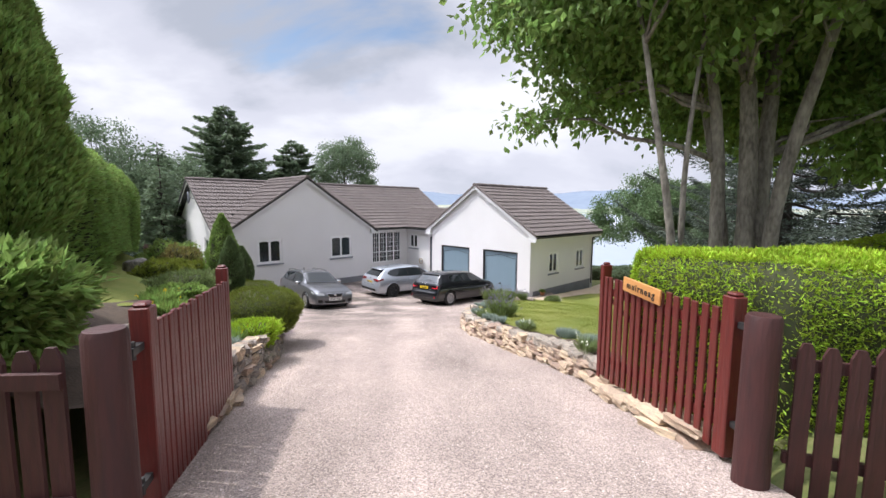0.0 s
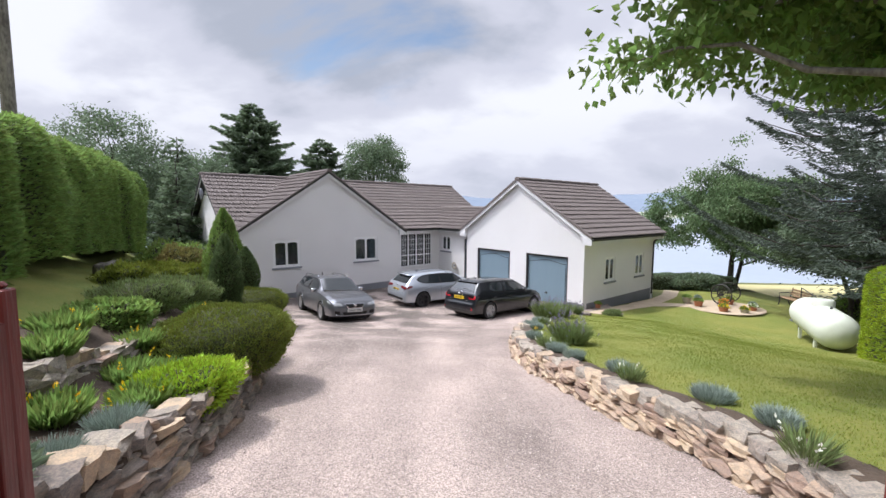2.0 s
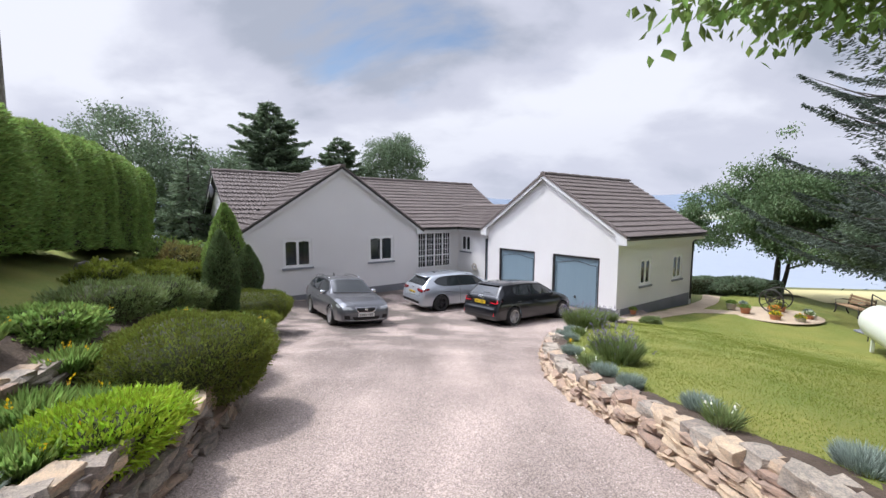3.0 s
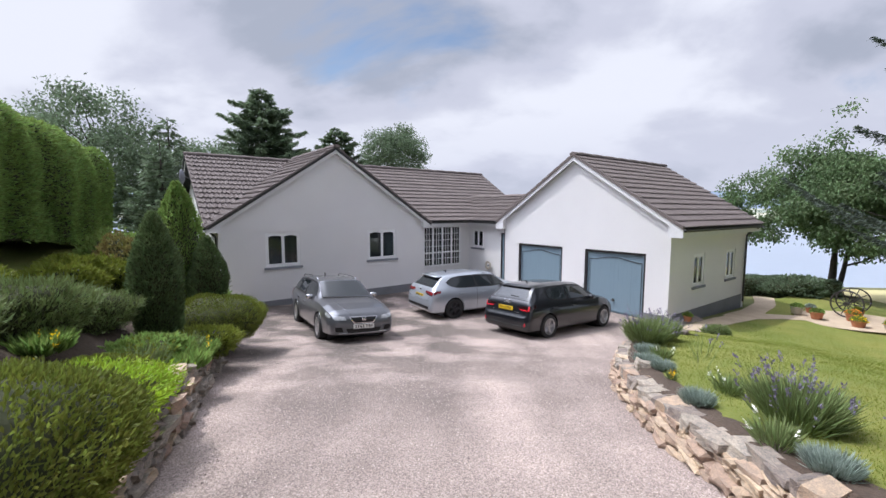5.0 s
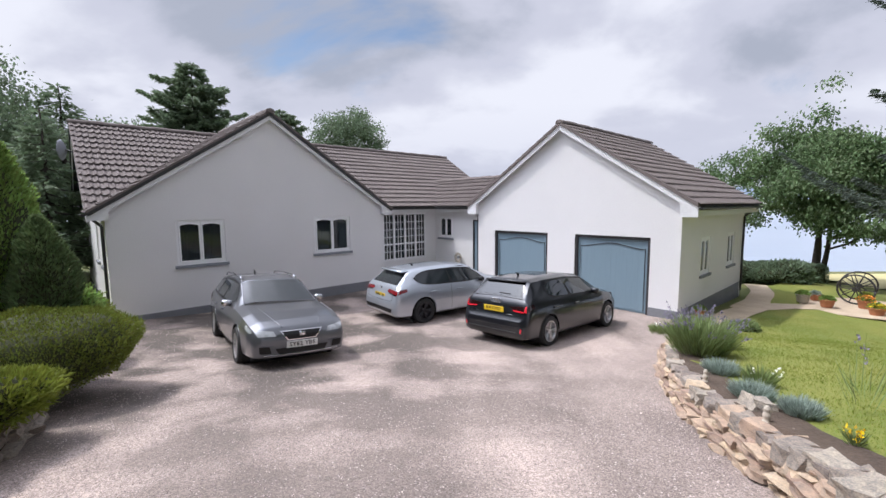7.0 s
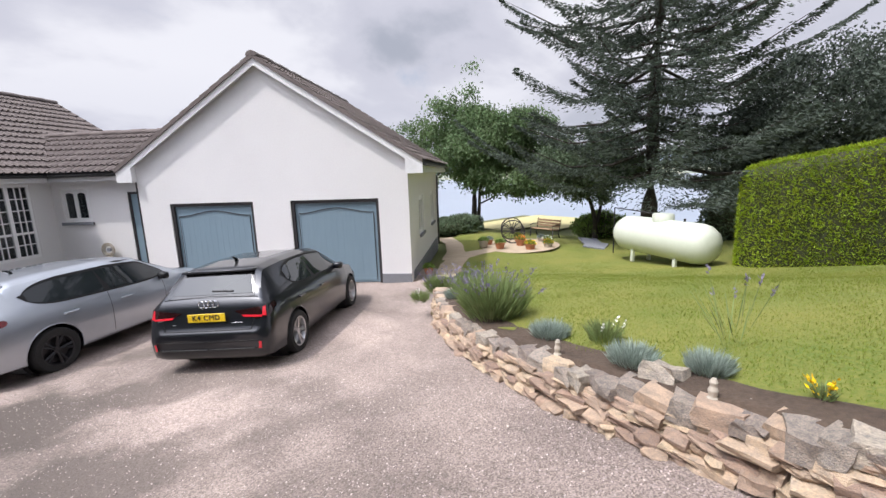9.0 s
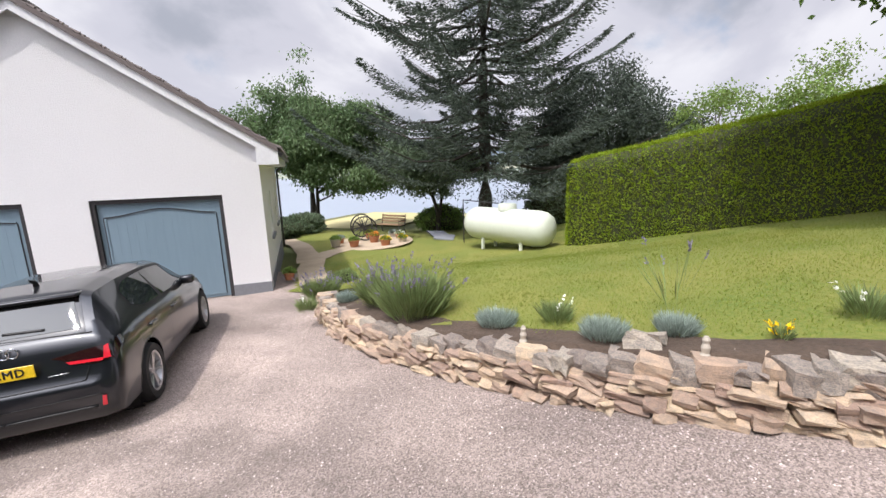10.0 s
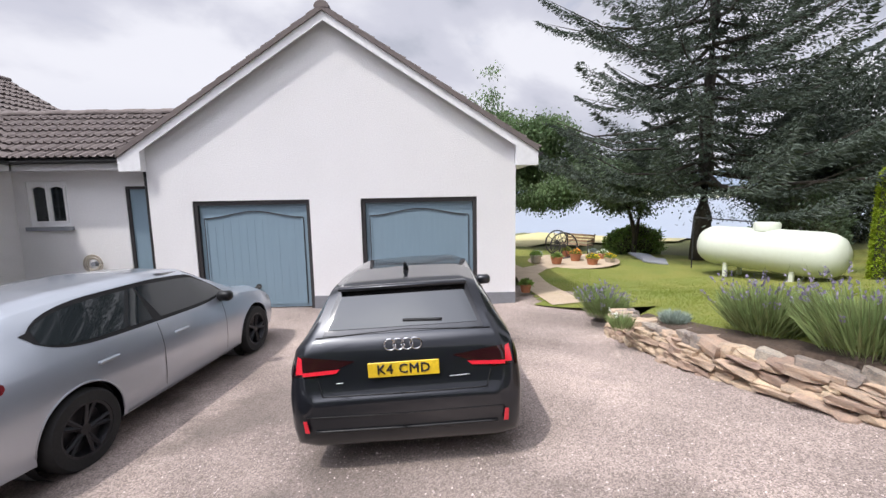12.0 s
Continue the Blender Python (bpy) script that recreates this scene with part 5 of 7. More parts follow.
# rockery and border shrubs
BUSHES = [
    (-3.60, 7.95, 0.88, 0.95, 0.84, L_HEBE, "rounded olive green hebe beside the drive", 34000, 0.038, 0.4, 0.7),
    (-3.02, 6.40, 0.46, 0.55, 0.36, L_LIME, "low lime green conifer on the stone wall", 9000, 0.065, 0.3, 0.5),
    (-4.50, 9.20, 0.85, 0.95, 0.42, L_LIME, "spreading lime green juniper over the wall", 26000, 0.055, 0.3, 0.25),
    (-6.65, 14.2, 0.98, 0.98, 0.86, L_HEBE, "rounded olive green hebe at the wall end", 26000, 0.040, 0.4, 0.7),
    (-8.9, 13.4, 0.6, 0.6, 0.7, L_GOLD, "rounded yellow-green shrub on the bank", 14000, 0.08, 0.5, 0.5),
    (-5.75, 9.1, 0.7, 0.7, 0.5, L_LAV, "soft olive heather clump in the rockery", 9000, 0.08, 0.2, 0.9),
    (-5.0, 10.15, 0.55, 0.5, 0.42, L_HEBE, "low olive shrub in the rockery soil", 9000, 0.05, 0.35, 0.6),
    (-6.7, 11.7, 0.6, 0.6, 0.5, L_LAV, "soft olive heather mound below the bank", 8000, 0.07, 0.2, 0.8),
    (-6.3, 10.5, 0.75, 0.7, 0.6, L_LAV, "soft olive broom clump in the rockery", 9000, 0.09, 0.2, 0.9),
    (-5.55, 11.4, 0.5, 0.5, 0.45, L_HEDGEDK, "small green shrub in the rockery", 7000, 0.07, 0.5, 0.5),
    (-5.75, 12.7, 0.55, 0.5, 0.4, L_GOLD, "yellow-green shrub above the wall", 7000, 0.07, 0.3, 0.6),
    (-7.3, 10.6, 0.5, 0.5, 0.6, L_GOLD, "golden shrub in the rockery", 6000, 0.07, 0.5, 0.6),
    (-8.2, 12.6, 0.6, 0.6, 0.6, L_GOLD, "golden shrub at the foot of the bank", 7000, 0.08, 0.5, 0.5),
    (-9.2, 14.6, 0.8, 0.8, 0.9, L_GOLD, "loose golden green shrub near the house corner", 8000, 0.09, 0.5, 0.5),
    (-4.9, 7.6, 0.5, 0.45, 0.35, L_HEDGEDK, "small green shrub in the rockery", 5000, 0.07, 0.5, 0.6),
    (-8.4, 16.0, 0.7, 0.7, 0.9, L_HEDGEDK, "green shrub beside the house corner", 6000, 0.09, 0.5, 0.5),
    (-10.9, 16.6, 1.1, 1.1, 1.3, L_LIGHT, "loose light green shrub by the house", 7000, 0.11, 0.5, 0.4),
    (-9.9, 15.6, 0.75, 0.7, 1.25, L_RUST, "loose shrub with rusty young leaves by the bank", 6000, 0.11, 0.5, 0.4),
    (-9.2, 17.4, 0.5, 0.5, 0.9, L_GOLD, "yellow-green shrub by the house wall", 5000, 0.09, 0.5, 0.4),
    (-3.75, 3.1, 0.9, 0.7, 0.85, L_HEDGEDK, "dark drooping shrub behind the picket fence", 14000, 0.13, 0.35, 0.1),
    (-2.75, 4.1, 0.35, 0.5, 0.35, L_DARK, "low dark shrub behind the gate", 4000, 0.08, 0.4, 0.3),
    (17.4, 22.4, 1.2, 1.2, 1.3, L_HEDGEDK, "green shrubs below the spruce", 5000, 0.14, 0.5, 0.4),
    (12.4, 27.2, 1.2, 0.8, 0.9, L_DARK, "dark shrub at the foot of the cherry tree", 5000, 0.14, 0.5, 0.4),
    (18.2, 16.6, 1.6, 1.4, 2.2, L_DARK, "dark shrub behind the gas tank", 7000, 0.16, 0.5, 0.4),
    (5.1, 19.0, 0.35, 0.3, 0.28, L_LAV, "low grey-green border clump near the garage", 3000, 0.07, 0.3, 0.6),
]
for x, y, rx, ry, h, mt, lab, n, lf, wd, up in BUSHES:
    zb = left_z(x, y) if x < 0 else right_z(x, y)
    clipped = mt is L_HEBE
    bush(x, y, zb - 0.04, rx, ry, h, mt, lab, n, lf, wd, up, 0.14 if clipped else 0.32, ragged=0.06 if clipped else 0.16)
column(-6.45, 12.6, left_z(-6.45, 12.6) - 0.05, 0.35, 2.2, L_COL, "narrow dark green column conifer", 16000, 0.07, 0.22)
column(-7.9, 14.9, left_z(-7.9, 14.9) - 0.05, 0.52, 3.2, L_HEDGEDK, "golden green column conifer", 16000, 0.08, 0.4)
column(-7.15, 14.75, left_z(-7.15, 14.75) - 0.1, 0.36, 2.1, L_COL, "dark green column conifer by the house corner", 12000, 0.075, 0.3)
column(-4.85, 4.15, left_z(-4.85, 4.15) - 0.2, 0.92, 4.4, L_HEDGEDK, "tall dark conifer beside the gate", 60000, 0.11, 0.25)


def tuft(x, y, r, h, mt, label, n=900, flowers=None, spikes=0, name="border_plant", wide=0.08, flower_h=1.0):
    """An upright clump of thin leaves, with flower spikes."""
    z = (right_z(x, y) if x > 0 else left_z(x, y)) + 0.03
    s = thing(name, pose(x, y, z), label, "plant")
    a = RNG.uniform(0, 2 * math.pi, n)
    q = np.sqrt(RNG.uniform(0, 1, n)) * r * 0.55
    P = np.stack([q * np.cos(a), q * np.sin(a), RNG.uniform(0, h * 0.35, n)], 1)
    lean = 0.9 * q / (r * 0.55)
    D = unit(np.stack([lean * np.cos(a), lean * np.sin(a), np.full(n, 1.25)], 1) + RNG.normal(0, 0.22, (n, 3)))
    leaves("foliage", P, D, h * 0.72, h * wide, mt, s)
    if flowers is not None:
        k = spikes
        tip = P[:k] + D[:k] * h * flower_h * RNG.uniform(0.75, 1.05, (k, 1))
        leaves("flower_stem", P[:k], D[:k], h * flower_h, 0.008, mt, s)
        m = 7
        pp = np.repeat(tip, m, 0) + RNG.normal(0, 0.008, (k * m, 3)) - np.repeat(D[:k], m, 0) * RNG.uniform(0, 0.09, (k * m, 1))
        leaves("flower", pp, unit(np.repeat(D[:k], m, 0) + RNG.normal(0, 0.4, (k * m, 3))), 0.035, 0.02, flowers, s)
    return s


for x, y, r, h in ((1.95, 15.4, 0.55, 0.50), (2.45, 16.1, 0.5, 0.46), (1.55, 10.6, 0.5, 0.40), (3.4, 18.1, 0.4, 0.36)):
    tuft(x, y, r, h, L_LAV, "lavender clump with purple-grey flower spikes", 1700, L_LAVFL, 55, wide=0.03, flower_h=1.15)
for x, y, r in ((1.55, 14.25, 0.42), (1.2, 13.25, 0.40), (1.25, 12.75, 0.30), (0.95, 11.1, 0.34), (1.1, 9.6, 0.34), (1.65, 8.2, 0.36), (2.15, 7.0, 0.42), (2.3, 6.3, 0.34), (2.75, 17.0, 0.35), (1.25, 9.0, 0.3), (-2.95, 5.5, 0.40), (-2.8, 4.9, 0.3)):
    tuft(x, y, r * 0.68, 0.15, L_GREY, "low silver-leaved border plant", 1500, wide=0.05)
for x, y, r, h in ((1.12, 12.15, 0.07, 0.11),):
    tuft(x, y, r, h, L_LAV, "small plant with bright yellow flowers", 120, L_FLOWER, 6)
for x, y in ((1.6, 13.7), (1.5, 11.6), (1.0, 10.0), (1.6, 7.7), (2.0, 5.6), (2.4, 17.5)):
    tuft(x, y, 0.2, 0.22, L_LAV, "small leafy border plant", 320, L_WHITEFL, 3, wide=0.05)
tuft(1.75, 12.75, 0.16, 0.55, L_LAV, "tall thin stemmed plant in the border", 22, L_LAVFL, 6, wide=0.015)
for x, y in ((-5.15, 10.95), (-4.95, 10.5), (-5.45, 11.9)):
    tuft(x, y, 0.2, 0.36, L_LAV, "plant with yellow flower spikes above the wall", 260, L_GOLD, 20)
for x, y, r in ((-5.0, 11.35, 0.4), (-5.4, 12.15, 0.35), (-4.2, 7.2, 0.3), (-3.7, 6.9, 0.3), (-4.1, 6.1, 0.35), (-5.2, 8.2, 0.3), (-3.1, 5.95, 0.3), (-3.45, 5.5, 0.35), (-3.75, 6.5, 0.35), (-4.55, 8.2, 0.3), (-4.6, 6.7, 0.4), (-5.6, 10.2, 0.35), (-3.3, 4.6, 0.35), (-5.1, 9.9, 0.3)):
    tuft(x, y, r, 0.22, L_HEDGEDK, "leafy green rockery plant", 900, L_FLOWER, 4, wide=0.16)

# mown grass blades on the lawn
n_try = 260000
gxy = np.stack([RNG.uniform(1.2, 11.0, n_try), RNG.uniform(5.5, 21.0, n_try)], 1)
near = gxy[(RNG.random(n_try) < np.clip(1.6 - np.hypot(gxy[:, 0] - 1.5, gxy[:, 1] - 13.0) / 8.0, 0.12, 1))]
ok = [q for q in near.tolist() if lawn_keep(*q)]
gp = np.array([(x, y, right_z(x, y) + 0.022) for x, y in ok])
leaves("grass", gp, unit(np.array([0, 0, 1.0]) + RNG.normal(0, 0.55, (len(gp), 3))), 0.030, 0.007, L_GRASS)
tagged(bpy.data.objects["grass"], "short mown grass blades on the lawn", "grass", kind="stuff")

# loose chippings lying on the drive
n_chip = 52000
cy = RNG.uniform(1.0, 19.5, n_chip)
cl = np.array([edge_x(LEFT_EDGE, y) - (4.0 * sstep(13.6, 16.0, y)) for y in cy]) + 0.1
cr = np.array([edge_x(RIGHT_EDGE, y) for y in cy]) - 0.02
cx = cl + (cr - cl) * RNG.random(n_chip)
cz = np.array([drive_z(x, y) + 0.012 * noise.noise((x * 0.6, y * 0.6, 0)) for x, y in zip(cx.tolist(), cy.tolist())])
cs = RNG.uniform(0.005, 0.012, (n_chip, 1))
ca = RNG.uniform(0, 2 * math.pi, (n_chip, 1))
base_p = np.stack([cx, cy, cz], 1)
ring = [base_p + np.concatenate([cs * np.cos(ca + k * 2.1) * RNG.uniform(0.7, 1.3, (n_chip, 1)), cs * np.sin(ca + k * 2.1), -0.002 + 0 * cs], 1) for k in range(3)]
apex_p = base_p + np.concatenate([RNG.normal(0, 0.3, (n_chip, 2)) * cs, cs * RNG.uniform(0.5, 1.0, (n_chip, 1))], 1)
cv = np.stack(ring + [apex_p], 1).reshape(-1, 3)
k4 = np.arange(n_chip)[:, None] * 4
cf = np.concatenate([k4 + np.array([[0, 1, 3]]), k4 + np.array([[1, 2, 3]]), k4 + np.array([[2, 0, 3]])], 0)
tagged(py_mesh("gravel", cv, cf, M_CHIP), "loose pinkish chippings scattered on the drive", "gravel", kind="stuff")


# ---- gates, fence and name board ----
def picket(w, h, t, point=True):
    bm = bmesh.new()
    top = [(w, h - w * 0.9), (w * 0.72, h - 0.02), (w * 0.28, h - 0.02), (0, h - w * 0.9)] if point else [(w, h), (0, h)]
    prism(bm, [(0, 0), (w, 0)] + top, 0, t)
    return bm


def shared(name, bm, material):
    me = bpy.data.meshes.new(name)
    bm.normal_update(); bm.to_mesh(me); bm.free()
    me.materials.append(material)
    return me


def place_me(name, me, parent, m, label=""):
    ob = new(name, me)
    ob.parent, ob.matrix_local = parent, m
    return tagged(ob, label) if label else ob


def post(x, y, z, top, w, name="gate_post", label="square dark red stained gate post"):
    p = thing(name, pose(x, y, z), label, "post")
    bm = boxes((-w / 2, -w / 2, 0, w / 2, w / 2, top - z), bevel=0.008)
    part("shaft", bm, M_REDWOOD, p)
    return p


def gate(x0, y0, x1, y1, top0, top1, bot0, bot1, label, n, pw, round_side):
    """An open picket gate between its hinge stile and its free stile; pickets stand before the rails, right up to the top."""
    d = Vector((x1 - x0, y1 - y0, 0))
    ang = math.degrees(math.atan2(d.y, d.x))
    ln = d.length
    g = thing("gate", pose(x0, y0, bot0, 0, 0, ang), label, "gate")
    for s, w, tp, bt in ((0.0, 0.12, top0, bot0), (ln - 0.07, 0.07, top1 + 0.03, bot1)):
        bm = boxes((s, -0.055, bt - bot0, s + w, 0.055, tp - bot0 - 0.03), bevel=0.007)
        box(bm, s + 0.012, -0.043, tp - bot0 - 0.03, s + w - 0.012, 0.043, tp - bot0, bevel=0.014)
        part("stile", bm, M_REDWOOD, g)
    step = (ln - 0.20) / n
    side = 1 if round_side > 0 else -1
    low = lambda s: (bot1 - bot0) * s / ln + 0.03
    high = lambda s: top0 - 0.13 + (top1 - top0) * s / ln - bot0
    for k in range(n):
        s = 0.13 + step * (k + 0.5)
        b, t = low(s) + 0.012 * math.sin(k * 4.7), high(s) + 0.010 * math.sin(k * 2.9)
        bm = bmesh.new()
        box(bm, 0, 0, 0, pw, 0.024, t - b, bevel=0.005)
        ob = part("picket", bm, M_REDWOOD, g)
        ob.matrix_local = pose(s - pw / 2, (-0.052 if side < 0 else 0.028), b, 0, 0.5 * math.sin(k * 3.7), 0)
    y0r, y1r = (-0.026, 0.022) if side < 0 else (-0.022, 0.026)
    for f in (0.16, 0.82):
        bm = bmesh.new()
        za, zb_ = low(0.1) + (high(0.1) - low(0.1)) * f, low(ln) + (high(ln) - low(ln)) * f
        prism(bm, [(0.1, za), (ln - 0.06, zb_), (ln - 0.06, zb_ + 0.085), (0.1, za + 0.085)], y0r, y1r)
        part("rail", bm, M_REDWOOD, g)
    bm = bmesh.new()
    za, zb_ = low(0.15) + (high(0.15) - low(0.15)) * 0.24, low(ln) + (high(ln) - low(ln)) * 0.80
    prism(bm, [(0.12, za), (0.22, za), (ln - 0.08, zb_), (ln - 0.18, zb_)], y0r + 0.004, y1r - 0.004)
    part("brace", bm, M_REDWOOD, g)
    for f in (0.2, 0.8):
        bm = boxes((-0.14, -0.02, (top0 - bot0) * f, 0.03, 0.02, (top0 - bot0) * f + 0.045))
        tube(bm, (-0.10, 0, (top0 - bot0) * f - 0.03), (-0.10, 0, (top0 - bot0) * f + 0.075), 0.016, 0.016, 8)
        part("hinge", bm, M_BLACKPLASTIC, g, "black iron hinge")
    return g


gate(-1.80, 2.42, -2.30, 4.32, 0.86, 0.79, -0.52, -0.62, "open dark red slatted gate beside the stone wall", 20, 0.072, -1)
GR = gate(2.20, 3.02, 1.95, 4.98, 0.82, 0.76, -0.46, -0.62, "open dark red slatted gate with a name board", 16, 0.07, 1)
# name board on the gate
sg = thing("name_sign", pose(1.985, 4.12, 0.62, 0, -2.5, 90 + math.degrees(math.atan2(0.25, 1.96))), "varnished wooden name board fixed on the gate", "sign")
bm = boxes((-0.31, -0.012, -0.075, 0.31, 0.012, 0.075), bevel=0.006)
part("board", bm, M_SIGN, sg)


def letters(text, size, material, parent, m, extrude=0.002, name="lettering"):
    cu = bpy.data.curves.new(name, "FONT")
    cu.bevel_depth, cu.bevel_resolution = size * 0.022, 0
    cu.space_character = 1.3 if parent == sg else 1.12
    cu.body, cu.size, cu.extrude, cu.align_x, cu.align_y, cu.resolution_u = text, size, extrude, "CENTER", "CENTER", 2
    tmp = bpy.data.objects.new(name, cu)
    me = bpy.data.meshes.new_from_object(tmp)
    bpy.data.objects.remove(tmp)
    me.materials.clear(); me.materials.append(material)
    ob = new(name, me)
    ob.parent, ob.matrix_local = parent, m
    return ob


letters("muirneag", 0.098, M_INK, sg, pose(0, 0.014, 0.0, 90, 0, 180))


def round_post(x, y, z, top, r):
    p = thing("fence_post", pose(x, y, z), "thick round dark red stained log post", "post")
    bm = bmesh.new()
    h = top - z
    lathe(bm, [(r * 1.05, 0), (r, h * 0.3), (r * 0.97, h * 0.8), (r * 0.96, h - 0.03), (r * 0.86, h), (0.02, h + 0.006)], 18)
    part("log", bm, M_POSTWOOD, p, smooth=True, sharp=35)
    return p


round_post(-1.70, 2.05, -0.6, 0.82, 0.105)
round_post(2.14, 2.72, -0.7, 0.74, 0.11)


def fence(x0, y0, x1, y1, z0, z1, top0, top1, n, label):
    d = Vector((x1 - x0, y1 - y0, 0))
    fe = thing("picket_fence", pose(x0, y0, z0, 0, 0, math.degrees(math.atan2(d.y, d.x))), label, "fence")
    ln = d.length
    for k in range(n):
        s = ln * (k + 0.5) / n
        f = s / ln
        b, t = (z1 - z0) * f + 0.05, top0 + (top1 - top0) * f - z0 + 0.02 * math.sin(k * 5.1)
        ob = part("picket", picket(0.095, t - b, 0.024), M_POSTWOOD, fe)
        ob.matrix_local = pose(s - 0.05, -0.03, b, 0, 0.8 * math.sin(k * 3.3), 0)
    for h in (0.28, 0.82):
        bm = bmesh.new()
        a, c = (top0 - z0) * h, (top1 - z0) * h
        prism(bm, [(0, a), (ln, c), (ln, c + 0.08), (0, a + 0.08)], 0.0, 0.035)
        part("rail", bm, M_POSTWOOD, fe)
    return fe


fence(-1.86, 1.98, -3.9, 1.75, -0.45, -0.35, 0.76, 0.80, 16, "dark red pointed picket fence beside the gate")
fence(2.30, 2.66, 5.0, 1.7, -0.6, -0.4, 0.60, 0.62, 21, "dark red pointed picket fence before the golden hedge")
fence(-13.4, 20.6, -15.4, 21.4, -1.9, -1.8, -0.7, -0.6, 12, "weathered dark picket fence beyond the house corner")

# telegraph pole beyond the hedge
tp = thing("telegraph_pole", pose(-12.45, 13.05, -0.4), "weathered grey timber telegraph pole", "pole")
bm = bmesh.new()
limb(bm, [(0, 0, 0), (0, 0, 3), (0.02, 0, 6), (0.03, 0, 9.6)], 0.17, 0.13, 14)
part("shaft", bm, M_BARK, tp, smooth=True)

# ---- dry-stone walls: every stone a piece ----
STONES = []
for k in range(14):
    bm = bmesh.new()
    bmesh.ops.create_cube(bm, size=1)
    bmesh.ops.subdivide_edges(bm, edges=bm.edges[:], cuts=1, use_grid_fill=True)
    for v in bm.verts:
        c = v.co.normalized() * 0.62
        v.co = v.co * 0.90 + c * 0.12
        v.co += Vector([0.21 * noise.noise(v.co * 3.4 + Vector((k * 7.1, a * 3.3, 0))) for a in range(3)])
    STONES.append(shared("stone", bm, M_STONE))
CAPS = []
for me in STONES[:8]:
    c = me.copy()
    c.materials.clear(); c.materials.append(M_CAPSTONE)
    CAPS.append(c)


def dry_wall(line, s0, s1, height, side, label, offset=0.0, zf=None, course=0.085, seed=1, caps=True, lens=(0.13, 0.40), grey=False):
    """A rubble wall along a line. side: +1 when the bank lies to the line's right."""
    rnd = random.Random(seed)
    pts = [Vector((x, y)) for x, y in line]
    cum = [0.0]
    for a, b in zip(pts, pts[1:]):
        cum.append(cum[-1] + (b - a).length)

    def at(s):
        s = max(0, min(cum[-1] - 1e-4, s))
        i = max(j for j in range(len(cum) - 1) if cum[j] <= s)
        d = (pts[i + 1] - pts[i]).normalized()
        p = pts[i] + d * (s - cum[i])
        return p, d
    a, _ = at(s0)
    w = thing("stone_wall", pose(a.x, a.y, zf(a.x, a.y)), label, "wall", kind="structure")
    inv = w.matrix_world.inverted()
    n = max(2, round(height / course))
    for c in range(n):
        s = s0 + rnd.uniform(0, 0.1)
        while s < s1:
            ln = rnd.uniform(*lens)
            p, d = at(s + ln / 2)
            out = Vector((d.y, -d.x)) * side
            dep = rnd.uniform(0.2, 0.3)
            back = offset + 0.05 + 0.018 * c + rnd.uniform(-0.045, 0.035)
            q = p + out * (back + dep / 2)
            z = zf(p.x, p.y) + course * (c + 0.5) + rnd.uniform(-0.02, 0.02)
            m = pose(q.x, q.y, z, rnd.uniform(-9, 9), rnd.uniform(-5, 5), math.degrees(math.atan2(d.y, d.x)) + rnd.uniform(-12, 12) + 180 * rnd.randint(0, 1))
            place_me("stone", rnd.choice(CAPS + STONES[8:11] if grey else STONES), w, inv @ m @ Matrix.Diagonal((ln * 1.0, dep * 1.2, course * rnd.uniform(0.72, 1.22), 1)))
            s += ln * 0.95
    if caps:
        s = s0
        while s < s1:
            ln = rnd.uniform(0.10, 0.25)
            p, d = at(s + ln / 2)
            out = Vector((d.y, -d.x)) * side
            q = p + out * (offset + 0.21 + rnd.uniform(-0.05, 0.07))
            th = rnd.uniform(0.05, 0.095)
            z = zf(p.x, p.y) + course * n + th * 0.35
            m = pose(q.x, q.y, z, rnd.uniform(-6, 6), rnd.uniform(-7, 7), math.degrees(math.atan2(d.y, d.x)) + rnd.uniform(-18, 18))
            place_me("stone", rnd.choice(CAPS + STONES[8:12]), w, inv @ m @ Matrix.Diagonal((ln * 1.15, rnd.uniform(0.16, 0.28), th * 1.5, 1)))
            s += ln * 0.93
    return w


# ---- gas tank ----
M_TANK = mat("pale_green_tank_paint", (0.60, 0.63, 0.55), 0.5, (0.54, 0.57, 0.48), fine=14, coarse=1.5, mixing=0.3)
tk = thing("gas_tank", pose(11.05, 16.95, -3.20, 0, 0, math.degrees(math.atan2(2.8, 1.2))), "pale green cylindrical gas tank on four legs", "tank")
bm = bmesh.new()
R = 0.56
prof = [(0.02, -1.72), (0.28, -1.68), (0.44, -1.58), (0.53, -1.42), (R, -1.22), (R, -0.4), (R, 0.4), (R, 1.22), (0.53, 1.42), (0.44, 1.58), (0.28, 1.68), (0.02, 1.72)]
lathe(bm, prof, 32)
bmesh.ops.rotate(bm, verts=bm.verts, matrix=Matrix.Rotation(radians(90), 3, "Y"))
bmesh.ops.translate(bm, verts=bm.verts, vec=(0, 0, 0.78))
part("vessel", bm, M_TANK, tk, smooth=True)
bm = bmesh.new()
lathe(bm, [(0.30, 1.28), (0.30, 1.46), (0.27, 1.50), (0.02, 1.51)], 20)
part("valve_cover", bm, M_TANK, tk, "buff valve cover", smooth=True, sharp=40)
bm = bmesh.new()
tube(bm, (-0.75, 0, 1.3), (-0.75, 0, 1.42), 0.035, 0.03, 10)
part("filler_cap", bm, M_BLACKPLASTIC, tk)
for sx in (-0.8, 0.8):
    for sy in (-0.32, 0.32):
        part("leg", boxes((sx - 0.05, sy - 0.04, -0.05, sx + 0.05, sy + 0.04, 0.40), bevel=0.005), M_TANK, tk)
bm = bmesh.new()
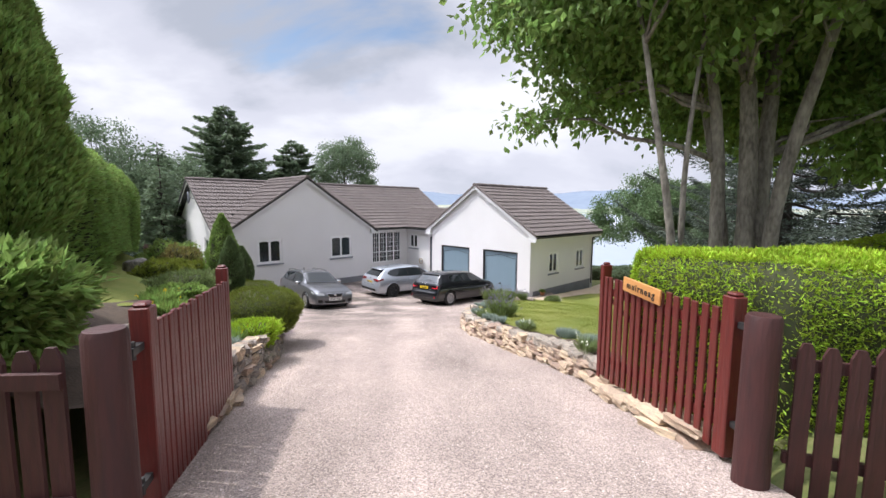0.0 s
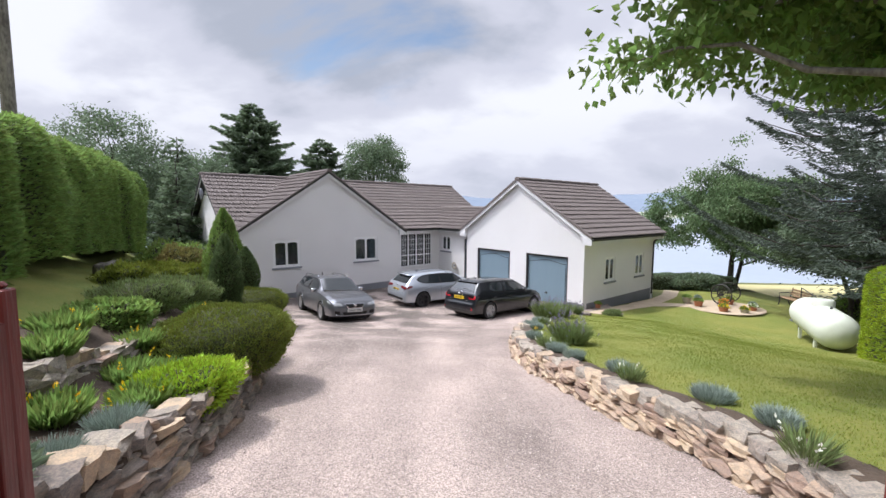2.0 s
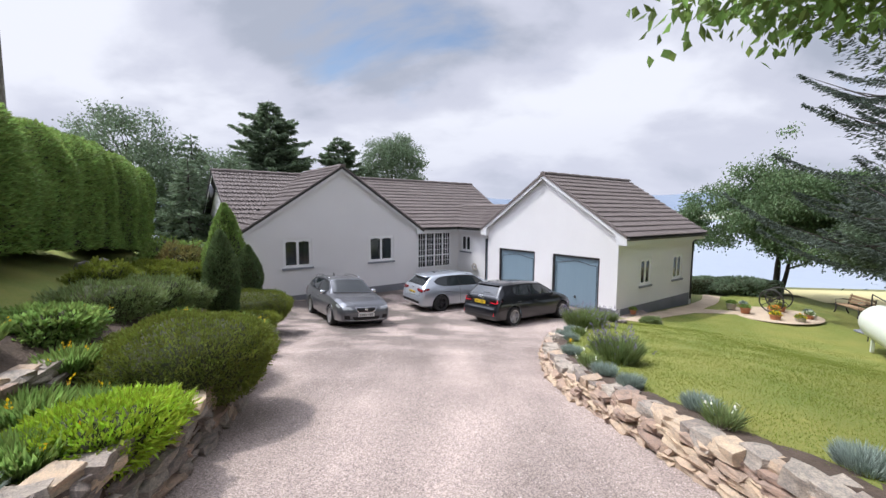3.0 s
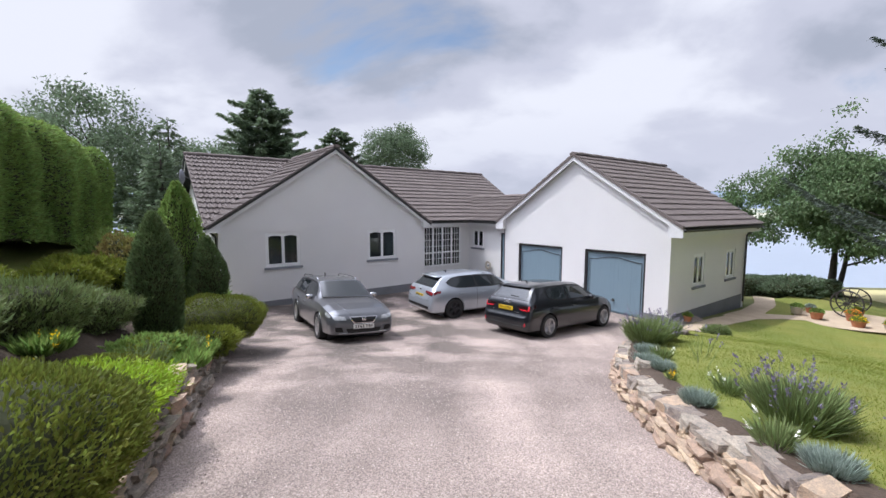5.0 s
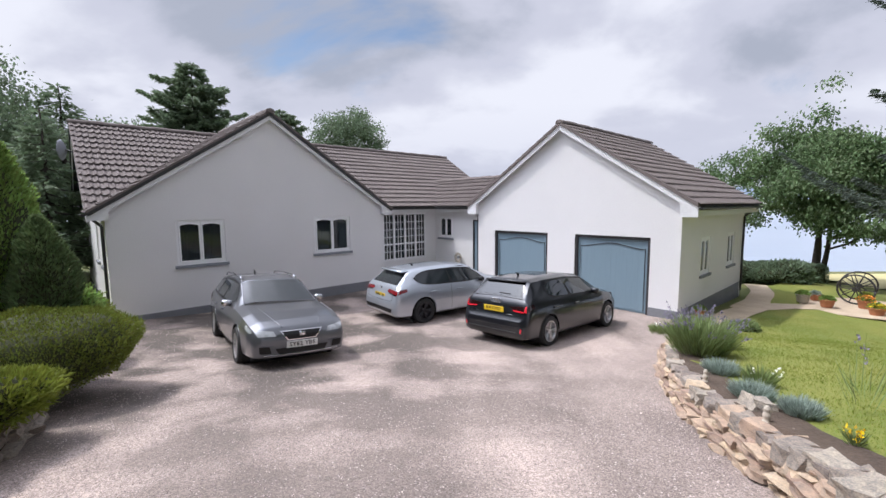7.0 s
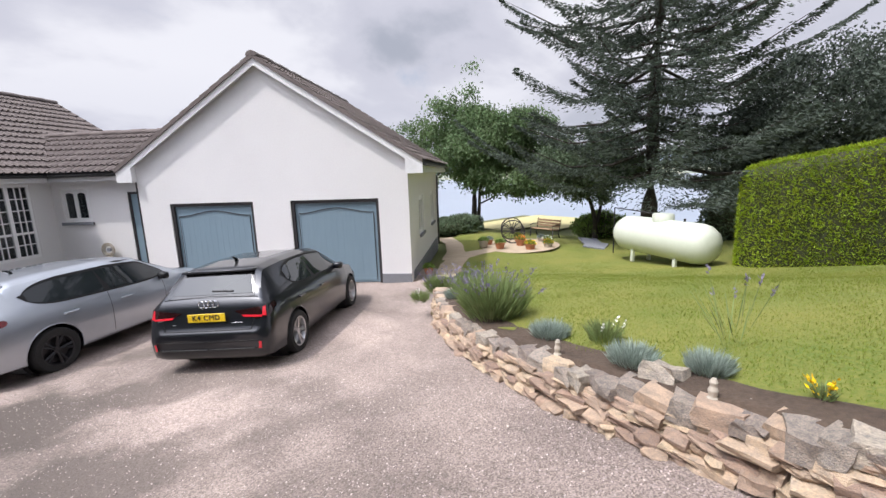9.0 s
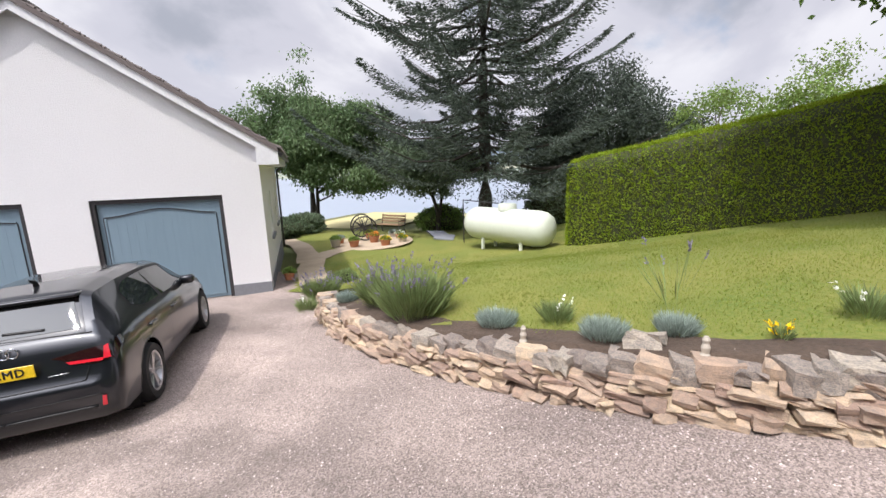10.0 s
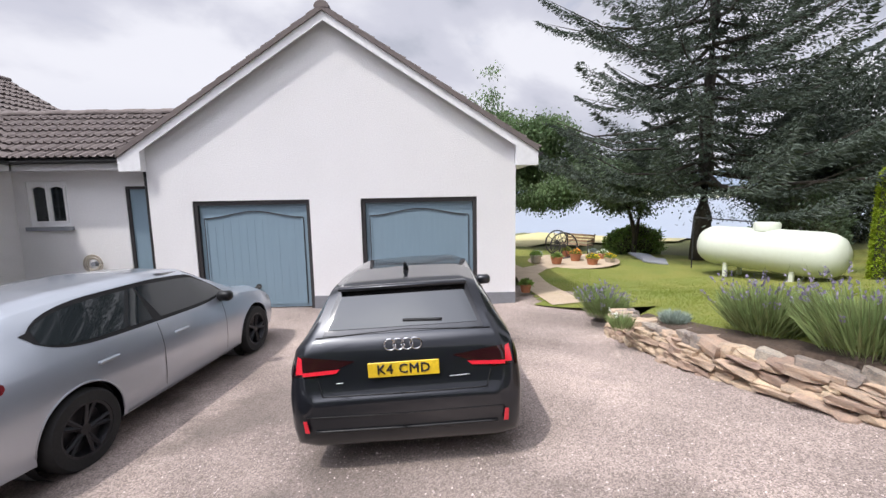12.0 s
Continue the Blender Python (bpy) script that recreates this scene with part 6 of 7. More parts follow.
tube(bm, (1.95, 0.1, 0), (1.95, 0.1, 1.55), 0.018, 0.018, 8)
tube(bm, (1.95, 0.1, 1.55), (0.3, 0.1, 1.50), 0.018, 0.018, 8)
part("pipe", bm, M_BLACKPLASTIC, tk, "thin supply pipe")

# ---- bench, pots, wheel on the patio ----
M_BENCH = mat("weathered_bench_slats", (0.36, 0.24, 0.14), 0.75, (0.26, 0.17, 0.10), fine=30, coarse=3, stretch=(0.2, 1, 1))
M_IRON = mat("black_cast_iron", (0.025, 0.024, 0.024), 0.5, (0.04, 0.035, 0.03))
M_TERRA = mat("terracotta", (0.42, 0.17, 0.08), 0.8, (0.33, 0.13, 0.07), fine=20, coarse=3)
M_POTPALE = mat("pale_stoneware", (0.45, 0.40, 0.33), 0.75, (0.36, 0.32, 0.27), fine=20, coarse=3)
bz = right_z(15.55, 24.35) + 0.02
bn = thing("garden_bench", pose(15.55, 24.35, bz, 0, 0, -96), "garden bench with wooden slats and black iron ends", "bench")
for k in range(4):
    part("seat_slat", boxes((-0.75, -0.22 + 0.12 * k, 0.42, 0.75, -0.12 + 0.12 * k, 0.445), bevel=0.004), M_BENCH, bn)
for k in range(3):
    ob = part("back_slat", boxes((-0.75, 0.27 + 0.03 * k, 0.52 + 0.13 * k, 0.75, 0.295 + 0.03 * k, 0.62 + 0.13 * k), bevel=0.004), M_BENCH, bn)
for sx in (-0.72, 0.72):
    bm = bmesh.new()
    limb(bm, [(sx, -0.26, 0), (sx, -0.2, 0.2), (sx, -0.22, 0.42), (sx, 0.0, 0.40), (sx, 0.26, 0.43), (sx, 0.33, 0.65), (sx, 0.38, 0.92)], 0.03, 0.022, 8)
    limb(bm, [(sx, 0.3, 0), (sx, 0.2, 0.2), (sx, 0.24, 0.43)], 0.03, 0.025, 8)
    limb(bm, [(sx, -0.22, 0.42), (sx, -0.25, 0.62), (sx, 0.05, 0.66), (sx, 0.33, 0.64)], 0.022, 0.02, 8)
    part("iron_end", bm, M_IRON, bn, "black cast iron bench end", smooth=True)


def pot(x, y, r, h, mt, plant, fl, label):
    z = right_z(x, y) + 0.075
    p = thing("plant_pot", pose(x, y, z), label, "plant pot", group="pots on the patio")
    bm = bmesh.new()
    lathe(bm, [(r * 0.72, 0), (r * 0.92, h * 0.75), (r, h * 0.78), (r * 1.02, h), (r * 0.9, h), (r * 0.85, h * 0.9), (0.02, h * 0.88)], 20)
    part("pot", bm, mt, p, smooth=True, sharp=35)
    n = 420
    d = unit(RNG.normal(size=(n, 3))); d[:, 2] = np.abs(d[:, 2])
    P = d * np.array([r * 0.95, r * 0.95, h * 0.55]) * RNG.uniform(0.4, 1, (n, 1)) + np.array([0, 0, h * 0.9])
    leaves("plant", P, unit(d + RNG.normal(0, 0.4, (n, 3))), 0.07, 0.035, plant, p)
    if fl:
        leaves("flower", P[:150] + d[:150] * 0.03, unit(d[:150] + RNG.normal(0, 0.5, (150, 3))), 0.045, 0.04, fl, p)
    return p


L_RED = leaf_mat("red_orange_flowers", (0.70, 0.16, 0.04), (0.75, 0.35, 0.05), 0.2)
for x, y, r, h, mt, pl, fl, lab in (
        (10.03, 22.41, 0.20, 0.24, M_TERRA, L_HEDGEDK, None, "terracotta pot with green leaves"),
        (9.85, 23.1, 0.20, 0.26, M_POTPALE, L_HEDGEDK, None, "pale stoneware pot with green leaves"),
        (10.56, 21.40, 0.20, 0.24, M_TERRA, L_HEDGEDK, L_FLOWER, "terracotta pot with yellow flowers"),
        (11.0, 22.2, 0.20, 0.26, M_TERRA, L_HEDGEDK, L_RED, "terracotta pot with red flowers by the wheel"),
        (11.25, 21.1, 0.18, 0.22, M_POTPALE, L_HEDGEDK, L_FLOWER, "pale pot with yellow flowers"),
        (11.9, 21.6, 0.17, 0.22, M_TERRA, L_HEDGEDK, L_WHITEFL, "terracotta pot with white flowers"),
        (10.5, 23.4, 0.15, 0.2, M_TERRA, L_GREY, None, "small terracotta pot with silver leaves"),
        (12.2, 22.1, 0.16, 0.2, M_POTPALE, L_GREY, None, "small pale pot with silver leaves"),
        (11.7, 22.9, 0.17, 0.24, M_TERRA, L_GOLD, None, "terracotta pot with golden leaves")):
    pot(x, y, r, h, mt, pl, fl, lab)
pot(4.95, 20.45, 0.13, 0.18, M_TERRA, L_HEDGEDK, None, "small terracotta pot beside the garage corner")
# old iron cart wheels
for x, y, tn in ((11.2, 22.75, -60), (11.9, 23.4, -35)):
    wz = right_z(x, y) + 0.08
    cw = thing("cart_wheel", pose(x, y, wz, 0, 0, tn), "old black iron cart wheel standing on the patio", "wheel")
    bm = bmesh.new()
    ring = [(0.46 * math.cos(2 * math.pi * k / 28), 0, 0.48 + 0.46 * math.sin(2 * math.pi * k / 28)) for k in range(29)]
    limb(bm, ring, 0.028, 0.028, 6)
    part("rim", bm, M_IRON, cw, smooth=True)
    for k in range(10):
        a = 2 * math.pi * k / 10
        bm = bmesh.new()
        tube(bm, (0, 0, 0.48), (0.45 * math.cos(a), 0, 0.48 + 0.45 * math.sin(a)), 0.016, 0.013, 6)
        part("spoke", bm, M_IRON, cw)
    bm = bmesh.new()
    tube(bm, (0, -0.1, 0.48), (0, 0.1, 0.48), 0.07, 0.06, 12)
    part("hub", bm, M_IRON, cw)


# ---- cars ----
def paint(name, c, metal=0.6, coat=1.0):
    m = mat(name, c, 0.30 if metal else 0.5, tuple(k * 0.9 for k in c), fine=400, coarse=2, metal=metal, coat=coat, spec=0.5 if metal else 0.1)
    return m


M_TYRE = mat("black_rubber", (0.016, 0.016, 0.017), 0.8, (0.025, 0.025, 0.025))
M_ALLOY = mat("silver_alloy", (0.55, 0.55, 0.56), 0.3, (0.48, 0.48, 0.5), metal=0.9)
M_ALLOYDK = mat("dark_alloy", (0.05, 0.05, 0.055), 0.35, metal=0.7)
M_LAMPRED = mat("red_lamp_lens", (0.22, 0.006, 0.010), 0.15, (0.14, 0.004, 0.007), fine=30, coarse=6, coat=0.6)
M_LAMPCLEAR = mat("clear_headlamp_lens", (0.42, 0.44, 0.46), 0.1, (0.20, 0.21, 0.22), fine=9, coarse=3, coat=1.0)
M_TRIM = mat("black_trim", (0.012, 0.012, 0.013), 0.45, spec=0.3)
M_CHROME = mat("chrome", (0.7, 0.7, 0.72), 0.12, metal=1.0)
M_PLATEY = mat("yellow_plate", (0.80, 0.55, 0.02), 0.35)
M_PLATEW = mat("white_plate", (0.80, 0.80, 0.78), 0.35)
M_PLATETXT = mat("plate_black", (0.01, 0.01, 0.01), 0.4)
M_GLOSSTRIM = mat("gloss_black_trim", (0.010, 0.010, 0.011), 0.12, coat=0.6)
M_LAMPDARK = mat("smoked_red_lens", (0.022, 0.005, 0.007), 0.12, (0.015, 0.004, 0.005), fine=30, coarse=6, coat=0.8)
M_LAMPGLOW = mat("bright_red_lens", (0.62, 0.02, 0.035), 0.2, (0.5, 0.015, 0.03), coat=0.6)


class Loft:
    """A car's skin from key stations along its length: x, half width, sill, belt, roof height, roof half width."""

    def __init__(self, keys):
        k = np.array(keys, float)
        xs = np.linspace(k[0, 0], k[-1, 0], 241)
        cols = [np.interp(xs, k[:, 0], k[:, c]) for c in range(1, 6)]
        out = []
        for c in cols:
            for it in range(3):
                q = c.copy()
                q[1:-1] = (c[:-2] + 2 * c[1:-1] + c[2:]) / 4
                c = q
            out.append(c)
        self.xs, self.cols = xs, out

    def profile(self, x):
        hw, zs, zb, zr, rw = [float(np.interp(x, self.xs, c)) for c in self.cols]
        h = zr - zb
        m = zb - zs
        return [(hw * 0.80, zs), (hw * 0.965, zs + 0.08 * m), (hw * 0.995, zs + 0.35 * m), (hw, zs + 0.68 * m), (hw * 0.975, zs + 0.84 * m), (hw * 0.935, zb), (rw + (hw * 0.935 - rw) * 0.06, zb + h * 0.86), (rw * 0.80, zb + h * 0.975), (0.0, zr)]

    def at(self, x, k, s=1):
        p = self.profile(x)
        i = min(len(p) - 2, int(k))
        f = k - i
        a, b = p[i], p[i + 1]
        return Vector((x, s * (a[0] + (b[0] - a[0]) * f), a[1] + (b[1] - a[1]) * f))

    def body(self, wheels=(), r=0.3):
        bm = bmesh.new()
        ks = [0, 0.5, 1, 1.5, 2, 2.5, 3, 3.5, 4, 4.5, 5, 5.33, 5.66, 6, 6.25, 6.5, 6.75, 7, 7.33, 7.66, 8]
        xs = self.xs
        rows = []
        for x in xs:
            one = [bm.verts.new(self.at(x, k, 1)) for k in ks]
            two = [bm.verts.new(self.at(x, k, -1)) for k in ks[:-1]]
            rows.append(one + two[::-1])
        n = len(rows[0])
        for a, b in zip(rows, rows[1:]):
            for i in range(n - 1):
                bm.faces.new((a[i], a[i + 1], b[i + 1], b[i]))
            bm.faces.new((a[n - 1], a[0], b[0], b[n - 1]))
        bm.faces.new(rows[0]); bm.faces.new(rows[-1][::-1])
        bmesh.ops.recalc_face_normals(bm, faces=bm.faces)
        for wx in wheels:
            R = r * 1.17
            gone = []
            for f in bm.faces:
                c = f.calc_center_median()
                if math.hypot(c.x - wx, c.z - r) < R - 0.008 and abs(c.y) > 0.4 and abs(f.normal.x) < 0.9:
                    gone.append(f)
            bmesh.ops.delete(bm, geom=gone, context="FACES")
            for v in bm.verts:
                d = math.hypot(v.co.x - wx, v.co.z - r)
                if abs(v.co.y) > 0.4 and 1e-6 < d < R * 1.4 and any(e.is_boundary for e in v.link_edges):
                    v.co.x, v.co.z = wx + (v.co.x - wx) * R / d, r + (v.co.z - r) * R / d
        return bm

    def patch(self, x0, x1, k0, k1, s=1, lift=0.006, nx=10, nk=6, shear=0.0, round_=0.0, ends=None):
        """A thin skin laid on the body between two stations and two profile heights."""
        bm = bmesh.new()
        g = []
        for i in range(nx + 1):
            row = []
            for j in range(nk + 1):
                fk, fx = j / nk, i / nx
                x = x0 + (x1 - x0) * fx + shear * (fk - 0.5)
                k = k0 + (k1 - k0) * fk
                if round_:
                    g0, g1 = ends or (x0, x1)
                    e = max(0.12, 1 - min(1.0, abs(2 * (x - g0) / (g1 - g0) - 1)) ** 6) ** round_
                    k = (k0 + k1) / 2 + (k - (k0 + k1) / 2) * e
                p = self.at(x, k, s)
                e1, e2 = self.at(x + 0.01, k, s) - self.at(x - 0.01, k, s), self.at(x, min(7.99, k + 0.05), s) - self.at(x, k - 0.05, s)
                nn = e1.cross(e2) * -s
                if nn.length > 1e-9:
                    nn.normalize()
                row.append(p + nn * lift)
            g.append(row)
        vs = [[bm.verts.new(p) for p in row] for row in g]
        for i in range(nx):
            for j in range(nk):
                q = (vs[i][j], vs[i + 1][j], vs[i + 1][j + 1], vs[i][j + 1])
                bm.faces.new(q if s > 0 else q[::-1])
        return bm

    def skin_x(self, y, z, rear=True):
        """Where a line along the car at (y, z) first meets the skin, from behind or from before."""
        xs = self.xs if rear else self.xs[::-1]
        prev = float(xs[0])
        for x in xs:
            p = self.profile(x)
            zs = [q[1] for q in p]
            if zs[0] <= z <= zs[-1]:
                if abs(y) <= float(np.interp(z, zs, [q[0] for q in p])):
                    lo, hi = prev, float(x)
                    for it in range(8):
                        mid = (lo + hi) / 2
                        p = self.profile(mid)
                        zs = [q[1] for q in p]
                        inside = zs[0] <= z <= zs[-1] and abs(y) <= float(np.interp(z, zs, [q[0] for q in p]))
                        lo, hi = (lo, mid) if inside else (mid, hi)
                    return hi
            prev = float(x)
        return float(xs[len(xs) // 2])

    def face_patch(self, quad, s, rear=True, lift=0.012, n=8):
        """A thin skin on the tail or nose over a four-cornered outline in (y, z)."""
        bm = bmesh.new()
        vs = []
        (a, b, c, d) = [Vector(q) for q in quad]
        for i in range(n + 1):
            row = []
            for j in range(n + 1):
                q = a.lerp(b, i / n).lerp(d.lerp(c, i / n), j / n)
                x = self.skin_x(q.x, q.y, rear)
                row.append(bm.verts.new((x - lift if rear else x + lift, q.x * s, q.y)))
            vs.append(row)
        for i in range(n):
            for j in range(n):
                bm.faces.new((vs[i][j], vs[i + 1][j], vs[i + 1][j + 1], vs[i][j + 1]))
        bmesh.ops.recalc_face_normals(bm, faces=bm.faces)
        return bm


def wheel(car, x, y, r, spokes, alloy, width=0.20):
    s = 1 if y > 0 else -1
    w = new("wheel")
    w.parent, w.matrix_local = car, pose(x, y, r, 90 * -s, 0, 0)
    bm = bmesh.new()
    lathe(bm, [(r * 0.66, -width / 2), (r * 0.93, -width / 2), (r, -width * 0.32), (r, width * 0.32), (r * 0.93, width / 2), (r * 0.70, width / 2), (r * 0.67, width * 0.36), (r * 0.67, -width * 0.3)], 32)
    part("tyre", bm, M_TYRE, w, smooth=True, sharp=50)
    bm = bmesh.new()
    lathe(bm, [(r * 0.20, 0.0), (r * 0.60, 0.0), (r * 0.685, width * 0.42), (r * 0.705, width * 0.43), (r * 0.70, width * 0.47), (r * 0.63, width * 0.44), (r * 0.56, 0.02), (r * 0.18, 0.015)], 32)
    lathe(bm, [(r * 0.10, 0.0), (r * 0.17, width * 0.25), (r * 0.15, width * 0.36), (0.01, width * 0.38)], 16)
    for k in range(spokes):
        a = 2 * math.pi * k / spokes
        for o in (-0.16, 0.16):
            tube(bm, (0.12 * r * math.cos(a), 0.12 * r * math.sin(a), width * 0.28), (0.66 * r * math.cos(a + o), 0.66 * r * math.sin(a + o), width * 0.36), 0.022, 0.020, 6)
    part("rim", bm, alloy, w, smooth=True, sharp=40)
    return w


def arch(car, lf, x, r, s):
    """The dark wheel well behind the opening; returns its painted lip, which follows the skin."""
    def width(px, pz):
        p = lf.profile(px)
        return float(np.interp(pz, [q[1] for q in p], [q[0] for q in p]))
    y = lf.profile(x)[2][0]
    bm = bmesh.new()
    tube(bm, (x, s * (y - 0.36), r), (x, s * (y - 0.075), r), r * 1.16, r * 1.16, 28, False)
    tube(bm, (x, s * (y - 0.365), r), (x, s * (y - 0.36), r), r * 1.16, r * 1.16, 28)
    part("wheel_well", bm, M_TYRE, car)
    bm = bmesh.new()
    n = 26
    pts = []
    for k in range(n + 1):
        a = radians(-2 + 184 * k / n)
        px, pz = x + r * 1.17 * math.cos(a), r + r * 1.17 * math.sin(a)
        pts.append((px, s * (width(px, pz) - 0.004), pz))
    limb(bm, pts, 0.010, 0.010, 6)
    return bm


def car(m, keys, col, label, wheels, r, spokes, alloy, glass, lamps, plates, extras, name="car", half=0.87):
    """glass: ("side", x0, x1, k0, k1, shear) or ("span", x0, x1, k0)."""
    c = thing(name, m, label, "car")
    lf = Loft(keys)
    part("body", lf.body(wheels, r), col, c, smooth=True, sharp=38)
    ends = [q for g in glass if g[0] == "side" for q in g[1:3]]
    for s in (1, -1):
        part("window_surround", lf.patch(min(ends) - 0.06, max(ends) + 0.05, 5.02, 5.98, s, 0.003, 40, 6, -0.06, 0.7), M_TRIM, c, smooth=True)
    for g in glass:
        if g[0] == "side":
            for s in (1, -1):
                part("window", lf.patch(g[1], g[2], g[3], g[4], s, 0.006, 20, 6, g[5], 0.7, (min(ends) - 0.06, max(ends) + 0.05)), M_CARGLASS, c, smooth=True)
        else:
            # a screen drawn on the tail or nose: half widths and heights of its foot and head
            w0, z0, w1, z1, rear = g[1:]
            for e, lift, mt, nm in ((0.035, 0.006, M_GLOSSTRIM, "screen_surround"), (0.0, 0.012, M_CARGLASS, "rear_screen" if rear else "windscreen")):
                bm = bmesh.new()
                for s in (1, -1):
                    half_bm = lf.face_patch([(0.0, z0 - e), (w0 + e, z0 - e), (w1 + e, z1 + e), (0.0, z1 + e)], s, rear, lift, 12)
                    tmp = bpy.data.meshes.new("half"); half_bm.to_mesh(tmp); half_bm.free()
                    bm.from_mesh(tmp); bpy.data.meshes.remove(tmp)
                bmesh.ops.remove_doubles(bm, verts=bm.verts, dist=0.0005)
                bmesh.ops.recalc_face_normals(bm, faces=bm.faces)
                part(nm, bm, mt, c, smooth=True)
    for x0, x1, k0, k1, mt, nm in lamps:
        for s in (1, -1):
            part(nm, lf.patch(x0, x1, k0, k1, s, 0.010, 10, 5, 0.0, 0.45), mt, c, smooth=True)
    for x in wheels:
        for s in (1, -1):
            hw = lf.profile(x)[2][0]
            lip = arch(c, lf, x, r, s)
            part("arch_lip", lip, col, c, smooth=True)
            wheel(c, x, s * (hw - 0.085), r, spokes, alloy)
    for x, z, txt, mt, ang in plates:
        pl = new("number_plate")
        pl.parent, pl.matrix_local = c, pose(x, 0, z, 0, ang, 0 if x > 0 else 180)
        part("plate", boxes((0, -0.26, -0.055, 0.010, 0.26, 0.055), bevel=0.004), mt, pl)
        if txt:
            letters(txt, 0.098, M_PLATETXT, pl, pose(0.013, 0, 0, 90, 0, 90), 0.001)
        else:
            for k in range(7):
                if k != 4:
                    part("mark", boxes((0.010, -0.22 + 0.064 * k, -0.035, 0.012, -0.18 + 0.064 * k, 0.035)), M_PLATETXT, pl)
    # mirrors and handles
    for s in (1, -1):
        mx, mk = extras["mirror"]
        p = lf.at(mx, mk, s)
        bm = boxes((p.x - 0.07, p.y - s * 0.01, p.z - 0.02, p.x + 0.06, p.y + s * 0.17, p.z + 0.10), bevel=0.03)
        part("mirror", bm, extras.get("mirror_mat", col), c, smooth=True, sharp=50)
        for hx in extras["handles"]:
            p = lf.at(hx, 3.75, s)
            part("door_handle", boxes((p.x - 0.10, p.y - 0.01 * s, p.z - 0.015, p.x + 0.10, p.y + 0.03 * s, p.z + 0.015), bevel=0.008), extras.get("handle_mat", col), c)
        for sx in extras["seams"]:
            part("door_seam", lf.patch(sx, sx + 0.008, 1.3, 4.95, s, 0.0025, 1, 16), M_TRIM, c)
        part("sill_trim", lf.patch(wheels[0] + 0.42, wheels[1] - 0.42, 0.15, 1.1, s, 0.008, 12, 3), M_TRIM, c)
    for layer, (quad, mt, nm, rear) in enumerate(extras.get("faces", ())):
        for s in (1, -1):
            part(nm, lf.face_patch(quad, s, rear, 0.008 + 0.004 * layer), mt, c, smooth=True)
    for bx in extras.get("bars", ()):
        x, y0, y1, z0, z1, mt, nm, dep = bx
        part(nm, boxes((x, y0, z0, x + dep, y1, z1), bevel=min(0.04, 0.3 * min(dep, z1 - z0))), mt, c, smooth=True, sharp=60)
    # rings of a chrome badge, wiper, and seams of the tailgate
    for y, z, rr in extras.get("rings", ()):
        bm = bmesh.new()
        x = lf.skin_x(abs(y), z, True) - 0.012
        limb(bm, [(x, y + rr * math.cos(2 * math.pi * q / 20), z + rr * math.sin(2 * math.pi * q / 20)) for q in range(21)], 0.006, 0.006, 6)
        part("badge_ring", bm, M_CHROME, c, smooth=True)
    for y0, z0, y1, z1, rad, mt, nm in extras.get("lines", ()):
        bm = bmesh.new()
        rear = extras.get("lines_rear", True)
        q = [(y0 + (y1 - y0) * t / 12, z0 + (z1 - z0) * t / 12) for t in range(13)]
        limb(bm, [(lf.skin_x(abs(y), z, rear) + (-0.006 if rear else 0.006), y, z) for y, z in q], rad, rad, 6)
        part(nm, bm, mt, c, smooth=True)
    bm = bmesh.new()
    ax, az = extras["aerial"]
    limb(bm, [(ax, 0, az - 0.03), (ax - 0.02, 0, az + 0.03), (ax - 0.10, 0, az + 0.065)], 0.03, 0.01, 8)
    part("aerial", bm, M_TRIM, c)
    if extras.get("rails"):
        for s in (1, -1):
            y = extras["rails"][2]
            x0, x1 = extras["rails"][:2]
            bm = bmesh.new()
            zt = extras["rails"][3]
            limb(bm, [(x0, s * y, zt - 0.06), (x0 + 0.08, s * y, zt), ((x0 + x1) / 2, s * y, zt + 0.03), (x1 - 0.08, s * y, zt), (x1, s * y, zt - 0.07)], 0.016, 0.016, 8)
            part("roof_rail", bm, M_CHROME, c, "silver roof rail", smooth=True)
    return c


def car_pose(u, v, heading, length):
    """Stand a car on the drive: middle at (u, v), nose along heading in the house's axes, tilted with the ground."""
    w = H(u, v) @ pose(0, 0, 0, 0, 0, heading)
    f = w.to_3x3() @ Vector((1, 0, 0)); l = w.to_3x3() @ Vector((0, 1, 0))
    p = w.translation
    z = lambda q: drive_z(q.x, q.y)
    sf = (z(p + f) - z(p - f)) / 2
    sl = (z(p + l * 0.7) - z(p - l * 0.7)) / 1.4
    X = Vector((f.x, f.y, sf)).normalized()
    Y = Vector((l.x, l.y, sl)); Y = (Y - X * Y.dot(X)).normalized()
    Z = X.cross(Y)
    mm = Matrix((X, Y, Z)).transposed().to_4x4()
    mm.translation = (p.x, p.y, z(p) + 0.004)
    return mm


P_DARK = paint("dark_grey_metallic_paint", (0.011, 0.0125, 0.017), 0.5)
P_SILVER = paint("silver_metallic_paint", (0.50, 0.54, 0.60), 0.6)
P_GREY = paint("grey_metallic_paint", (0.13, 0.135, 0.15), 0.6)


def both(*rows):
    """The same line on both halves of a car."""
    return [r for y0, z0, y1, z1, rad, mt, nm in rows for r in ((y0, z0, y1, z1, rad, mt, nm), (-y0, z0, -y1, z1, rad, mt, nm))]


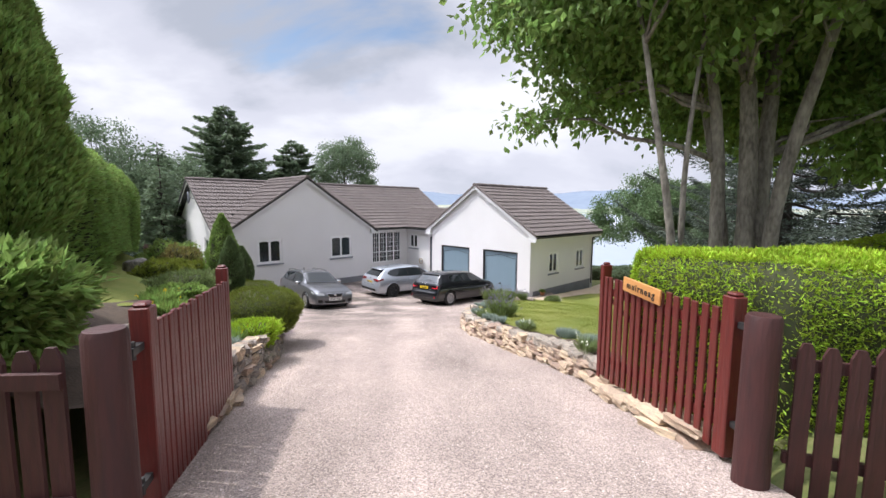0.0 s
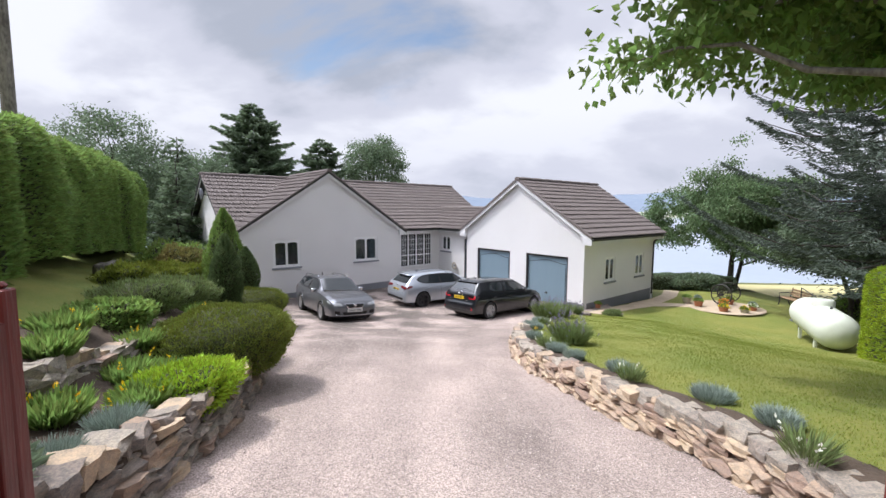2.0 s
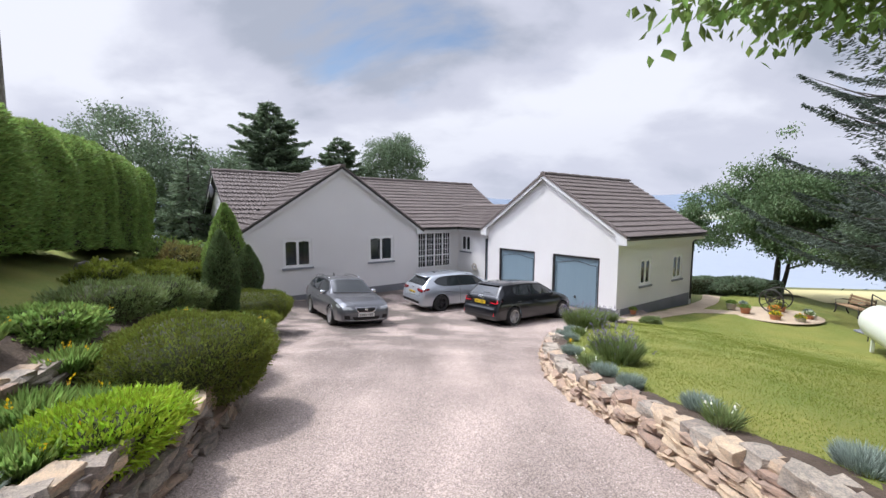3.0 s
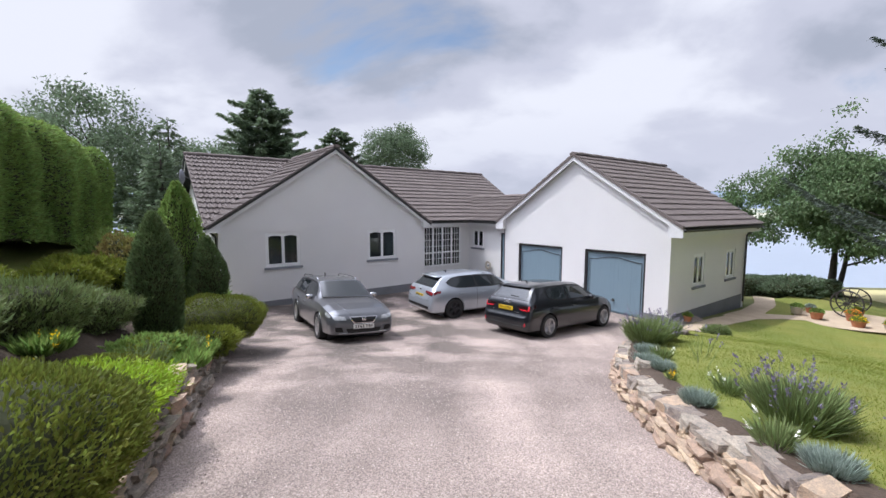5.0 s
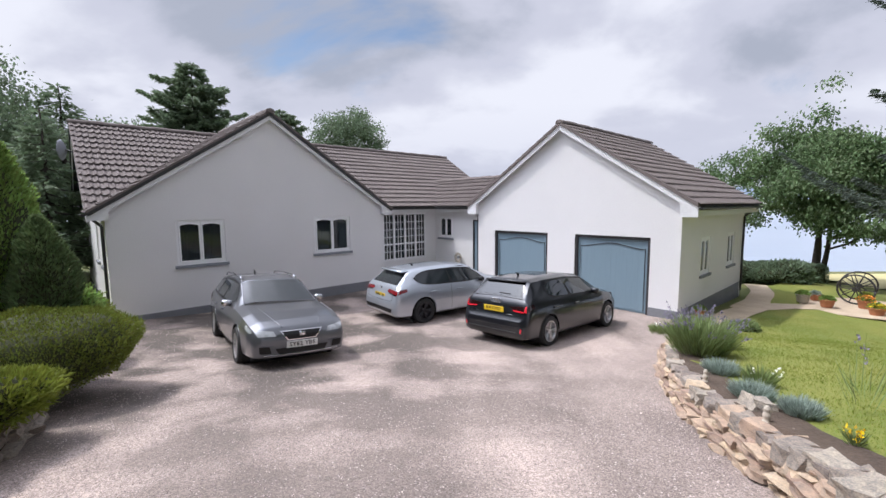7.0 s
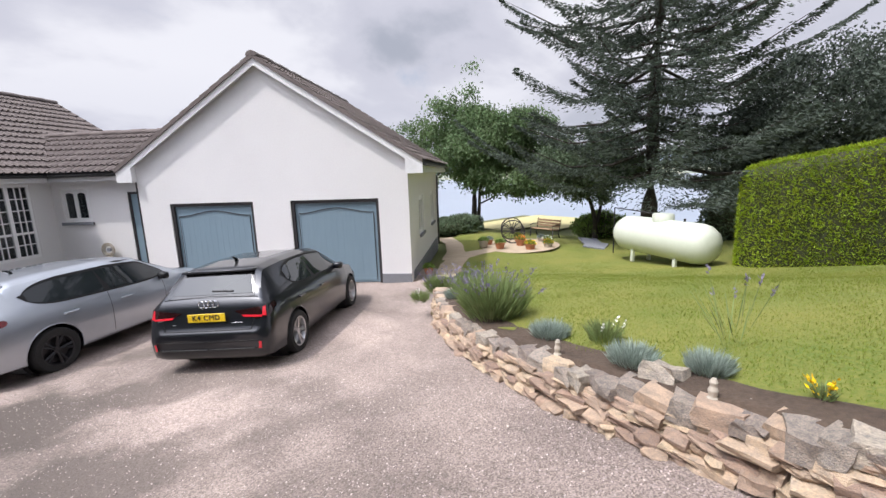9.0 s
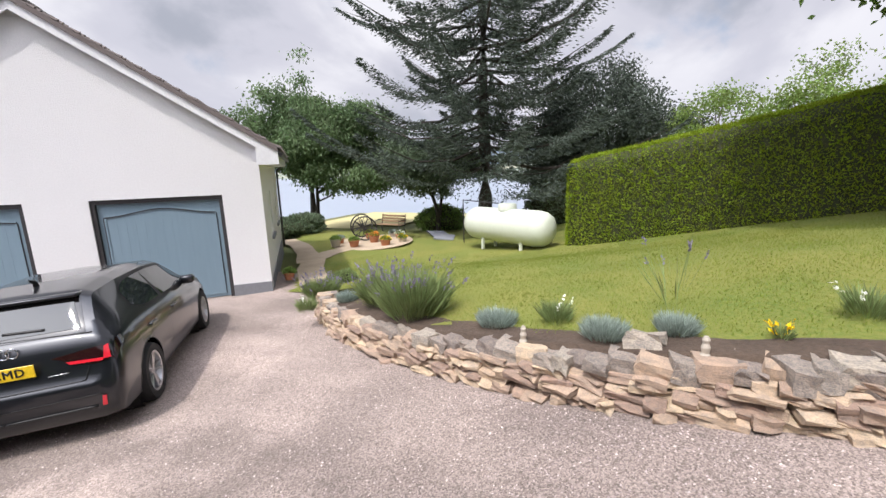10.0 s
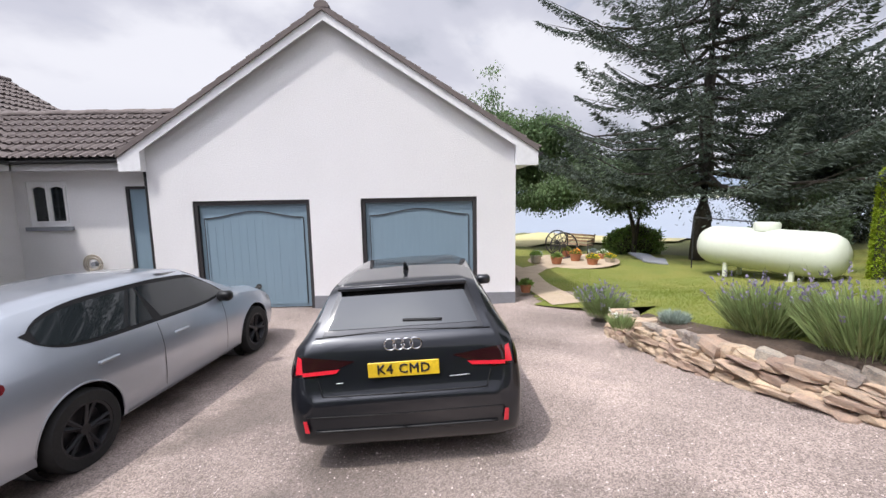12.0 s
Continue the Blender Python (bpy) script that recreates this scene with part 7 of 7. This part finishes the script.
# dark hatchback with its back to the drive
car(car_pose(-1.78, -3.42, 90, 4.03),
    [(-2.03, 0.72, 0.34, 0.52, 0.575, 0.66), (-2.015, 0.80, 0.28, 0.55, 0.60, 0.70), (-1.985, 0.835, 0.24, 0.60, 0.625, 0.72), (-1.955, 0.85, 0.22, 0.70, 0.76, 0.73), (-1.925, 0.86, 0.21, 0.83, 0.90, 0.72), (-1.89, 0.865, 0.20, 0.90, 0.985, 0.71), (-1.83, 0.868, 0.20, 0.94, 1.03, 0.69), (-1.70, 0.87, 0.19, 0.955, 1.19, 0.63), (-1.57, 0.87, 0.18, 0.96, 1.345, 0.585), (-1.50, 0.87, 0.18, 0.96, 1.375, 0.58), (-1.0, 0.87, 0.17, 0.955, 1.415, 0.585), (-0.2, 0.87, 0.17, 0.945, 1.425, 0.585), (0.38, 0.87, 0.17, 0.93, 1.375, 0.575), (1.08, 0.865, 0.18, 0.915, 0.99, 0.66), (1.55, 0.845, 0.19, 0.83, 0.90, 0.62), (1.84, 0.79, 0.22, 0.69, 0.76, 0.58), (1.96, 0.72, 0.26, 0.58, 0.63, 0.52), (2.01, 0.62, 0.32, 0.50, 0.54, 0.48)],
    P_DARK, "dark grey hatchback parked facing the garage", (-1.22, 1.34), 0.315, 5, M_ALLOY,
    [("side", -0.36, 0.70, 5.10, 5.90, -0.10), ("side", -1.15, -0.42, 5.10, 5.90, 0.0), ("screen", 0.62, 1.02, 0.52, 1.34, False), ("screen", 0.575, 1.055, 0.485, 1.275, True)],
    [(1.72, 1.93, 3.6, 4.6, M_LAMPCLEAR, "headlamp"), (-1.93, -1.74, 4.1, 4.85, M_LAMPDARK, "rear_lamp")],
    [(-1.985, 0.785, "K4 CMD", M_PLATEY, 0)],
    {"mirror": (0.62, 5.05), "handles": (-0.15, -0.98), "seams": (-0.40, 0.62), "aerial": (-1.15, 1.412),
     "faces": [([(0.36, 0.845), (0.66, 0.745), (0.815, 0.76), (0.79, 0.90)], M_LAMPDARK, "tail_lamp", True), ([(0.745, 0.775), (0.80, 0.775), (0.785, 0.895), (0.755, 0.885)], M_LAMPGLOW, "lamp_bar", True),
               ([(0.50, 0.772), (0.745, 0.762), (0.745, 0.788), (0.47, 0.80)], M_LAMPGLOW, "lamp_bar", True), ([(0.70, 0.375), (0.735, 0.37), (0.742, 0.46), (0.715, 0.465)], M_LAMPGLOW, "reflector", True)],
     "rings": [(-0.096 + 0.064 * k, 0.945, 0.043) for k in range(4)],
     "lines": both((0.60, 0.62, 0.635, 0.73, 0.004, M_TRIM, "tailgate_seam"), (0.0, 0.612, 0.60, 0.618, 0.004, M_TRIM, "tailgate_seam"), (0.0, 0.47, 0.72, 0.48, 0.003, M_TRIM, "bumper_line"), (0.0, 0.365, 0.66, 0.37, 0.010, M_TRIM, "bumper_line"),
                   (0.0, 1.035, 0.66, 1.01, 0.004, M_TRIM, "tailgate_seam")) + [(0.0, 1.09, -0.30, 1.08, 0.016, M_TRIM, "rear_wiper"), (-0.33, 0.70, -0.48, 0.705, 0.003, M_ALLOY, "badge"), (0.50, 0.70, 0.45, 0.70, 0.003, M_ALLOY, "badge")],
     "bars": [(-1.93, -0.56, 0.56, 0.255, 0.36, M_TRIM, "rear_valance", 0.05), (-1.655, -0.515, 0.515, 1.318, 1.350, P_DARK, "spoiler", 0.16)]})
# silver hatchback
car(car_pose(-5.22, -3.62, 84, 4.32),
    [(-2.17, 0.72, 0.36, 0.54, 0.60, 0.66), (-2.15, 0.81, 0.30, 0.60, 0.66, 0.70), (-2.12, 0.845, 0.27, 0.72, 0.78, 0.72), (-2.08, 0.865, 0.24, 0.86, 0.93, 0.73), (-2.03, 0.875, 0.22, 0.94, 1.01, 0.71), (-1.95, 0.88, 0.21, 0.97, 1.07, 0.69), (-1.80, 0.89, 0.20, 0.985, 1.20, 0.64), (-1.64, 0.897, 0.19, 0.99, 1.355, 0.59), (-1.50, 0.90, 0.19, 0.99, 1.395, 0.585), (-1.0, 0.90, 0.18, 0.98, 1.43, 0.59), (-0.2, 0.90, 0.18, 0.955, 1.44, 0.59), (0.40, 0.90, 0.18, 0.94, 1.395, 0.58), (1.12, 0.89, 0.19, 0.925, 1.01, 0.68), (1.65, 0.87, 0.20, 0.84, 0.92, 0.64), (1.96, 0.81, 0.23, 0.72, 0.78, 0.6), (2.10, 0.74, 0.28, 0.60, 0.64, 0.54), (2.16, 0.64, 0.34, 0.52, 0.56, 0.5)],
    P_SILVER, "silver hatchback parked between the house and garage", (-1.30, 1.37), 0.33, 5, M_ALLOYDK,
    [("side", -0.36, 0.76, 5.10, 5.88, -0.10), ("side", -1.46, -0.42, 5.10, 5.88, 0.0), ("screen", 0.64, 1.03, 0.53, 1.36, False), ("screen", 0.59, 1.08, 0.49, 1.30, True)],
    [(1.80, 2.06, 3.6, 4.6, M_LAMPCLEAR, "headlamp"), (-2.06, -1.80, 4.15, 4.85, M_LAMPRED, "rear_lamp")],
    [(-2.125, 0.745, "", M_PLATEY, 0)],
    {"mirror": (0.66, 5.05), "handles": (-0.12, -1.02), "seams": (-0.40, 0.66), "aerial": (-1.1, 1.425), "mirror_mat": M_TRIM,
     "faces": [([(0.34, 0.87), (0.80, 0.81), (0.825, 0.92), (0.40, 0.94)], M_LAMPRED, "tail_lamp", True), ([(0.45, 0.83), (0.79, 0.80), (0.79, 0.83), (0.42, 0.86)], M_LAMPDARK, "lamp_surround", True), ([(0.0, 0.36), (0.66, 0.36), (0.70, 0.46), (0.0, 0.46)], M_TRIM, "rear_valance", True)],
     "lines": both((0.0, 0.64, 0.62, 0.65, 0.004, M_TRIM, "tailgate_seam"), (0.62, 0.65, 0.66, 0.80, 0.004, M_TRIM, "tailgate_seam")),
     "bars": [(-2.085, -0.04, 0.04, 0.90, 0.97, M_CHROME, "badge", 0.012), (-1.80, -0.53, 0.53, 1.335, 1.37, P_SILVER, "spoiler", 0.24)]})
# grey estate facing the drive
car(car_pose(-5.25, -8.75, -7, 4.66),
    [(-2.32, 0.66, 0.36, 0.64, 0.70, 0.58), (-2.29, 0.79, 0.28, 0.88, 0.96, 0.62), (-2.22, 0.85, 0.22, 0.97, 1.08, 0.64), (-1.95, 0.87, 0.20, 0.97, 1.36, 0.58), (-1.3, 0.885, 0.19, 0.965, 1.42, 0.585), (-0.3, 0.885, 0.18, 0.94, 1.44, 0.59), (0.22, 0.885, 0.18, 0.93, 1.40, 0.58), (0.95, 0.88, 0.19, 0.915, 0.99, 0.68), (1.6, 0.865, 0.20, 0.84, 0.915, 0.66), (2.02, 0.83, 0.22, 0.745, 0.82, 0.62), (2.20, 0.78, 0.23, 0.68, 0.74, 0.58), (2.28, 0.72, 0.24, 0.62, 0.66, 0.52), (2.31, 0.64, 0.26, 0.56, 0.60, 0.48)],
    P_GREY, "dark silver-grey estate car parked before the house gable", (-1.30, 1.34), 0.325, 10, M_ALLOY,
    [("side", -0.42, 0.58, 5.10, 5.90, -0.10), ("side", -1.22, -0.50, 5.10, 5.90, 0.0), ("side", -1.90, -1.30, 5.12, 5.85, 0.0), ("screen", 0.64, 1.01, 0.53, 1.365, False), ("screen", 0.56, 1.06, 0.47, 1.31, True)],
    [(-2.27, -2.05, 3.5, 4.8, M_LAMPRED, "rear_lamp"), (1.86, 2.14, 4.1, 4.85, M_LAMPCLEAR, "headlamp")],
    [(2.325, 0.445, "SY62 YBS", M_PLATEW, 0)],
    {"mirror": (0.50, 5.05), "handles": (-0.20, -1.05), "seams": (-0.46, 0.52), "aerial": (-1.4, 1.42), "rails": (-1.85, 0.0, 0.545, 1.425), "mirror_mat": M_CHROME, "lines_rear": False,
     "faces": [([(0.0, 0.515), (0.24, 0.515), (0.355, 0.675), (0.0, 0.675)], M_CHROME, "grille_surround", False), ([(0.0, 0.53), (0.22, 0.53), (0.325, 0.66), (0.0, 0.66)], M_TRIM, "grille", False),
               ([(0.42, 0.60), (0.70, 0.61), (0.755, 0.72), (0.46, 0.68)], M_LAMPCLEAR, "headlamp", False), ([(0.0, 0.30), (0.38, 0.30), (0.44, 0.40), (0.0, 0.40)], M_TRIM, "lower_intake", False),
               ([(0.50, 0.33), (0.68, 0.34), (0.69, 0.45), (0.53, 0.44)], M_TRIM, "fog_lamp_recess", False)],
     "lines": both((0.0, 0.275, 0.62, 0.30, 0.008, M_CHROME, "bumper_line"), (0.46, 0.44, 0.66, 0.47, 0.005, P_GREY, "bumper_line"), (0.30, 0.72, 0.50, 0.95, 0.006, P_GREY, "bonnet_crease")),
     "bars": [(2.318, -0.05, 0.05, 0.575, 0.645, M_CHROME, "badge", 0.012)]})

# figurine on the wall
fg = bmesh.new()
lathe(fg, [(0.05, 0), (0.055, 0.03), (0.035, 0.06), (0.045, 0.12), (0.03, 0.16), (0.038, 0.20), (0.02, 0.235)], 14)
for x, y in ((0.64, 12.61), (0.92, 13.88)):
    z = drive_z(x, y) + 0.345
    me = shared("figurine", fg.copy(), M_POTPALE)
    ob = new("figurine", me)
    ob.matrix_world = pose(x + 0.22, y, z) @ Matrix.Scale(0.65, 4)
    tagged(ob, "small pale stone garden figurine on the wall", "figurine")
fg.free()

# the stones last
dry_wall(R_LINE, 3.2, 10.6, 0.28, 1, "curving dry-stone wall of buff rubble along the lawn", 0.0, drive_z, 0.07, 3, True, (0.09, 0.30))
dry_wall(R_LINE, 10.55, 18.6, 0.28, 1, "curving dry-stone wall of buff rubble round the lavender bed", 0.0, drive_z, 0.068, 4, True, (0.09, 0.32))
dry_wall(R_LINE, 1.7, 3.4, 0.15, 1, "low stones edging the drive under the gate", -0.12, drive_z, 0.075, 13, False)
dry_wall(L_LINE, 1.4, 2.9, 0.15, -1, "low stones edging the drive beside the open gate", -0.08, drive_z, 0.075, 15, False)
dry_wall(L_LINE, 2.7, 14.2, 0.42, -1, "dry-stone wall of grey and buff rubble below the rockery", 0.0, drive_z, 0.085, 5, grey=True, lens=(0.12, 0.36))
dry_wall(L_LINE, 3.6, 8.4, 0.45, -1, "upper tier of rough rockery stones", 1.15, lambda x, y: drive_z(0, y) + 0.36, 0.10, 9, True, (0.2, 0.45), True)

# small round table and a hose reel by the glazed hall
gt = thing("garden_table", H(-9.35, -1.2, -3.05), "small round white garden table by the glazed hall", "table")
bm = bmesh.new(); lathe(bm, [(0.02, 0.70), (0.38, 0.70), (0.40, 0.715), (0.38, 0.73), (0.02, 0.73)], 28)
part("tabletop", bm, M_WHITE, gt, smooth=True, sharp=40)
bm = bmesh.new(); lathe(bm, [(0.22, 0.0), (0.20, 0.03), (0.03, 0.06), (0.025, 0.70), (0.02, 0.70)], 16)
part("pedestal", bm, M_WHITE, gt, smooth=True, sharp=40)
hr = thing("hose_reel", H(-8.75, 0.52, -2.15), "coiled pale hose reel on the link wall", "hose reel")
for k in range(4):
    bm = bmesh.new()
    rr = 0.12 + 0.025 * k
    limb(bm, [(rr * math.cos(2 * math.pi * q / 24), -0.03 - 0.02 * (k % 2), rr * math.sin(2 * math.pi * q / 24)) for q in range(25)], 0.014, 0.014, 6)
    part("coil", bm, M_POTPALE, hr, smooth=True)
bm = bmesh.new(); tube(bm, (0, 0.075, 0), (0, -0.05, 0), 0.05, 0.05, 14)
part("hub", bm, M_SILL, hr)
# loose boulders at the corner of the bed
for k, (x, y, sc) in enumerate(((3.75, 18.35, 0.3), (4.05, 18.6, 0.22), (1.05, 12.95, 0.24))):
    ob = new("boulder", CAPS[k])
    ob.matrix_world = pose(x, y, right_z(x, y) + 0.06, 8 * k, 5, 40 * k) @ Matrix.Diagonal((sc, sc * 0.8, sc * 0.55, 1))
    tagged(ob, "pale rounded boulder at the edge of the bed", "boulder")

# weathered stump on the bank
stump = thing("tree_stump", pose(-8.6, 11.6, left_z(-8.6, 11.6) - 0.05, 4, -5, 20), "dark weathered tree stump on the grass bank", "stump")
bm = bmesh.new()
lathe(bm, [(0.36, 0.0), (0.30, 0.10), (0.27, 0.30), (0.28, 0.42), (0.22, 0.47), (0.02, 0.44)], 18)
for v in bm.verts:
    k = 1 + 0.22 * noise.noise(v.co * 4.0)
    v.co.x, v.co.y, v.co.z = v.co.x * k, v.co.y * k, v.co.z * (1 + 0.12 * noise.noise(v.co * 7.0))
part("log", bm, M_BARK, stump, smooth=True, sharp=50)

# grey slabs lying beyond the tank
for k, (x, y, a) in enumerate(((13.3, 20.3, 20), (13.7, 20.7, 48))):
    ob = link_bm(boxes((-0.6, -0.4, 0, 0.6, 0.4, 0.06), bevel=0.01), "paving_slab", M_SILL)
    ob.matrix_world = pose(x, y, right_z(x, y) + 0.05 + 0.02 * k, 6, -8 * k, a)
    tagged(ob, "grey paving slab lying on the grass by the tank", "slab")
